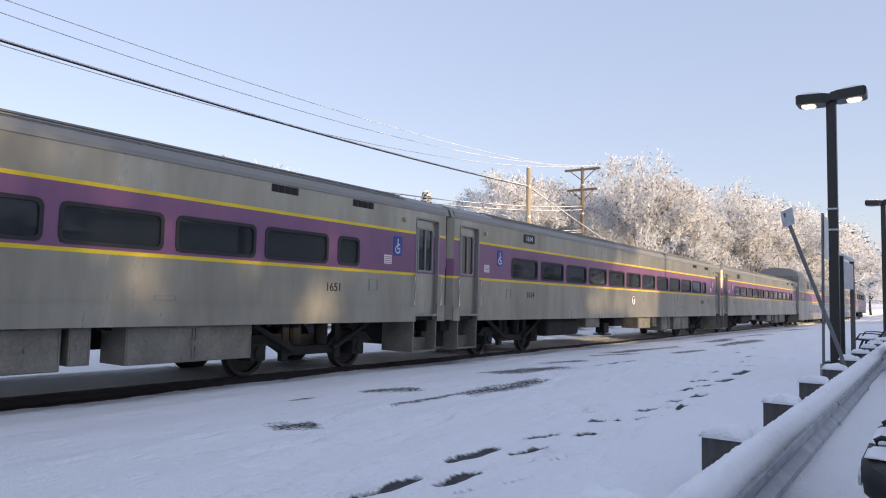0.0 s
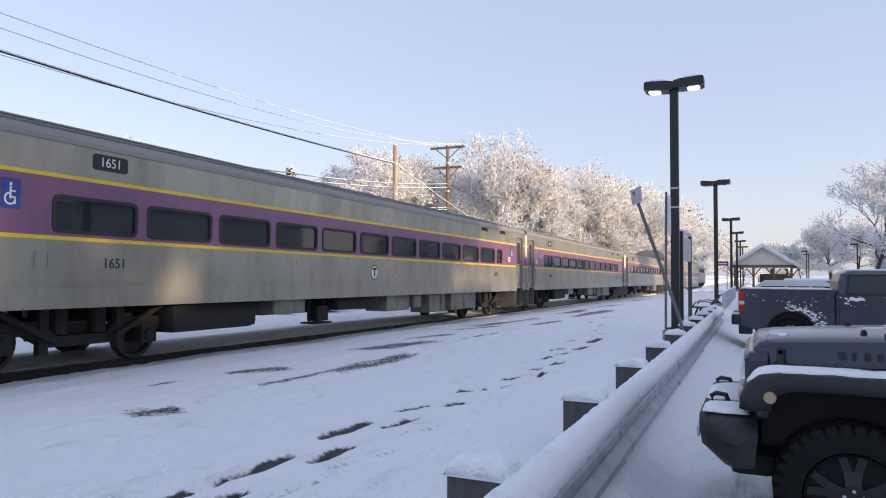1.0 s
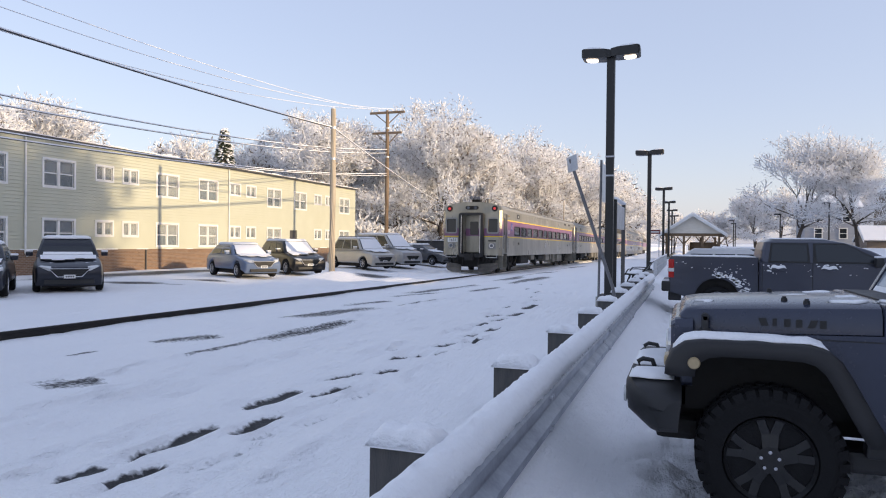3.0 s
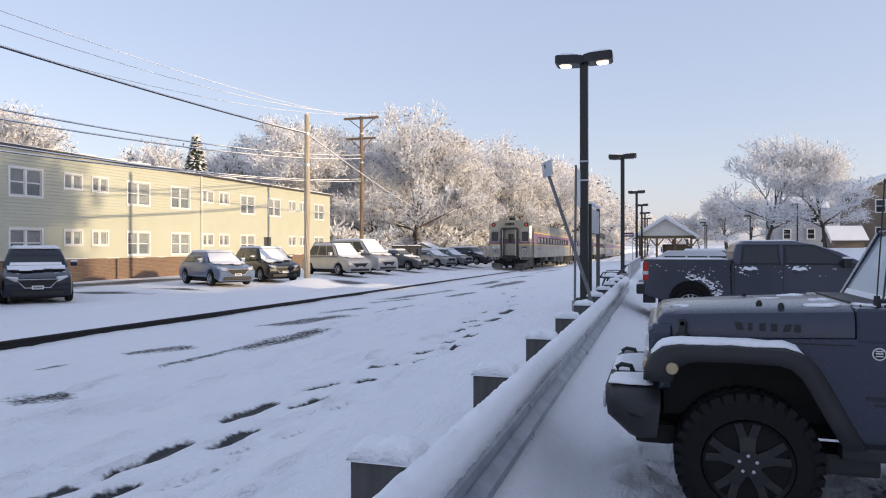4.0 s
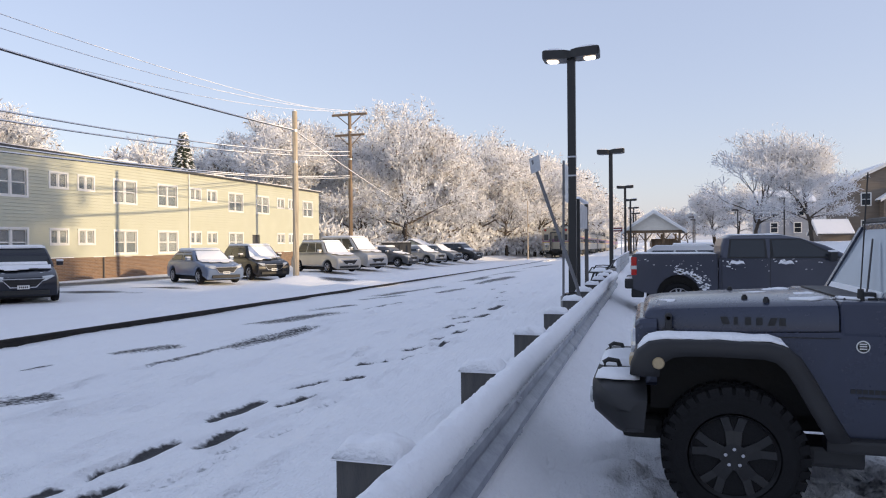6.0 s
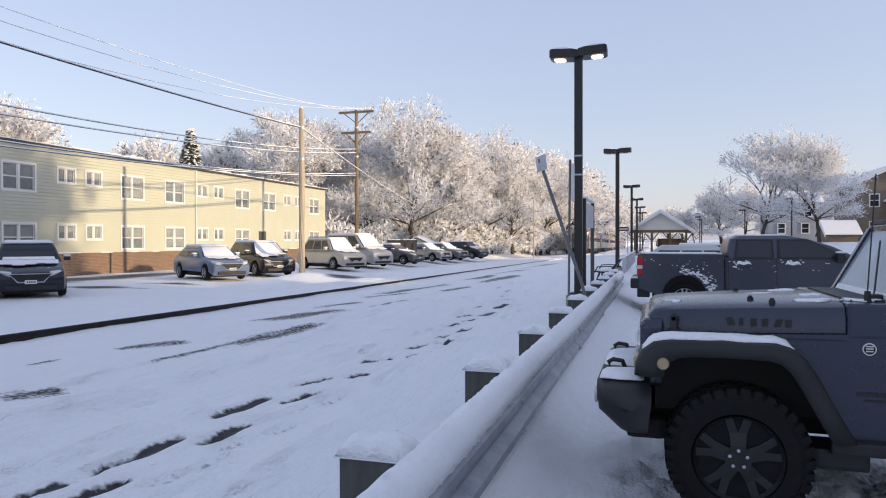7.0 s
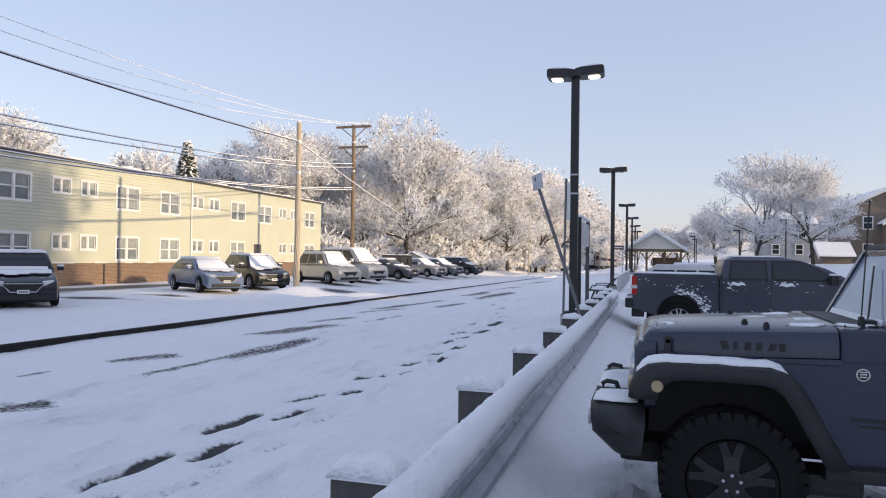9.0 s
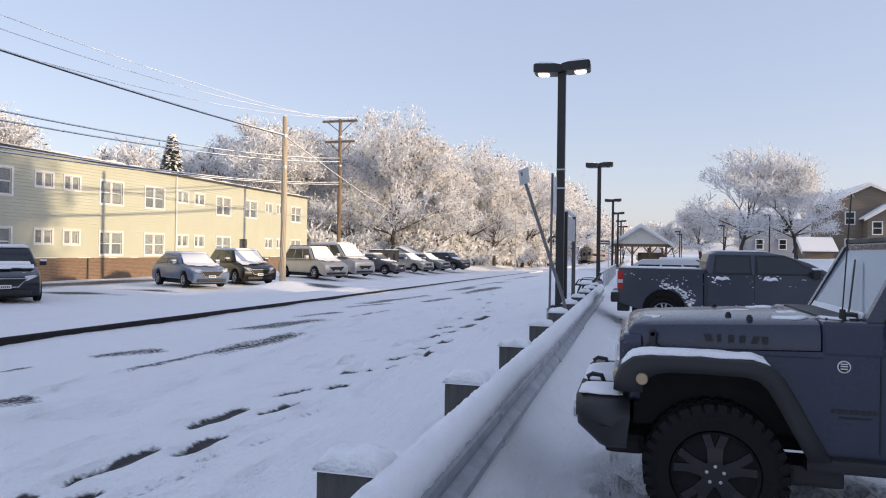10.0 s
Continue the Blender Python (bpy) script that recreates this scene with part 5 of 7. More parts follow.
    for y in (1.35, 23.6):
        cyl(bm, (HW, y + 0.1, 3.05), (HW + 0.05, y + 0.1, 3.05), 0.05, seg=10)
    part("door_lamp", bm, AMBER, c)
    return c


def bilevel():
    c = thing("bilevel_coach", pose(TRACK_X, 0, RAIL_Z), "tall double-deck grey coach with purple band and two window rows", "train car", "train")
    L = CAR_L
    up = [(4.6 + 1.7 * k, 6.0 + 1.7 * k, 3.05, 3.75) for k in range(10)]
    lo = [(4.6 + 1.7 * k, 6.0 + 1.7 * k, 1.05, 1.75) for k in range(10)]
    mid = [(1.9, 3.2, 2.0, 2.7), (L - 3.2, L - 1.9, 2.0, 2.7)]
    for nm, m, z0, z1 in (("lower_side", STEEL, 0.45, 1.95), ("lower_stripe", YELLOW, 1.95, 2.02), ("purple_band", PURPLE, 2.02, 2.75), ("upper_stripe", YELLOW, 2.75, 2.82), ("upper_side", STEEL, 2.82, 4.0)):
        bm = side_cells(BM(), HW, [0, L], [z0, z1], up + lo + mid)
        side_cells(bm, -HW, [0, L], [z0, z1], [])
        part(nm, bm, m, c)
    part("roof", prism(BM(), [(HW, 4.0), (HW - 0.1, 4.3), (1.0, 4.58), (0.4, 4.68), (-0.4, 4.68), (-1.0, 4.58), (-HW + 0.1, 4.3), (-HW, 4.0)], "y", 0, L), STEEL_ROOF, c)
    bm = BM()
    for y in (0.0, L - 0.06):
        box(bm, -HW, HW, y, y + 0.06, 0.6, 4.0)
    box(bm, -HW + 0.1, HW - 0.3, 0.1, L - 0.1, 0.4, 3.9)
    part("end_wall", bm, UNDER_BOX, c)
    for a, b, z0, z1 in up + lo + mid:
        part("side_window", slab(BM(), rrect(a, b, z0, z1, 0.08), "x", HW - 0.03, HW - 0.01), GLASS, c)
    for yb in (2.6, L - 2.6):
        bogie(c, yb)
    return c


def locomotive():
    c = thing("locomotive", pose(TRACK_X, 0, RAIL_Z), "diesel locomotive in grey and purple at the head of the train", "locomotive", "train")
    L = 19.5
    prof = [(HW, 1.1), (HW, 3.7), (1.1, 4.25), (-1.1, 4.25), (-HW, 3.7), (-HW, 1.1)]
    part("hood", prism(BM(), prof, "y", 0.6, L - 2.5), STEEL_ROOF, c)
    part("cab", loft(BM(), [[(x * s, y, z if z > 1.2 else 1.1) for x, z in prof] for y, s in ((L - 2.5, 1.0), (L - 0.9, 0.98))] + [[(x * 0.9, L, 1.1 + (z - 1.1) * 0.62) for x, z in prof]]), STEEL, c)
    part("band", side_cells(BM(), HW + 0.004, [0.6, L - 1.0], [1.9, 2.7], []), PURPLE, c)
    bm = BM()
    box(bm, -HW + 0.05, HW - 0.05, 0, L, 0.95, 1.1)
    box(bm, -1.3, 1.3, 7.0, 12.5, 0.35, 0.95, 0.1)
    part("frame", bm, UNDER, c)
    part("rear_door", slab(BM(), rrect(-0.4, 0.4, 1.15, 3.2, 0.05), "y", 0.56, 0.6), UNDER_BOX, c)
    for k in range(4):
        part("grille", slab(BM(), rrect(2 + 3.2 * k, 4.4 + 3.2 * k, 2.9, 3.6, 0.03), "x", HW + 0.002, HW + 0.02), UNDER, c)
    for yb in (3.6, L - 3.8):
        bogie(c, yb)
    return c


TRAIN = [coach("1651", True), coach("1614", False), coach("", False), bilevel(), bilevel(), locomotive()]
for car in TRAIN:
    car.scale = (1.07, 1, 1.04)

# ---- vehicles ----


def arch(cx, r, z0, n=9):
    """Points of a wheel arch from front to back along the bottom edge, at height z0 outside it."""
    out = []
    for i in range(n + 1):
        a = math.pi * i / n
        out.append((cx - r * math.cos(a), max(z0, 0.36 + r * math.sin(a) * 0.98)))
    return out


def hull(outline, w, bev=0.05, taper=0.10, tumble=0.05, zmid=0.6, zt=1.0):
    """A body from its side outline (x, z), w wide, rounded along the outline, narrower at its ends and top; centred on y = 0."""
    bm = BM()
    prism(bm, outline, "y", -w / 2, w / 2)
    es = [e for e in bm.edges if abs(e.verts[0].co.y - e.verts[1].co.y) < 1e-6]
    if bev:
        bmesh.ops.bevel(bm, geom=es, offset=bev, segments=3, affect="EDGES", profile=0.6, clamp_overlap=True)
    xs = [p[0] for p in outline]
    xc, hl = (min(xs) + max(xs)) / 2, (max(xs) - min(xs)) / 2
    for v in bm.verts:
        k = 1 - taper * (abs(v.co.x - xc) / hl) ** 5
        k -= tumble * max(0.0, (v.co.z - zmid) / (zt - zmid)) ** 2
        v.co.y *= k
    bmesh.ops.recalc_face_normals(bm, faces=bm.faces[:])
    return bm


def wheel(parent, x, y, z, r, w, side, rim_mat, spokes=5, rim=0.64, lugs=0):
    """A wheel whose outer face looks along side * y."""
    o = part("wheel", BM(), TYRE, parent)
    o.location = (x, y, z)
    def lathe(prof, seg):
        return loft(BM(), [[(q * math.cos(2 * math.pi * k / seg), side * a, q * math.sin(2 * math.pi * k / seg)) for k in range(seg)] for a, q in prof])
    rr = r * rim
    part("tyre", lathe([(-w, rr), (-w, r * 0.90), (-w + 0.03, r * 0.97), (-w * 0.5, r * 0.985), (-0.03, r * 0.97), (0.0, r * 0.90), (0.012, r * 0.80), (0.0, rr + 0.01), (-0.03, rr)], 48), TYRE, o, smooth=not lugs)
    if lugs:
        bm = BM()
        rnd = random.Random(5)
        for k in range(lugs):
            for row, (y0, y1, r0, r1) in enumerate(((-0.085, 0.012, 0.86, 1.0), (-w * 0.55, -0.10, 0.95, 1.0), (-w, -w * 0.6, 0.9, 1.0))):
                a = 2 * math.pi * (k + 0.5 * (row % 2)) / lugs
                da = 0.66 * math.pi / lugs * (0.85 + 0.3 * rnd.random())
                vs = []
                for q in (r0 * r, r1 * r):
                    for yy in (y0, y1 - (0.02 if q > r0 * r else 0)):
                        for t in (a - da, a + da):
                            vs.append(bm.verts.new((q * math.cos(t), side * yy, q * math.sin(t))))
                for f in ((0, 1, 3, 2), (4, 6, 7, 5), (0, 4, 5, 1), (2, 3, 7, 6), (0, 2, 6, 4), (1, 5, 7, 3)):
                    bm.faces.new([vs[i] for i in f])
        bmesh.ops.recalc_face_normals(bm, faces=bm.faces[:])
        part("tread", bm, TYRE, o, "chunky mud-terrain tread blocks")
    part("rim", lathe([(-w * 0.8, rr * 0.2), (-w * 0.75, rr * 0.9), (-0.02, rr * 0.93), (0.004, rr), (-0.03, rr * 1.0), (-w * 0.9, rr)], 40), rim_mat, o)
    bm = BM()
    for k in range(spokes):
        a = 2 * math.pi * k / spokes + math.pi / 2
        for d in ((-0.12, 0.12) if spokes <= 6 else (0,)):
            ca, cb = a + d * (1.35 if lugs else 1.75), a + d * (1.9 if lugs else 1.75)
            hw = rr * (0.135 if lugs else 0.085)
            rings = []
            for q, aa, dep in ((rr * 0.30, a + d * 1.9, 0.0), (rr * 0.6, ca, -0.012), (rr * 0.97, cb, -0.006)):
                cx, cz = q * math.cos(aa), q * math.sin(aa)
                tx, tz = -math.sin(aa) * hw, math.cos(aa) * hw
                rings.append([(cx - tx, side * (-0.05 + dep), cz - tz), (cx + tx, side * (-0.05 + dep), cz + tz), (cx + tx * 0.7, side * (-0.012 + dep), cz + tz * 0.7), (cx - tx * 0.7, side * (-0.012 + dep), cz - tz * 0.7)])
            loft(bm, rings)
    cyl(bm, (0, side * -0.06, 0), (0, side * -0.012, 0), rr * 0.36, rr * 0.31, 20)
    part("spokes", bm, rim_mat, o)
    bm = BM()
    for k in range(5):
        a = 2 * math.pi * k / 5 + math.pi / 2
        c = (rr * 0.20 * math.cos(a), rr * 0.20 * math.sin(a))
        cyl(bm, (c[0], side * -0.02, c[1]), (c[0], side * 0.006, c[1]), rr * 0.042, seg=8)
    tagged(part("lug_nuts", bm, CHROME, o), kind="stuff")
    # disc behind the spokes, coloured black for the shade in the wheel's recess
    bm = BM()
    cyl(bm, (0, side * -w * 0.7, 0), (0, side * -w * 0.6, 0), rr * 0.9, seg=24)
    part("dark_recess_disc", bm, BLACK, o)
    return o


def paint(name, col, rough=0.32, snow=0.0):
    return mat(name, col, rough, 0.25, tuple(v * 0.85 for v in col), 1.2, 30, snow=snow, coat=0.3)


def patch(bm, p00, p10, p11, p01, off, u0=0.0, u1=1.0, v0=0.0, v1=1.0, th=0.006):
    """A thin pane on a four-cornered face, within fractions of it, stood off along its normal."""
    p = [Vector(q) for q in (p00, p10, p11, p01)]
    n = (p[1] - p[0]).cross(p[3] - p[0]).normalized()
    def at(u, v):
        return p[0].lerp(p[1], u).lerp(p[3].lerp(p[2], u), v)
    a = [at(u, v) + n * off for u, v in ((u0, v0), (u1, v0), (u1, v1), (u0, v1))]
    b = [q + n * th for q in a]
    va, vb = [bm.verts.new(q) for q in a], [bm.verts.new(q) for q in b]
    bm.faces.new(va[::-1]), bm.faces.new(vb)
    bridge(bm, va, vb)
    return bm


def parked_car(name, m, label, category, col, L=4.6, W=1.82, hood=0.95, belt=1.0, roof=1.48, a=(1.25, 1.95, 3.55, 4.25), suv=False, snow=True, r=0.33, snowy_glass=True,
               grille=True, bars=False):
    """A parked car, nose at x = 0, tail at x = L, middle on y = 0. a: windscreen foot, roof front, roof back, rear window foot."""
    t = thing(name, m, label, category, "parked cars")
    P = paint("car_paint", col, snow=0.10)
    fw, rw = 0.19 * L, 0.80 * L
    z0 = 0.22
    outline = [(0.02, 0.40), (0.0, 0.62), (0.07, hood - 0.25), (0.28, hood - 0.15), (0.75, hood - 0.05), (a[0] - 0.05, hood + 0.05), (a[3] - 0.02, belt + 0.06), (L - 0.10, belt - (0.0 if suv else 0.06)), (L - 0.01, 0.70), (L, 0.42), (L - 0.15, z0 + 0.03)]
    outline += list(reversed(arch(rw, r + 0.05, z0))) + list(reversed(arch(fw, r + 0.05, z0))) + [(0.12, z0)]
    body = part("body", hull(outline, W, 0.09, 0.12, 0.10), P, t, smooth=True)
    body.modifiers.new("edge", "EDGE_SPLIT").split_angle = radians(38)
    wb, wt = W / 2 * 0.90, W / 2 * 0.70
    rings = []
    for z, f, w in ((belt - 0.03, 0.0, wb), (belt + (roof - belt) * 0.55, 0.55, wb + (wt - wb) * 0.5), (roof - 0.05, 0.93, wt + 0.02), (roof, 1.12, wt - 0.10)):
        x0, x1 = a[0] + (a[1] - a[0]) * f, a[3] + (a[2] - a[3]) * f
        rings.append([(px, py, z) for px, py in rrect(x0, x1, -w, w, 0.10, 3)])
    cab = part("cabin", loft(BM(), rings), P, t, smooth=True)
    cab.modifiers.new("edge", "EDGE_SPLIT").split_angle = radians(40)
    zb, zt = belt + 0.02, roof - 0.09
    f0, f1 = 0.06, 0.9
    def X(i, f):
        return a[i] + ((a[1] - a[0]) * f if i == 0 else (a[2] - a[3]) * f)
    xa0, xa1, xb0, xb1 = X(0, f0), X(0, f1), X(3, f0), X(3, f1)
    w0, w1 = wb + (wt - wb) * f0, wb + (wt - wb) * f1
    for s in (-1, 1):
        c = [(xa0 + 0.1, s * w0, zb), (xb0 - 0.1, s * w0, zb), (xb1 - 0.06, s * w1, zt), (xa1 + 0.06, s * w1, zt)]
        if s > 0:
            c = [c[1], c[0], c[3], c[2]]
        for u0, u1 in (((0.05, 0.47), (0.51, 0.93)) if not suv else ((0.04, 0.36), (0.39, 0.68), (0.71, 0.96))):
            part("side_window", patch(BM(), *c, 0.012, u0, u1, 0.02, 0.96), GLASS, cab)
    part("windscreen", patch(BM(), (xa0, w0 * 0.93, zb), (xa0, -w0 * 0.93, zb), (xa1, -w1 * 0.93, zt), (xa1, w1 * 0.93, zt), 0.012), GLASS, cab)
    part("rear_window", patch(BM(), (xb0, -w0 * 0.9, zb), (xb0, w0 * 0.9, zb), (xb1, w1 * 0.9, zt), (xb1, -w1 * 0.9, zt), 0.012), GLASS, cab)
    for x in (fw, rw):
        for s in (-1, 1):
            wheel(t, x, s * (W / 2 - 0.02), r, r, 0.2, s, GALV, spokes=7)
    bm = BM()
    box(bm, 0.25, L - 0.25, -W / 2 + 0.25, W / 2 - 0.25, 0.16, 0.5)
    part("underbody", bm, UNDER, t)
    for s in (-1, 1):
        bm = BM()
        rings = [[(x - 0.035, s * y, z) for x, y, z in q] for q in ([(0.035, W / 2 * 0.50, 0.66), (0.02, W / 2 * 0.50, 0.76), (0.10, W / 2 * 0.50, 0.80), (0.12, W / 2 * 0.5, 0.68)], [(0.12, W / 2 * 0.78, 0.68), (0.10, W / 2 * 0.78, 0.79), (0.22, W / 2 * 0.76, 0.83), (0.24, W / 2 * 0.76, 0.70)], [(0.30, W / 2 * 0.90, 0.74), (0.28, W / 2 * 0.90, 0.83), (0.40, W / 2 * 0.86, 0.86), (0.40, W / 2 * 0.86, 0.75)])]
        part("headlamp", loft(bm, rings), LENS, t)
        bm = BM()
        box(bm, L - 0.12, L + 0.005, s * W * 0.33 - 0.12, s * W * 0.33 + 0.12, 0.72, 0.92, 0.02)
        part("tail_lamp", bm, RED_LENS, t)
        bm = BM()
        box(bm, a[0] + 0.32, a[0] + 0.50, s * (W / 2 + 0.08) - 0.10, s * (W / 2 + 0.08) + 0.10, belt + 0.0, belt + 0.14, 0.04)
        mr = part("mirror", bm, P, t)
        if snow:
            bm = BM()
            box(bm, a[0] + 0.31, a[0] + 0.51, s * (W / 2 + 0.08) - 0.10, s * (W / 2 + 0.08) + 0.10, belt + 0.13, belt + 0.19, 0.03)
            part("snow", bm, SNOW, mr)
    if grille:
        gw = W * 0.27
        g = part("grille", prism(BM(), [(-gw, 0.72), (gw, 0.72), (gw * 0.62, 0.50), (-gw * 0.62, 0.50)], "x", -0.025, 0.08), BLACK, t)
        bm = BM()
        frame_ring(bm, [(-gw - 0.03, 0.745), (gw + 0.03, 0.745), (gw * 0.64, 0.475), (-gw * 0.64, 0.475)], [(-gw, 0.72), (gw, 0.72), (gw * 0.6, 0.50), (-gw * 0.6, 0.50)], "x", -0.035, 0.02)
        part("grille_rim", bm, CHROME, g)
        for k in range(3):
            bm = BM()
            box(bm, -0.032, -0.02, -gw * (0.85 - 0.1 * k), gw * (0.85 - 0.1 * k), 0.66 - 0.06 * k, 0.672 - 0.06 * k)
            part("grille_slat", bm, UNDER, g)
    bm = BM()
    box(bm, -0.012, 0.06, -W * 0.34, W * 0.34, 0.27, 0.40, 0.02)
    part("lower_intake", bm, BLACK, t)
    bm = BM()
    box(bm, -0.045, -0.03, -0.155, 0.155, 0.44, 0.55, 0.005)
    pl = part("number_plate", bm, WHITE, t)
    bm = BM()
    for k in range(5):
        box(bm, -0.048, -0.045, -0.115 + 0.048 * k, -0.085 + 0.048 * k, 0.47, 0.52)
    part("plate_bars", bm, BLACK, pl)
    if snow:
        rnd = random.Random(int(L * 100 + W * 1000 + roof * 77))
        sx0, sx1 = a[1] - 0.05, a[2] + 0.1
        rings = []
        for z, i in ((roof - 0.035, -0.01), (roof + 0.03, 0.0), (roof + 0.075, 0.09)):
            rings.append([(px + rnd.uniform(-0.015, 0.015), py + rnd.uniform(-0.012, 0.012), z + rnd.uniform(-0.006, 0.006)) for px, py in rrect(sx0 + i, sx1 - i, -wt + 0.01 + i, wt - 0.01 - i, 0.15, 4)])
        part("roof_snow", loft(BM(), rings), SNOW, t, smooth=True)
        if snowy_glass:
            bm = BM()
            patch(bm, (xa0, w0 * 0.9, zb), (xa0, -w0 * 0.9, zb), (xa1, -w1 * 0.9, zt), (xa1, w1 * 0.9, zt), 0.02, 0.02, 0.98, 0.0, 1.0, 0.03)
            part("windscreen_snow", bm, SNOW, t)
        else:
            bm = BM()
            patch(bm, (xa0, w0 * 0.9, zb), (xa0, -w0 * 0.9, zb), (xa1, -w1 * 0.9, zt), (xa1, w1 * 0.9, zt), 0.02, 0.05, 0.95, 0.0, 0.18, 0.025)
            part("windscreen_snow", bm, SNOW, t)
        bm = BM()
        for k in range(5):
            y = -W * 0.3 + W * 0.15 * k
            x = 0.40 + rnd.uniform(0, 0.45)
            patch(bm, (a[0] - 0.06, y + 0.19, hood + 0.062), (a[0] - 0.06, y - 0.19, hood + 0.062), (x, y - 0.17, hood - 0.15 + 0.2 * (x - 0.28) / (a[0] - 0.33) + 0.02), (x, y + 0.17, hood - 0.15 + 0.2 * (x - 0.28) / (a[0] - 0.33) + 0.02), -0.03, th=-0.015)
        part("bonnet_snow", bm, SNOW, t)
    if bars:
        for s in (-1, 1):
            bm = BM()
            tube(bm, [(a[1] + 0.2, s * (wt - 0.05), roof), (a[1] + 0.3, s * (wt - 0.05), roof + 0.10), (a[2] - 0.1, s * (wt - 0.05), roof + 0.10), (a[2], s * (wt - 0.05), roof)], 0.022, 6)
            part("roof_bar", bm, BLACK, t)
    return t


def nose_at(x, y, heading):
    """The pose of a car whose nose stands at x, y and whose front looks along heading (degrees from +x)."""
    return pose(x, y, 0, 0, 0, heading + 180)


SUV = dict(L=4.5, W=1.85, hood=1.02, belt=1.08, roof=1.66, a=(1.12, 1.75, 3.9, 4.42), suv=True, r=0.36)
parked_car("parked_saloon", nose_at(-17.6, 12.9, -42), "dark navy saloon parked facing the track", "car", (0.012, 0.016, 0.028), snowy_glass=False)
parked_car("parked_suv", nose_at(-17.35, 15.9, -40), "dark navy crossover with snow on its roof", "car", (0.012, 0.015, 0.026), **{**SUV, "W": 1.95}, snowy_glass=False)
parked_car("parked_saloon", nose_at(-17.15, 25.7, -31), "silver blue saloon with snow over roof and windscreen", "car", (0.16, 0.22, 0.33))
parked_car("parked_crossover", nose_at(-16.9, 29.2, -34), "black crossover with snow-covered windscreen", "car", (0.01, 0.01, 0.012), **SUV)
parked_car("parked_suv", nose_at(-16.6, 37.2, -28), "beige off-roader with roof rack and snowy bonnet", "car", (0.50, 0.475, 0.43), **{**SUV, "L": 4.9, "W": 1.95, "roof": 1.85, "hood": 1.1, "belt": 1.17}, bars=True)
parked_car("parked_van", nose_at(-16.6, 41.6, -26), "white delivery van buried under snow", "van", (0.45, 0.45, 0.45), **{**SUV, "L": 5.3, "W": 1.98, "roof": 2.15, "hood": 1.2, "belt": 1.3, "a": (1.0, 2.0, 4.9, 5.25)})
parked_car("parked_saloon", nose_at(-16.0, 47.0, -10), "grey saloon with frosted windows", "car", (0.10, 0.105, 0.115), snowy_glass=False)


def dumpster():
    t = thing("dumpster", pose(-18.9, 51.2, 0, 0, 0, 20), "dark steel dumpster with a snow-dusted lid beside the parked cars", "dumpster")
    part("bin", prism(BM(), [(-0.75, 0.15), (0.65, 0.15), (0.8, 1.45), (-0.8, 1.7)], "x", -1.15, 1.15), ROOF_DARK, t)
    for x in (-0.9, -0.3, 0.3, 0.9):
        bm = BM()
        box(bm, x - 0.05, x + 0.05, -0.86, -0.76, 0.2, 1.55, 0.01)
        part("rib", bm, ROOF_DARK, t)
    for s in (-1, 1):
        lid = part("lid", prism(BM(), [(-0.85, 1.71), (-0.85, 1.78), (0.85, 1.53), (0.85, 1.46)], "x", min(s * 1.17, s * 0.01), max(s * 1.17, s * 0.01)), BLACK, t)
        part("lid_snow", prism(BM(), [(-0.75, 1.768), (-0.72, 1.83), (0.7, 1.62), (0.75, 1.55)], "x", min(s * 1.1, s * 0.06), max(s * 1.1, s * 0.06)), SNOW, lid)


dumpster()
parked_car("parked_saloon", nose_at(-16.2, 54.5, -20), "pale saloon covered in snow", "car", (0.30, 0.31, 0.33))
parked_car("parked_hatchback", nose_at(-15.9, 58.8, -18), "snow-dusted grey hatchback in the parked row", "car", (0.16, 0.18, 0.20), roof=1.5)
parked_car("parked_suv", nose_at(-15.2, 63.5, -16), "dark estate car at the end of the row", "car", (0.02, 0.022, 0.028), **SUV, snowy_glass=False)
parked_car("parked_suv", pose(-0.2 + 4.5, 30.6, 0, 0, 0, 180), "white crossover with dark windows behind the pickup", "car", (0.60, 0.60, 0.60), **{**SUV, "roof": 1.50}, snowy_glass=False, snow=False)
parked_car("parked_saloon", pose(0.3 + 4.6, 34.2, 0, 0, 0, 180), "dark saloon beside the white crossover", "car", (0.02, 0.02, 0.025), roof=1.5, snowy_glass=False)

JEEP_PAINT = paint("dark_blue_grey_paint", (0.035, 0.044, 0.074), 0.28, snow=0.0)
PLASTIC = mat("black_textured_plastic", (0.016, 0.016, 0.018), 0.55, 0, (0.026, 0.026, 0.028), 5, 120, 0.12, 200)
RIM_BLACK = mat("satin_black_alloy", (0.008, 0.008, 0.009), 0.4, 0.0, (0.014, 0.014, 0.015), 6, 50)


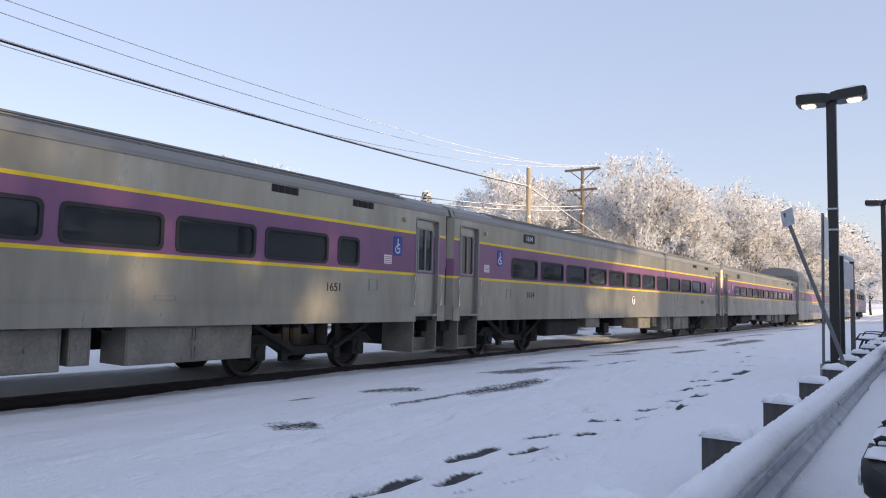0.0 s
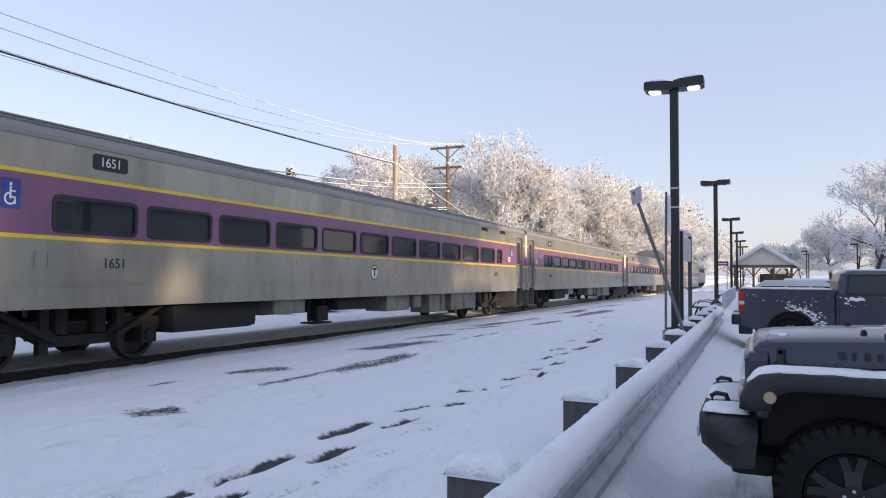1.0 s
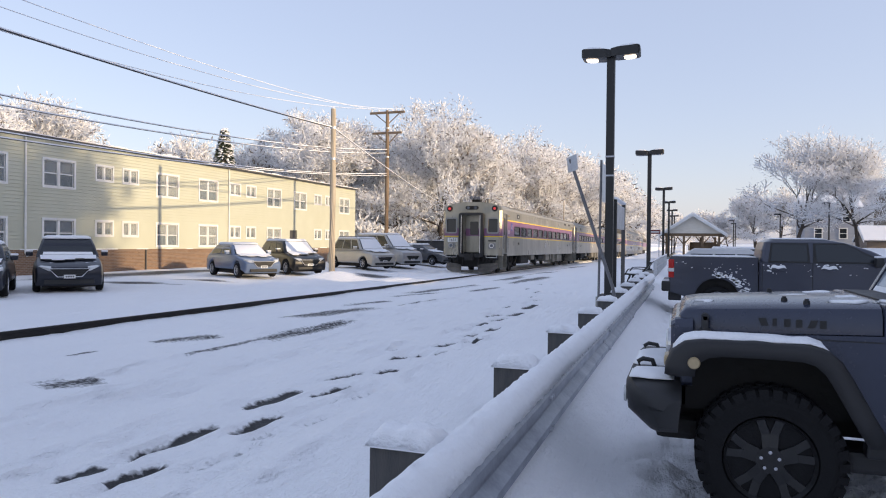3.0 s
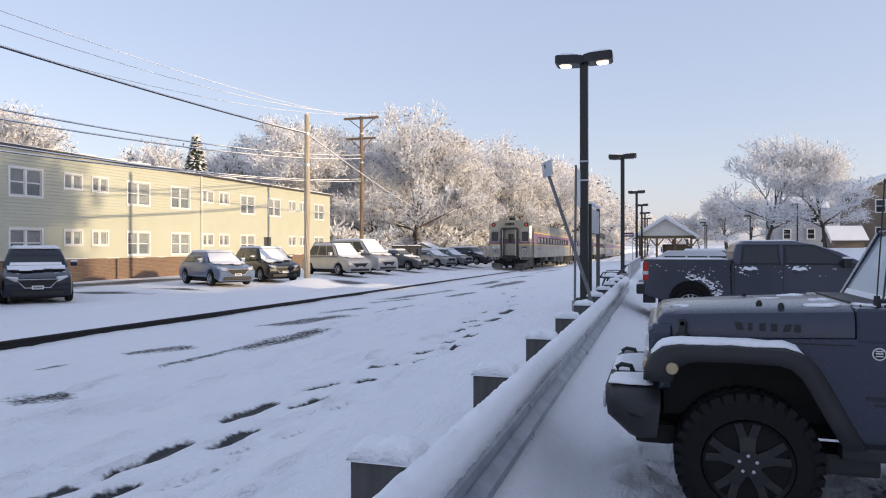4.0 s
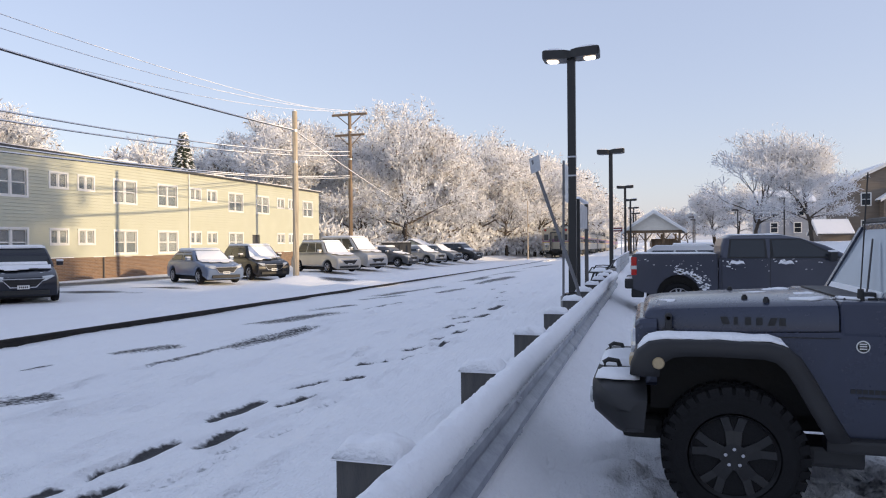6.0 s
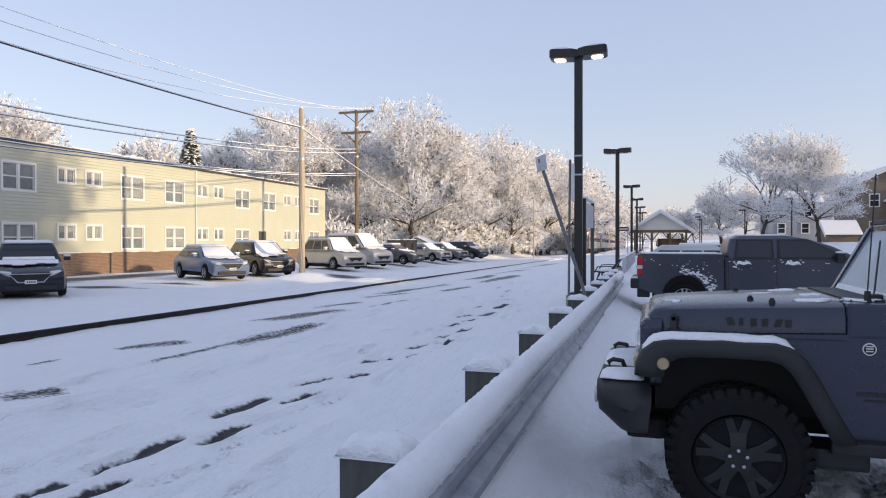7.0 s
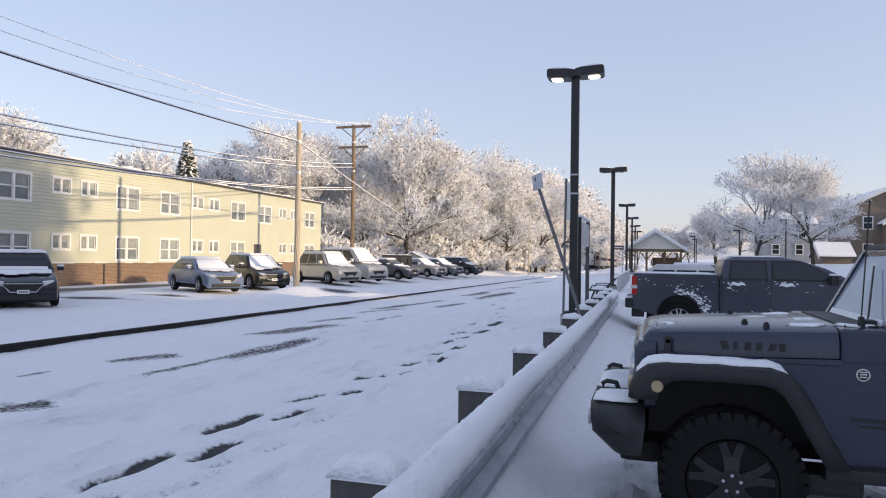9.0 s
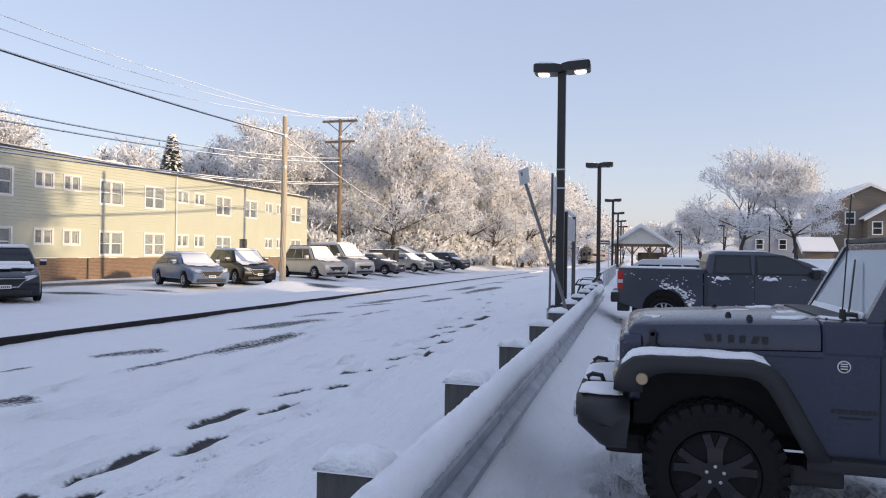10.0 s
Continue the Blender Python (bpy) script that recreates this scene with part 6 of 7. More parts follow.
def lumpy_slab(path, y0, y1, th, seed, ny=8, drop=0.06):
    """Snow lying along a line (x, z), from y0 to y1, rounded off at its rims."""
    rings = []
    n = len(path)
    for i, (x, z) in enumerate(path):
        ex = max(0.0, 1 - (2 * i / (n - 1) - 1) ** 6) ** 0.5
        g = drop * (y1 - y0) * (1.2 - ex)
        ya = y0 + g + drop * (y1 - y0) * (0.5 + noise.noise(Vector((x * 9, seed, 1))))
        yb = y1 - g - drop * (y1 - y0) * (0.5 + noise.noise(Vector((x * 11, seed, 7))))
        top = []
        for k in range(ny + 1):
            s = k / ny
            e = max(0.0, 1 - (2 * s - 1) ** 4) ** 0.5
            w = 0.75 + 0.5 * noise.noise(Vector((x * 5 + seed, s * 3, seed)))
            j = 0.012 * noise.noise(Vector((x * 14, seed, k)))
            top.append((x, ya + (yb - ya) * s + j, z + th * w * e * ex + 0.002))
        bot = [(x, ya + (yb - ya) * (1 - k / ny), z - 0.004) for k in range(ny + 1)]
        rings.append(top + bot)
    return loft(BM(), rings)


def off_roader():
    """The off-roader that stands nose to the guardrail; x from the bumper back, y from its near wing."""
    t = thing("off_roader", pose(0, 4.42, 0), "dark blue-grey boxy off-roader with black wheel-arch flares, nose to the guardrail", "car")
    W, yb = 1.86, 0.20
    # tub and doors
    out = [(0.10, 0.78), (0.10, 1.085), (1.17, 1.125), (1.45, 1.14), (4.0, 1.16), (4.02, 0.60), (3.98, 0.55)] + [(3.53 + 0.5 * math.cos(math.pi * i / 8), 0.45 + 0.5 * math.sin(math.pi * i / 8)) for i in range(9)] + [(1.25, 0.50), (1.10, 0.52), (0.90, 0.93), (0.80, 0.985), (0.28, 0.985), (0.20, 0.93)]
    bm = BM()
    prism(bm, out, "y", yb, W - yb)
    body = part("body", bm, JEEP_PAINT, t)
    bm = BM()
    for yy in (yb - 0.004, W - yb + 0.002):
        for x in (1.47, 2.32, 3.2):
            box(bm, x, x + 0.008, yy, yy + 0.003, 0.56, 1.15)
        box(bm, 0.12, 1.17, yy, yy + 0.003, 1.085, 1.091)
    tagged(part("panel_gap", bm, BLACK, body), kind="stuff")
    # bonnet: narrower ahead, domed, rounded at its rim
    bm = BM()
    rings = []
    for x, hw, zs, zc in ((0.075, 0.56, 1.10, 1.17), (0.085, 0.585, 1.10, 1.215), (0.12, 0.60, 1.095, 1.245), (0.22, 0.62, 1.095, 1.262), (0.60, 0.665, 1.105, 1.285), (1.165, 0.725, 1.13, 1.31)):
        sec = []
        for yy, zz in ((-1.0, 0.0), (-0.995, 0.55), (-0.965, 0.82), (-0.89, 0.94), (-0.6, 0.975), (-0.56, 1.0), (0, 1.03), (0.56, 1.0), (0.6, 0.975), (0.89, 0.94), (0.965, 0.82), (0.995, 0.55), (1.0, 0.0)):
            sec.append((x, W / 2 + hw * yy, zs + (zc - zs) * zz))
        rings.append(sec)
    hood = part("bonnet", loft(bm, rings), JEEP_PAINT, t, smooth=True)
    md = hood.modifiers.new("edge", "EDGE_SPLIT")
    md.split_angle = radians(40)
    bm = BM()
    box(bm, 1.17, 1.50, W / 2 - 0.735, W / 2 + 0.735, 1.10, 1.305, 0.02)
    part("cowl", bm, JEEP_PAINT, t)
    bm = BM()
    box(bm, 1.22, 1.46, W / 2 - 0.6, W / 2 + 0.6, 1.300, 1.315, 0.004)
    part("cowl_vent", bm, PLASTIC, t)
    # bonnet latches, rubber stops, washer nozzles
    for yy in (W / 2 - 0.645, W / 2 + 0.645):
        bm = BM()
        box(bm, 0.21, 0.25, yy - 0.03, yy + 0.03, 1.07, 1.20, 0.008)
        box(bm, 0.195, 0.265, yy - 0.025, yy + 0.025, 1.085, 1.115, 0.006)
        cyl(bm, (0.23, yy - 0.03, 1.19), (0.23, yy + 0.03, 1.19), 0.022, seg=10)
        part("bonnet_latch", bm, PLASTIC, t)
    for x, yy in ((0.70, 0.52), (0.80, 0.34), (0.70, 1.34)):
        bm = BM()
        cyl(bm, (x, yy, 1.25), (x, yy, 1.305), 0.022, 0.018, 12)
        cyl(bm, (x, yy, 1.305), (x, yy, 1.315), 0.012, seg=8)
        part("bonnet_stop", bm, PLASTIC, t)
    # stencilled name on the bonnet side: plain dark bars
    for k, (wd, sk) in enumerate(((0.055, 0.016), (0.03, 0), (0.045, 0), (0.045, 0), (0.05, -0.016), (0.045, 0.0))):
        bm = BM()
        x = 0.545 + k * 0.062
        v = []
        for yy in (0.283, 0.2865):
            for px, pz in ((x, 1.150), (x + wd * 0.75, 1.152), (x + wd * 0.75 - sk, 1.198), (x - sk, 1.196)):
                v.append(bm.verts.new((px, yy - (px - 0.54) * 0.106 - 0.018, pz)))
        for f in ((0, 1, 2, 3), (7, 6, 5, 4), (0, 4, 5, 1), (1, 5, 6, 2), (2, 6, 7, 3), (3, 7, 4, 0)):
            bm.faces.new([v[i] for i in f])
        part("stencil_bar", bm, BLACK, t)
    bm = BM()
    for k in range(8):
        box(bm, 1.22 + k * 0.031, 1.245 + k * 0.031, yb - 0.003, yb - 0.0005, 0.775, 0.80)
    box(bm, 1.26, 1.43, yb - 0.003, yb - 0.0005, 0.745, 0.757)
    part("badge_bars", bm, BLACK, t)
    bd = part("round_badge", cyl(BM(), (1.285, yb - 0.004, 1.045), (1.285, yb, 1.045), 0.036, seg=24), WHITE, t, "small round white badge")
    part("badge_disc", cyl(BM(), (1.285, yb - 0.006, 1.045), (1.285, yb - 0.004, 1.045), 0.029, seg=24), UNDER, bd)
    bm = BM()
    for z in (1.03, 1.045, 1.058):
        box(bm, 1.266, 1.304, yb - 0.008, yb - 0.006, z, z + 0.007)
    part("badge_print", bm, WHITE, bd)
    # grille with its slots and lamps
    g = part("grille", loft(BM(), [[(x, y, z) for y, z in rrect(W / 2 - hw, W / 2 + hw, 0.74, zt, 0.06, 3)] for x, hw, zt in ((0.16, 0.64, 1.18), (0.055, 0.64, 1.17), (0.03, 0.62, 1.15))]), JEEP_PAINT, t)
    for k in range(7):
        y = W / 2 + (k - 3) * 0.098
        part("grille_slot", slab(BM(), rrect(y - 0.028, y + 0.028, 0.83, 1.12, 0.026), "x", 0.024, 0.031), BLACK, g)
    for s in (-1, 1):
        hl = part("headlamp", cyl(BM(), (0.06, W / 2 + s * 0.47, 0.99), (0.012, W / 2 + s * 0.47, 0.99), 0.105, 0.10, 24), CHROME, g)
        part("lens", cyl(BM(), (0.011, W / 2 + s * 0.47, 0.99), (0.0, W / 2 + s * 0.47, 0.99), 0.094, 0.085, 24), LENS, hl)
    # flares: a bowed band round each front wheel, and the rear ones
    def flare(x_off, y0, y1, mirror):
        f = lambda v: (x_off + (1.16 - v if mirror else v))
        outer = [(0.0, 0.86), (0.005, 0.93), (0.04, 1.01), (0.11, 1.065), (0.22, 1.082), (0.50, 1.085), (0.78, 1.075), (0.87, 1.05), (0.94, 0.99), (1.0, 0.89), (1.10, 0.70), (1.19, 0.54)]
        inner = [(0.17, 0.86), (0.175, 0.90), (0.20, 0.945), (0.25, 0.975), (0.32, 0.985), (0.50, 0.988), (0.74, 0.982), (0.80, 0.965), (0.855, 0.915), (0.90, 0.84), (0.99, 0.67), (1.07, 0.53)]
        bm = BM()
        rings = []
        for (ax, az), (bx, bz) in zip(outer, inner):
            cx, cz = (ax + bx) / 2, (az + bz) / 2
            yy = lambda q: y0 + (y1 - y0) * q
            rings.append([(f(ax), yy(1.0), az), (f(ax), yy(0.16), az), (f(ax + (bx - ax) * 0.12), yy(0.03), az + (bz - az) * 0.12), (f(cx), yy(0.0), cz), (f(bx), yy(0.02), bz), (f(bx), yy(0.10), bz), (f(cx), yy(0.12), cz), (f(ax + (bx - ax) * 0.3), yy(1.0), az + (bz - az) * 0.3)])
        loft(bm, rings)
        return bm
    part("wing_flare", flare(0, 0.0, 0.30, False), PLASTIC, t, smooth=True)
    part("wing_flare", flare(0, W, W - 0.30, False), PLASTIC, t, smooth=True)
    for yy, y2 in ((0.0, 0.22), (W, W - 0.22)):
        part("rear_flare", flare(2.92, yy, y2, True), PLASTIC, t, smooth=True)
    ml = part("side_marker", cyl(BM(), (0.165, 0.003, 0.94), (0.165, -0.012, 0.94), 0.036, 0.030, 20), AMBER, t, "round frosted side lamp")
    bm = BM()
    box(bm, -0.005, 0.05, 0.07, 0.23, 0.90, 0.97, 0.02)
    part("turn_lamp", bm, AMBER, t)
    # front bumper with towing hooks and fog lamps
    bm = BM()
    rings = []
    half = ((-0.015, 0.0, 0.10, 0.545, 0.715), (0.015, -0.09, 0.10, 0.52, 0.735), (0.10, -0.19, 0.10, 0.495, 0.77), (0.22, -0.235, 0.09, 0.48, 0.795), (0.45, -0.25, 0.09, 0.475, 0.805), (W / 2, -0.25, 0.09, 0.475, 0.805))
    for yy, xf, xb, zl, zh in half + tuple((W - q[0], *q[1:]) for q in reversed(half[:-1])):
        rings.append([(min(xf + 0.15, xb - 0.12), yy, zl), (xf + 0.015, yy, zl + 0.12), (xf, yy, zh - 0.07), (xf + 0.03, yy, zh - 0.01), (xf + 0.07, yy, zh), (xb, yy, zh), (xb - (0.09 if xf < -0.15 else 0.02), yy, zl)])
    bp = part("bumper", loft(bm, rings), PLASTIC, t, smooth=True)
    md = bp.modifiers.new("edge", "EDGE_SPLIT")
    md.split_angle = radians(35)
    for yy in (0.55, W - 0.55):
        bm = BM()
        tube(bm, [(-0.17, yy, 0.80), (-0.18, yy, 0.845), (-0.15, yy, 0.862), (-0.09, yy, 0.855), (-0.07, yy, 0.80)], 0.016, 8)
        part("tow_hook", bm, BLACK, bp)
    for yy in (0.36, W - 0.36):
        part("fog_lamp", cyl(BM(), (-0.24, yy, 0.66), (-0.256, yy, 0.66), 0.055, 0.05, 18), LENS, bp)
    part("bumper_snow", lumpy_slab([(-0.215 + 0.03 * i, 0.803) for i in range(10)], 0.16, 0.52, 0.035, 3), SNOW, t, smooth=True)
    part("bumper_snow", lumpy_slab([(-0.22 + 0.03 * i, 0.808) for i in range(10)], 0.60, 1.35, 0.045, 8), SNOW, t, smooth=True)
    part("flare_snow", lumpy_slab([(0.045, 1.012), (0.08, 1.045), (0.11, 1.065), (0.16, 1.075)] + [(0.22 + 0.04 * i, 1.083) for i in range(15)] + [(0.85, 1.062), (0.875, 1.048)], 0.035, 0.27, 0.034, 5), SNOW, t, smooth=True)
    # patches of melted snow on the bonnet and cowl
    rnd = random.Random(11)
    for x0, x1, y0, y1 in ((0.92, 1.16, 0.30, 0.52), (1.02, 1.16, 0.62, 0.95), (1.18, 1.40, 0.24, 0.50), (0.66, 0.92, 0.80, 1.2), (0.16, 0.30, 0.5, 0.75), (0.9, 1.1, 1.1, 1.45)):
        n = 12
        zz = lambda x: 1.245 + 0.058 * min(1, (x - 0.1) / 1.07) if x < 1.17 else 1.306
        part("bonnet_snow", lumpy_slab([(x0 + (x1 - x0) * i / n, zz(x0 + (x1 - x0) * i / n) + 0.004) for i in range(n + 1)], y0, y1, 0.012, rnd.random() * 9, 8, 0.38), SNOW, t, smooth=True)
    # windscreen, pillars, roof
    zc, zr = 1.30, 1.755
    xw, xt = 1.42, 1.66
    yw, yt = 0.255, 0.31
    for yy, yz in ((yw, yt), (W - yw, W - yt)):
        bm = BM()
        d = 0.030
        loft(bm, [[(xw - 0.03, yy - d, zc - 0.02), (xw + 0.06, yy - d, zc - 0.02), (xw + 0.06, yy + d, zc - 0.02), (xw - 0.03, yy + d, zc - 0.02)], [(xt - 0.03, yz - d, zr), (xt + 0.06, yz - d, zr), (xt + 0.06, yz + d, zr), (xt - 0.03, yz + d, zr)]])
        part("windscreen_pillar", bm, JEEP_PAINT, t)
    bm = BM()
    box(bm, xt - 0.02, xt + 0.06, yt, W - yt, zr - 0.05, zr + 0.02, 0.01)
    box(bm, xw - 0.02, xw + 0.04, yw, W - yw, zc - 0.03, zc + 0.008, 0.004)
    part("windscreen_frame", bm, JEEP_PAINT, t)
    bm = BM()
    patch(bm, (xw, W - yw - 0.03, zc), (xw, yw + 0.03, zc), (xt, yt + 0.03, zr), (xt, W - yt - 0.03, zr), 0.0)
    ws = part("windscreen", bm, GLASS_FILM, t, "windscreen filmed with thin frost")
    ws.visible_shadow = False
    part("windscreen_snow", patch(BM(), (xw, W - yw - 0.03, zc), (xw, yw + 0.03, zc), (xt, yt + 0.03, zr), (xt, W - yt - 0.03, zr), 0.008, 0.05, 0.95, 0.0, 0.09, 0.012), SNOW, t)
    bm = BM()
    box(bm, xt, 4.0, 0.27, W - 0.27, zr, zr + 0.06, 0.03)
    part("hard_top", bm, PLASTIC, t)
    bm = BM()
    for x in (2.32, 3.2, 3.93):
        for yy in (0.24, W - 0.30):
            box(bm, x - 0.05, x + 0.05, yy, yy + 0.06, 1.15, zr)
    part("pillars", bm, PLASTIC, t)
    for yy in (0.235, W - 0.245):
        bm = BM()
        prism(bm, [(1.55, 1.155), (3.95, 1.155), (3.9, zr), (1.78, zr)], "y", yy + 0.03, yy + 0.036)
        part("side_glass", bm, GLASS, t)
    bm = BM()
    tube(bm, [(1.36, 0.42, 1.33), (1.395, 0.52, 1.36), (1.57, 1.05, 1.66)], 0.006, 6)
    box(bm, 1.33, 1.40, 0.36, 0.46, 1.315, 1.345, 0.006)
    part("wiper", bm, PLASTIC, t)
    bm = BM()
    cyl(bm, (1.30, 0.30, 1.30), (1.30, 0.30, 1.37), 0.022, 0.016, 10)
    cyl(bm, (1.30, 0.30, 1.37), (1.34, 0.30, 2.05), 0.004, seg=6)
    part("aerial", bm, BLACK, t)
    bm = BM()
    box(bm, 1.74, 1.82, -0.06, 0.16, 1.18, 1.38, 0.03)
    part("mirror", bm, PLASTIC, t)
    bm = BM()
    box(bm, 1.8, 3.8, 0.35, W - 0.35, 0.95, 1.12, 0.05)
    for yy in (0.6, W - 0.6):
        box(bm, 2.2, 2.4, yy - 0.2, yy + 0.2, 1.1, 1.7, 0.05)
    box(bm, 1.48, 1.75, 0.3, W - 0.3, 1.1, 1.33, 0.05)
    part("seats_and_dash", bm, PLASTIC, t)
    # chassis, axle, dark inner wings, rock rail
    bm = BM()
    box(bm, 0.05, 3.9, 0.45, 0.57, 0.48, 0.60)
    box(bm, 0.05, 3.9, W - 0.57, W - 0.45, 0.48, 0.60)
    cyl(bm, (0.58, 0.25, 0.40), (0.58, W - 0.25, 0.40), 0.05, seg=10)
    cyl(bm, (3.53, 0.25, 0.40), (3.53, W - 0.25, 0.40), 0.05, seg=10)
    cyl(bm, (0.62, 0.42, 0.42), (0.66, 0.46, 0.95), 0.035, seg=8)
    box(bm, 0.12, 1.12, 0.34, W - 0.34, 0.60, 0.98)
    box(bm, -0.06, 0.2, 0.3, W - 0.3, 0.40, 0.54, 0.05)
    part("chassis", bm, UNDER, t)
    bm = BM()
    box(bm, 1.08, 3.0, 0.13, 0.24, 0.44, 0.52, 0.02)
    box(bm, 1.0, 1.3, 0.20, 0.5, 0.33, 0.46, 0.03)
    part("rock_rail", bm, PLASTIC, t)
    for x in (0.58, 3.53):
        wheel(t, x, 0.03, 0.405, 0.405, 0.26, -1, RIM_BLACK, 5, 0.61, 34)
        wheel(t, x, W - 0.03, 0.405, 0.405, 0.26, 1, RIM_BLACK, 5, 0.61, 34)


off_roader()

TRUCK_PAINT = paint("dark_slate_paint", (0.060, 0.066, 0.092), 0.28, snow=0.12)


def pickup():
    t = thing("pickup_truck", pose(-0.22, 15.9, 0), "dark slate pickup truck flecked with snow, tailgate to the guardrail", "pickup truck")
    W = 1.89
    fx, rx, r = 4.45, 0.97, 0.385
    low = [(0.0, 0.62), (0.0, 1.36), (0.05, 1.385), (1.76, 1.375), (1.78, 0.50)]
    low += [(rx + 0.46 * math.cos(math.pi * i / 10), 0.46 + 0.47 * math.sin(math.pi * i / 10)) for i in range(11)] + [(0.22, 0.55)]
    bm = BM()
    prism(bm, low, "y", 0, W)
    es = [e for e in bm.edges if abs(e.verts[0].co.y - e.verts[1].co.y) < 1e-6]
    bmesh.ops.bevel(bm, geom=es, offset=0.025, segments=2, affect="EDGES")
    bed = part("cargo_bed", bm, TRUCK_PAINT, t)
    bm = BM()
    box(bm, 0.06, 1.73, 0.08, W - 0.08, 1.378, 1.40, 0.02)
    part("bed_snow", bm, SNOW, bed)
    low = [(1.795, 0.42), (1.79, 1.30), (4.35, 1.26), (4.7, 1.20), (5.4, 1.10), (5.58, 0.95), (5.62, 0.55), (5.5, 0.42)] + [(fx + 0.46 * math.cos(math.pi * i / 10), 0.46 + 0.47 * math.sin(math.pi * i / 10)) for i in range(11)]
    bm = BM()
    prism(bm, low, "y", 0, W)
    es = [e for e in bm.edges if abs(e.verts[0].co.y - e.verts[1].co.y) < 1e-6]
    bmesh.ops.bevel(bm, geom=es, offset=0.03, segments=2, affect="EDGES")
    cabn = part("cab", bm, TRUCK_PAINT, t)
    rings = []
    for z, x0, x1, i in ((1.27, 1.81, 4.40, 0.03), (1.55, 1.84, 3.86, 0.11), (1.71, 1.89, 3.40, 0.18), (1.77, 2.02, 3.10, 0.28)):
        rings.append([(px, py, z) for px, py in rrect(x0, x1, i, W - i, 0.10, 3)])
    green = part("greenhouse", loft(BM(), rings), TRUCK_PAINT, t)
    for q, (a, b, c, d) in enumerate(((2.00, 2.70, 2.05, 2.68), (2.86, 4.02, 2.84, 3.42))):
        for side in (0, 1):
            y0, y1 = (0.045, 0.155) if side == 0 else (W - 0.045, W - 0.155)
            pts = [(a, y0, 1.31), (b, y0, 1.31), (d, y1, 1.66), (c, y1, 1.66)]
            if side:
                pts = [pts[1], pts[0], pts[3], pts[2]]
            part("window_rubber", patch(BM(), *pts, 0.006, -0.06, 1.06, -0.08, 1.08), BLACK, green)
            part("side_window", patch(BM(), *pts, 0.012), GLASS, green)
    part("windscreen", patch(BM(), (4.35, W - 0.16, 1.30), (4.35, 0.16, 1.30), (3.44, 0.26, 1.70), (3.44, W - 0.26, 1.70), 0.012), GLASS, green)
    bm = BM()
    for x, z0, z1 in ((2.78, 0.50, 1.28), (1.84, 0.60, 1.28), (4.10, 0.55, 1.24)):
        box(bm, x, x + 0.012, -0.004, 0.0, z0, z1)
    box(bm, 1.84, 4.1, -0.004, 0.0, 0.52, 0.535)
    part("panel_gap", bm, BLACK, cabn)
    for x in (2.04, 2.98):
        bm = BM()
        box(bm, x, x + 0.22, -0.035, 0.0, 1.12, 1.17, 0.012)
        h = part("door_handle", bm, TRUCK_PAINT, t)
        part("snow", lumpy_slab([(x - 0.04 + 0.03 * i, 1.172 + 0.012 * math.sin(i)) for i in range(11)], -0.045, 0.01, 0.06, x), SNOW, h, smooth=True)
    bm = BM()
    box(bm, 3.86, 4.00, -0.24, -0.02, 1.22, 1.42, 0.04)
    mr = part("mirror", bm, PLASTIC, t)
    bm = BM()
    box(bm, 3.85, 4.01, -0.23, -0.05, 1.41, 1.45, 0.02)
    part("snow", bm, SNOW, mr)
    part("roof_snow", lumpy_slab([(2.03 + 0.09 * i, 1.778) for i in range(13)], 0.30, W - 0.3, 0.035, 2), SNOW, t, smooth=True)
    for yy in (0.0, W):
        s = -1 if yy == 0 else 1
        bm = BM()
        box(bm, -0.02, 0.10, min(yy - s * 0.13, yy + s * 0.012), max(yy - s * 0.16, yy + s * 0.012), 0.92, 1.32, 0.02)
        tl = part("tail_lamp", bm, RED_LENS, t, "red tail lamp cluster")
        bm = BM()
        box(bm, -0.034, 0.10, min(yy - s * 0.13, yy + s * 0.016), max(yy - s * 0.13, yy + s * 0.016), 1.05, 1.13, 0.01)
        part("reversing_lens", bm, LENS, tl)
    bm = BM()
    box(bm, -0.16, 0.05, 0.0, W, 0.62, 0.84, 0.04)
    box(bm, -0.02, 0.25, 0.1, W - 0.1, 0.42, 0.62, 0.03)
    bp = part("rear_bumper", bm, PLASTIC, t)
    part("bumper_snow", lumpy_slab([(-0.14 + 0.02 * i, 0.842) for i in range(9)], 0.03, 0.7, 0.03, 6), SNOW, bp, smooth=True)
    # snow stuck to the quarter panel above the wheel and along the sills
    rnd = random.Random(3)
    bm = BM()
    def fleck(x, z, sx, sz):
        rings = [[(x + sx * f * math.cos(2 * math.pi * i / 7) * rnd.uniform(0.6, 1.3), yy, z + sz * f * math.sin(2 * math.pi * i / 7) * rnd.uniform(0.6, 1.3)) for i in range(7)] for f, yy in ((1.0, 0.003), (0.6, -0.006))]
        loft(bm, rings)
    for k in range(120):
        a = radians(-5 + 110 * rnd.random())
        q = 0.49 + 0.20 * rnd.random() ** 2.4
        x, z = rx + 0.05 + q * math.cos(a), 0.48 + q * math.sin(a)
        if z < 1.3 and x < 1.75:
            s = rnd.uniform(0.006, 0.030) * (0.75 - q) / 0.2
            fleck(x, z, s * 2.0, s)
    for k in range(50):
        x, z = rnd.uniform(0.1, 3.9), rnd.choice((rnd.uniform(0.58, 0.72), rnd.uniform(1.0, 1.27), rnd.uniform(1.2, 1.28)))
        if abs(x - rx) < 0.55 and z < 1.0:
            continue
        s = rnd.uniform(0.003, 0.010)
        fleck(x, z, s * 3.0, s)
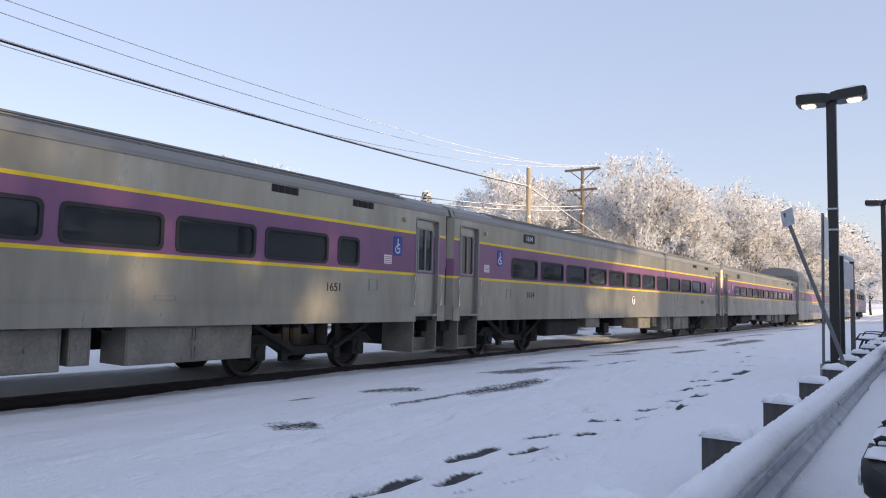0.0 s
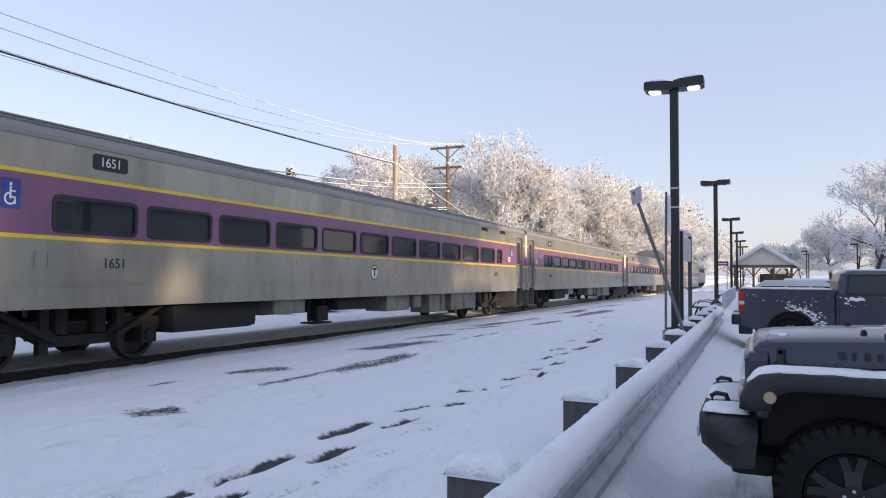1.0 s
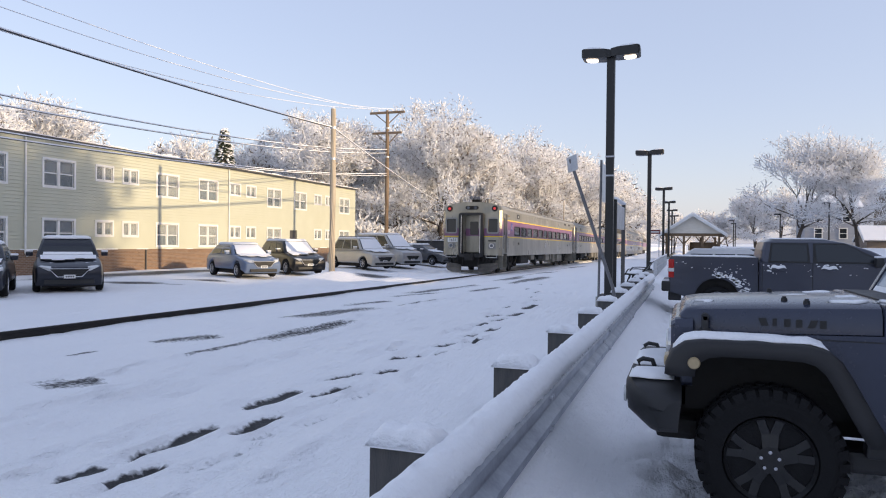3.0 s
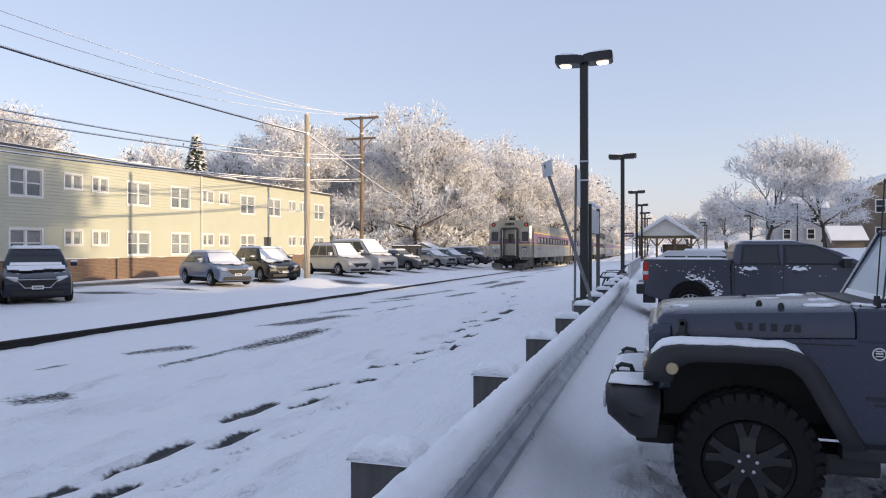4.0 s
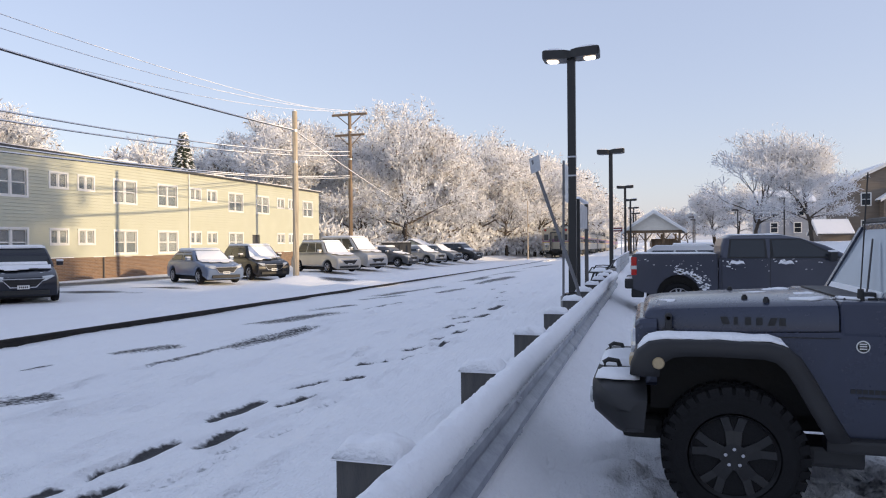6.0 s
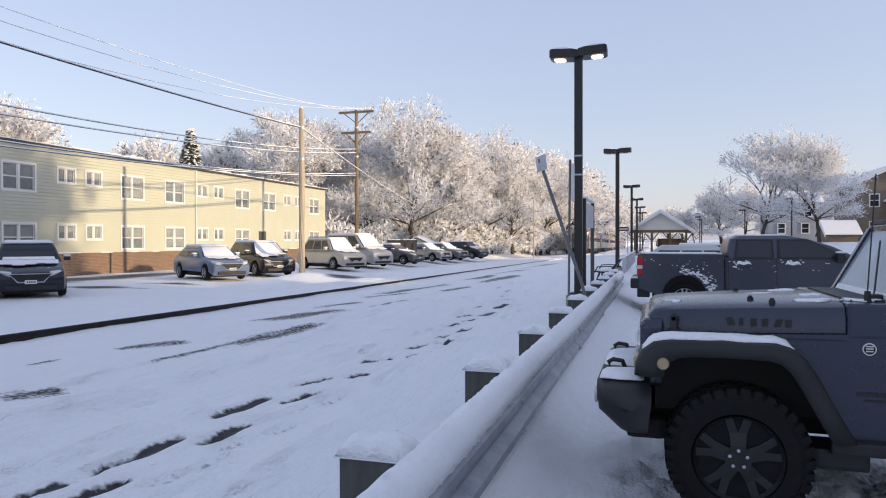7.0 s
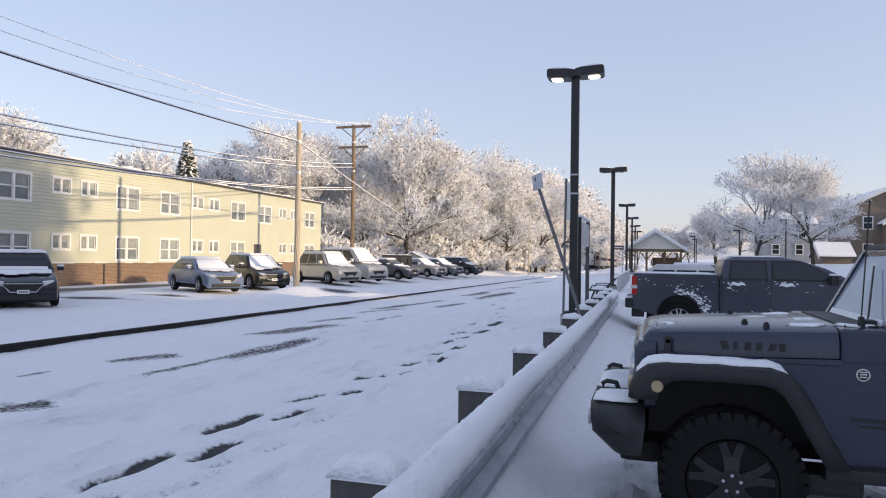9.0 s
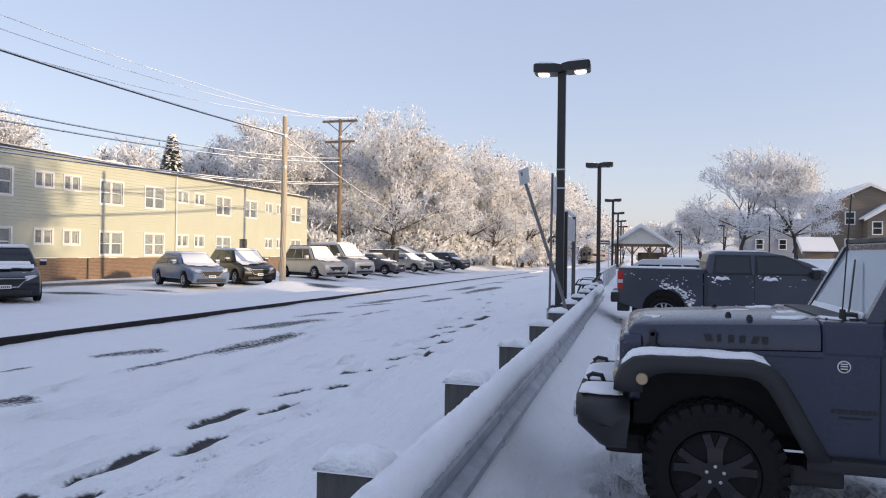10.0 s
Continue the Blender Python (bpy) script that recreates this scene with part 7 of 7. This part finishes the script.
    for cx in (1.93, 2.90):
        for k in range(14):
            s = rnd.uniform(0.006, 0.024)
            fleck(cx + rnd.gauss(0.1, 0.13), 1.18 + rnd.gauss(0, 0.05), s * 1.8, s)
    tagged(part("stuck_snow", bm, SNOW, t), kind="stuff")
    bm = BM()
    box(bm, 0.3, 5.1, 0.25, W - 0.25, 0.30, 0.62)
    box(bm, rx - 0.5, rx + 0.5, 0.16, W - 0.16, 0.5, 0.95)
    box(bm, fx - 0.5, fx + 0.5, 0.16, W - 0.16, 0.5, 0.95)
    part("chassis", bm, UNDER, t)
    for s in (0, 1):
        bm = BM()
        box(bm, 5.50, 5.62, 0.06 + s * (W - 0.42), 0.36 + s * (W - 0.42), 0.78, 0.98, 0.03)
        part("headlamp", bm, LENS, t)
    for x in (rx, fx):
        wheel(t, x, 0.02, r, r, 0.24, -1, GALV, 6, 0.66)
        wheel(t, x, W - 0.02, r, r, 0.24, 1, GALV, 6, 0.66)


pickup()

# ---- trees ----


def branch_lines(seed, height, spread, levels=5, forks=(3, 4), lean=0.0, low_limbs=True):
    """Branches of a broadleaf tree: lists of (point, radius), and the ends of the finest twigs with their direction."""
    rnd = random.Random(seed)
    lines, ends = [], []
    low = levels - 2

    def grow(p, d, length, r, lev):
        pts = [(p.copy(), r)]
        n = 4 if lev < 2 else 3
        for i in range(n):
            d = (d + Vector((rnd.gauss(0, 0.13), rnd.gauss(0, 0.13), rnd.gauss(0.03, 0.08)))).normalized()
            p = p + d * (length / n)
            pts.append((p.copy(), r * (1 - 0.45 * (i + 1) / n)))
            if lev >= low:
                ends.append((p.copy(), d.copy(), lev))
        lines.append(pts)
        if lev >= levels:
            return
        k = rnd.randint(*forks) if lev else rnd.randint(4, 6)
        for j in range(k):
            ang = 2 * math.pi * (j + rnd.random() * 0.7) / k
            side = Vector((math.cos(ang), math.sin(ang), 0))
            opening = (0.55 if lev == 0 else 0.75) * spread * rnd.uniform(0.6, 1.25)
            nd = (d + side * opening + Vector((0, 0, 0.12 if lev < 2 else -0.02))).normalized()
            base = pts[-1][0] if (j < 2 or lev == 0) else pts[rnd.randint(max(1, n - 2), n)][0]
            grow(base, nd, length * rnd.uniform(0.60, 0.82), pts[-1][1] * rnd.uniform(0.55, 0.8), lev + 1)
    def skirt():
        # lower limbs that fill the crown towards the ground
        for j in range(4):
            a = 6.283 * (j + rnd.random() * 0.6) / 4
            grow(Vector((0, 0, height * rnd.uniform(0.14, 0.24))), Vector((math.cos(a), math.sin(a), rnd.uniform(0.25, 0.6))).normalized(), height * 0.17, height * 0.007, 2)
    if low_limbs:
        skirt()
    grow(Vector((0, 0, -0.3)), Vector((lean, 0, 1)).normalized(), height * 0.27, height * 0.016, 0)
    return lines, ends


def twig_mesh(name, ends, per, size, seed, bare_share, thin):
    """Slivers of frosted twig round the branch ends, in one mesh of two materials."""
    r = np.random.RandomState(seed)
    P = np.array([e[0] for e in ends])
    D = np.array([e[1] for e in ends])
    n = len(ends) * per
    P, D = np.repeat(P, per, 0), np.repeat(D, per, 0)
    base = P + r.normal(0, size * 0.55, (n, 3))
    d = D * 0.5 + r.normal(0, 0.65, (n, 3)) + np.array([0, 0, 0.12])
    d /= np.linalg.norm(d, axis=1, keepdims=True)
    s = np.cross(d, r.normal(0, 1, (n, 3)))
    s /= np.linalg.norm(s, axis=1, keepdims=True)
    le = size * (0.5 + 1.0 * r.rand(n, 1))
    w = thin * (0.6 + 0.9 * r.rand(n, 1))
    q = np.cross(d, s)
    bend = q * le * r.normal(0, 0.16, (n, 1))
    mid = base + d * le * 0.5 + bend
    V = np.stack([base, mid + s * w, base + d * le + bend * 0.4, mid - s * w], 1).reshape(-1, 3)
    i = np.arange(n) * 4
    F = np.concatenate([np.stack([i, i + 1, i + 3], 1), np.stack([i + 1, i + 2, i + 3], 1)]).tolist()
    me = bpy.data.meshes.new(name)
    me.from_pydata(V.tolist(), [], F)
    mi = (r.rand(n) < bare_share).astype(np.int32)
    me.materials.append(TWIG)
    me.materials.append(TWIG_BARE)
    me.polygons.foreach_set("material_index", np.concatenate([mi, mi]))
    return me


def broadleaf(seed, height, spread, per, size, thin, levels=5, bare=0.12, forks=(3, 4), label="bare broadleaf tree white with frost and snow", lean=0.0, low_limbs=True, load=0.022):
    t = thing("frosted_tree", pose(0, 0, 0), label, "tree", "frosted trees")
    lines, ends = branch_lines(seed, height, spread, levels, forks, lean, low_limbs)
    bm = BM()
    for pts in lines:
        if pts[0][1] < height * 0.0011:
            continue
        last = None
        seg = 7 if pts[0][1] > 0.1 else (4 if pts[0][1] > 0.03 else 3)
        for k, (p, rr) in enumerate(pts):
            d = (pts[min(k + 1, len(pts) - 1)][0] - pts[max(k - 1, 0)][0]).normalized()
            u = d.orthogonal().normalized()
            a = ring(bm, p, u, d.cross(u), max(rr, 0.012), seg)
            if last:
                bridge(bm, last, a)
            last = a
    part("trunk", bm, BARK, t)
    V, F = [], []
    rnd = random.Random(seed + 1)
    for pts in lines:
        if pts[0][1] > height * 0.0055 or rnd.random() < 0.15:
            continue
        at = len(V)
        for k, (p, rr) in enumerate(pts):
            w = (max(rr, 0.012) + load) * rnd.uniform(0.7, 1.35)
            d = (pts[min(k + 1, len(pts) - 1)][0] - pts[max(k - 1, 0)][0]).normalized()
            u = d.cross(Vector((0, 0, 1)))
            u = u.normalized() if u.length > 1e-3 else Vector((1, 0, 0))
            up = p + Vector((0, 0, max(rr, 0.012) * 0.5))
            V += [up - u * w, up + u * w, up + u.cross(d).normalized() * w * 1.1]
        for k in range(len(pts) - 1):
            a = at + 3 * k
            F += [(a, a + 3, a + 5, a + 2), (a + 1, a + 2, a + 5, a + 4), (a, a + 1, a + 4, a + 3)]
    me = bpy.data.meshes.new("branch_snow")
    me.from_pydata([tuple(v) for v in V], [], F)
    me.materials.append(TWIG)
    bs = new("branch_snow", me)
    bs.parent = t
    tagged(bs, "snow lying along the boughs", kind="stuff")
    me = twig_mesh("crown", ends, per, size, seed, bare, thin)
    cr = new("crown", me)
    cr.parent = t
    tagged(cr, "frost-white twigs", kind="stuff")
    return t


def place(ob, x, y, z, s, rz, first=False):
    m = Matrix.Translation((x, y, z)) @ Matrix.Rotation(rz, 4, "Z")
    if first:
        ob.matrix_world = m
        ob.scale = (s, s, s)
        return ob
    c = copy_thing(ob, m)
    c.scale = (s, s, s)
    return c


def terrain(x, y):
    sm = lambda a, b, v: (lambda q: q * q * (3 - 2 * q))(min(1, max(0, (v - a) / (b - a))))
    return 1.5 * sm(6, 15, x) * sm(26, 40, y) + 1.0 * sm(16, 40, x) * sm(45, 80, y) + 4.0 * sm(-30, -70, x) * sm(30, 70, y) - 0.1


def woods():
    rnd = random.Random(9)
    near = [broadleaf(21, 16.0, 1.0, 6, 0.40, 0.036, bare=0.12), broadleaf(33, 15.0, 1.15, 6, 0.40, 0.036, bare=0.10), broadleaf(47, 16.5, 0.95, 6, 0.40, 0.036, bare=0.14)]
    far = [broadleaf(58, 15.0, 1.15, 11, 0.58, 0.075, levels=4, bare=0.08), broadleaf(64, 16.0, 1.0, 11, 0.58, 0.075, levels=4, bare=0.08)]
    used = set()

    def put(kinds, x, y, s):
        k = rnd.choice(kinds)
        place(k, x, y, terrain(x, y), s, rnd.uniform(0, 6.28), k not in used)
        used.add(k)
    # the row along the car park, thickening into the wood behind it
    for x, y, s in ((-33.5, 64, 1.14), (-29.0, 66, 0.97), (-24.2, 67.5, 1.2), (-25.8, 75, 1.08), (-21.8, 77, 1.0), (-21.2, 86, 1.12), (-18.2, 92, 1.02), (-19.6, 100, 1.32), (-16.6, 106, 1.18), (-17.2, 116, 1.42),
                    (-14.6, 124, 1.32), (-38.5, 68, 1.22), (-32.0, 76, 1.1), (-27.5, 84, 1.18), (-23.5, 95, 1.26)):
        put(near, x, y, s)
    for x, y, s in ((-51, 44, 0.95), (-47, 37, 0.96), (-44, 30, 0.92)):
        put(near, x, y, s)
    for x, y, s in ((-43, 66, 1.0), (-46, 74, 0.95), (-38, 82, 1.0), (-33, 93, 1.2), (-28, 106, 1.4), (-23, 119, 1.5), (-19.5, 132, 1.55), (-15.5, 142, 1.5), (-13.0, 155, 1.2), (-17.5, 150, 1.6), (-52, 80, 1.0), (-11.0, 172, 1.1),
                    (-50, 58, 0.95), (-9, 190, 1.0), (-6, 205, 1.0), (-3, 215, 0.9), (1, 225, 0.9)):
        put(far, x, y, s)
    # beyond the station and its gardens
    for k in range(16):
        f = k / 15
        put(far, 5 + 44 * f + rnd.uniform(-1.5, 1.5), 138 + rnd.uniform(-10, 25) - 20 * f, rnd.uniform(0.75, 0.95) - 0.1 * (f < 0.2))
    # undergrowth at the foot of the wood
    bush = broadleaf(71, 4.6, 1.7, 4, 0.55, 0.08, levels=4, forks=(3, 4), label="low frosted thicket at the wood's edge")
    for k in range(30):
        f = k / 29
        place(bush, -27.5 + 14.5 * f + rnd.uniform(-1.2, 1.2), 58 + 66 * f + rnd.uniform(-1.5, 1.5), -0.2, rnd.uniform(0.8, 1.3), rnd.uniform(0, 6.28), k == 0)
    # the two open-grown trees by the houses
    g1 = broadleaf(85, 10.2, 1.15, 5, 0.30, 0.020, bare=0.06, forks=(3, 4), label="spreading garden tree, twigs lined with snow")
    place(g1, 12.8, 62.0, 1.3, 1.05, 0.6, True)
    g2 = broadleaf(96, 10.0, 1.0, 2, 0.30, 0.018, bare=0.10, label="slender garden tree with thin snowy twigs")
    place(g2, 9.0, 64.0, 1.2, 1.22, 2.0, True)


woods()


def snowy_fir(x, y, z, h):
    t = thing("fir_tree", pose(x, y, z), "dark evergreen tree loaded with clumps of snow", "tree")
    part("trunk", cyl(BM(), (0, 0, -0.3), (0, 0, h), 0.16, 0.02, 8), BARK, t)
    r = np.random.RandomState(6)
    for nm, m, n, wmul, lift in (("needles", NEEDLE, 2600, 1.0, 0.0), ("snow_clumps", SNOW, 1100, 1.5, 0.07)):
        zz = h * (0.12 + 0.88 * r.rand(n) ** 0.8)
        rad = (1 - zz / h) * h * 0.27 * (0.35 + 0.65 * np.sqrt(r.rand(n))) + 0.05
        a = r.rand(n) * 6.283
        c = np.stack([rad * np.cos(a), rad * np.sin(a), zz - rad * 0.25 + lift], 1)
        out = np.stack([np.cos(a), np.sin(a), -0.35 + 0.2 * r.normal(0, 1, n)], 1)
        side = np.stack([-np.sin(a), np.cos(a), np.zeros(n)], 1)
        le, w = (0.18 + 0.2 * r.rand(n))[:, None], (0.07 + 0.07 * r.rand(n))[:, None] * wmul
        V = np.stack([c - side * w, c + side * w, c + out * le + side * w * 0.4, c + out * le - side * w * 0.4, c + out * le * 0.5 + np.array([0, 0, 0.06 * wmul])], 1).reshape(-1, 3)
        i = np.arange(n) * 5
        F = np.concatenate([np.stack([i + a0, i + b0, i + 4], 1) for a0, b0 in ((0, 1), (1, 2), (2, 3), (3, 0))]).tolist()
        me = bpy.data.meshes.new(nm)
        me.from_pydata(V.tolist(), [], F)
        me.materials.append(m)
        ob = new(nm, me)
        ob.parent = t
        tagged(ob, kind="stuff")


snowy_fir(-37.5, 49.8, 0.0, 11.2)

# ---- houses beyond the station's car park ----
TAUPE = mat("taupe_siding", (0.20, 0.165, 0.13), 0.7, 0, (0.16, 0.13, 0.105), 1, 30, 0.1, 12, (1, 1, 8))
SLATE = mat("blue_grey_siding", (0.30, 0.33, 0.37), 0.7, 0, (0.26, 0.28, 0.32), 1, 30, 0.1, 12, (1, 1, 8))
PALE = mat("pale_siding", (0.55, 0.54, 0.52), 0.7, 0, (0.48, 0.47, 0.45), 1, 30, 0.1, 12, (1, 1, 8))


def house(x, y, z, w, d, eave, ridge, wall_mat, label, turn=0, ridge_x=True):
    """A gabled house: w along x, d along y; the ridge runs along x or y."""
    t = thing("house", pose(x, y, z, 0, 0, turn), label, "house")
    bm = BM()
    box(bm, -w / 2, w / 2, -d / 2, d / 2, -1.5, eave)
    part("wall", bm, wall_mat, t)
    half = (d if ridge_x else w) / 2
    ax, ln_ = ("x", w / 2) if ridge_x else ("y", d / 2)
    part("gable", prism(BM(), [(-half, eave), (half, eave), (0, ridge)], ax, -ln_ + 0.01, ln_ - 0.01), wall_mat, t)
    for s in (-1, 1):
        o = half + 0.35
        ez = eave - 0.35 * (ridge - eave) / half
        rf = part("roof", prism(BM(), [(s * o, ez), (s * o, ez + 0.14), (0, ridge + 0.15), (0, ridge)], ax, -ln_ - 0.3, ln_ + 0.3), ROOF_DARK, t)
        part("roof_snow", prism(BM(), [(s * (o + 0.01), ez + 0.142), (s * o, ez + 0.27), (0, ridge + 0.32), (0, ridge + 0.153)], ax, -ln_ - 0.31, ln_ + 0.31), SNOW, rf)
        part("barge_board", prism(BM(), [(s * (o + 0.02), ez - 0.08), (s * (o + 0.02), ez + 0.14), (0, ridge + 0.15), (0, ridge - 0.12)], ax, -ln_ - 0.36, -ln_ - 0.302), WHITE, t)
    for wx, wz, ww, wh in () if eave < 3 else ((-w * 0.25, eave * 0.62, 0.75, 1.15), (w * 0.25, eave * 0.62, 0.75, 1.15), (-w * 0.25, eave * 0.15, 0.75, 1.15), (w * 0.2, eave * 0.15, 0.75, 1.15)):
        wd = part("window", frame_ring(BM(), rrect(wx - ww / 2 - 0.1, wx + ww / 2 + 0.1, wz - 0.1, wz + wh + 0.1, 0.01, 1), rrect(wx - ww / 2, wx + ww / 2, wz, wz + wh, 0.01, 1), "y", -d / 2 - 0.06, -d / 2 + 0.02), WHITE, t)
        bm = BM()
        box(bm, wx - ww / 2, wx + ww / 2, -d / 2 - 0.02, -d / 2 - 0.005, wz, wz + wh)
        part("pane", bm, GLASS, wd)
        bm = BM()
        box(bm, wx - ww / 2, wx + ww / 2, -d / 2 - 0.04, -d / 2 - 0.02, wz + wh / 2 - 0.03, wz + wh / 2 + 0.03)
        part("sash_bar", bm, WHITE, wd)
    return t


house(22.8, 82, 1.5, 7.0, 8, 5.8, 7.5, TAUPE, "taupe clapboard house with white trim and snowy roof", 0, False)
house(23.9, 77.2, 1.5, 3.4, 1.4, 4.1, 5.2, TAUPE, "small gabled porch wing of taupe boards", 0, False)
house(17.6, 77, 1.3, 2.6, 4, 1.0, 2.1, TAUPE, "low taupe garage with a thick snow roof", 0, True)
house(17.0, 99, 2.0, 6, 7, 4.4, 5.8, SLATE, "blue-grey house behind the garden trees", 0, True)
for hx, hy in ((10.5, 60.0), (7.8, 66.0), (4.8, 78.0), (5.6, 88.0)):
    t = thing("car_park_lamp", pose(hx, hy, terrain(hx, hy)), "slim black car park lamp", "street lamp", "car park lamps")
    bm = BM()
    cyl(bm, (0, 0, -0.2), (0, 0, 4.3), 0.06, 0.05, 8)
    part("pole", bm, LAMP_BLACK, t)
    bm = BM()
    box(bm, -0.5, 0.08, -0.12, 0.12, 4.25, 4.38, 0.02)
    part("head", bm, LAMP_BLACK, t)


def shed():
    t = thing("garden_shed", pose(-21.4, 63.0, 0), "small cream shed with a snowy pitched roof", "shed")
    bm = BM()
    box(bm, -1.7, 1.7, -1.5, 1.5, -0.2, 2.0)
    part("wall", bm, SIDING, t)
    part("gable", prism(BM(), [(-1.7, 2.0), (1.7, 2.0), (0, 2.75)], "y", -1.49, 1.49), SIDING, t)
    for s in (-1, 1):
        rf = part("roof", prism(BM(), [(s * 2.0, 1.87), (s * 2.0, 1.99), (0, 2.87), (0, 2.75)], "y", -1.75, 1.75), ROOF_DARK, t)
        part("roof_snow", prism(BM(), [(s * 2.0, 1.992), (s * 1.98, 2.1), (0, 2.99), (0, 2.873)], "y", -1.76, 1.76), SNOW, rf)
    t.scale = (0.7, 0.7, 0.72)


shed()


def far_pole():
    t = thing("slim_pole", pose(-12.6, 76.0, -0.3), "slim bare pole beside the track", "pole")
    part("pole", cyl(BM(), (0, 0, -0.2), (0, 0, 6.6), 0.07, 0.05, 8), POLE_PALE, t)


far_pole()

# ---- unseen houses and trees added behind the camera's right to shade the platform ----


def unseen_shade_blockers():
    rows = [(34, -66 + 12.2 * k, 12, 12.3, *((7.4, 10.6) if k < 4 else (6.2, 9.2))) for k in range(7)]
    rows += [(34, 16.45, 12, 6.0, 6.2, 9.4), (34, 21.6, 12, 4.0, 5.6, 8.3), (34, 30.2, 12, 13, 7.0, 10.6), (34, 43.4, 12, 13, 7.2, 10.2), (34, 57, 12, 14, 7.0, 10.4)]
    for x, y, w, d, e, r in rows:
        house(x, y, 0.0, w, d, e, r, PALE, "unseen pale gabled house added to shade the platform", 0, False)
    tall = broadleaf(105, 16.5, 1.1, 5, 0.95, 0.15, levels=4, label="unseen tall frosted tree added to cast shade")
    k = 0
    for x, y, sc in ((22, -30, 1.0), (23, -22, 0.95), (21.5, -15, 1.0), (24, -9, 0.9), (23, -2.6, 0.8), (27, 8.6, 0.95), (26, 11.6, 0.95)):
        place(tall, x, y, -0.1, sc, 1.3 * k, k == 0)
        k += 1
    high = broadleaf(112, 24.0, 0.8, 5, 1.1, 0.14, levels=4, label="unseen very tall frosted tree with a high crown, added to cast shade", low_limbs=False)
    for k, (x, y, sc) in enumerate(((26, -1.5, 1.05), (25.5, 6.0, 1.0), (28, 9.2, 1.1), (26, 12.0, 1.0))):
        place(high, x, y, -0.1, sc, 1.7 * k, k == 0)


unseen_shade_blockers()

# ---- what moves ----
TRAIN_Y0, TRAIN_V = -12.1, 16.0


def motions():
    times = [0.0, 1 / 30, 2 / 30, 0.1] + [0.5 * k for k in range(1, 20)] + [9.9, 10 - 2 / 30, 10 - 1 / 30, 10.0]
    for i, car in enumerate(TRAIN):
        # steady past the platform, then gathering speed
        along = lambda t: TRAIN_Y0 + i * PITCH + TRAIN_V * t + 0.21 * max(0.0, t - 2.5) ** 2
        walk(car, [(t, pose(TRACK_X, along(t), RAIL_Z - GRADE * along(t), -math.degrees(math.atan(GRADE)))) for t in times])


motions()
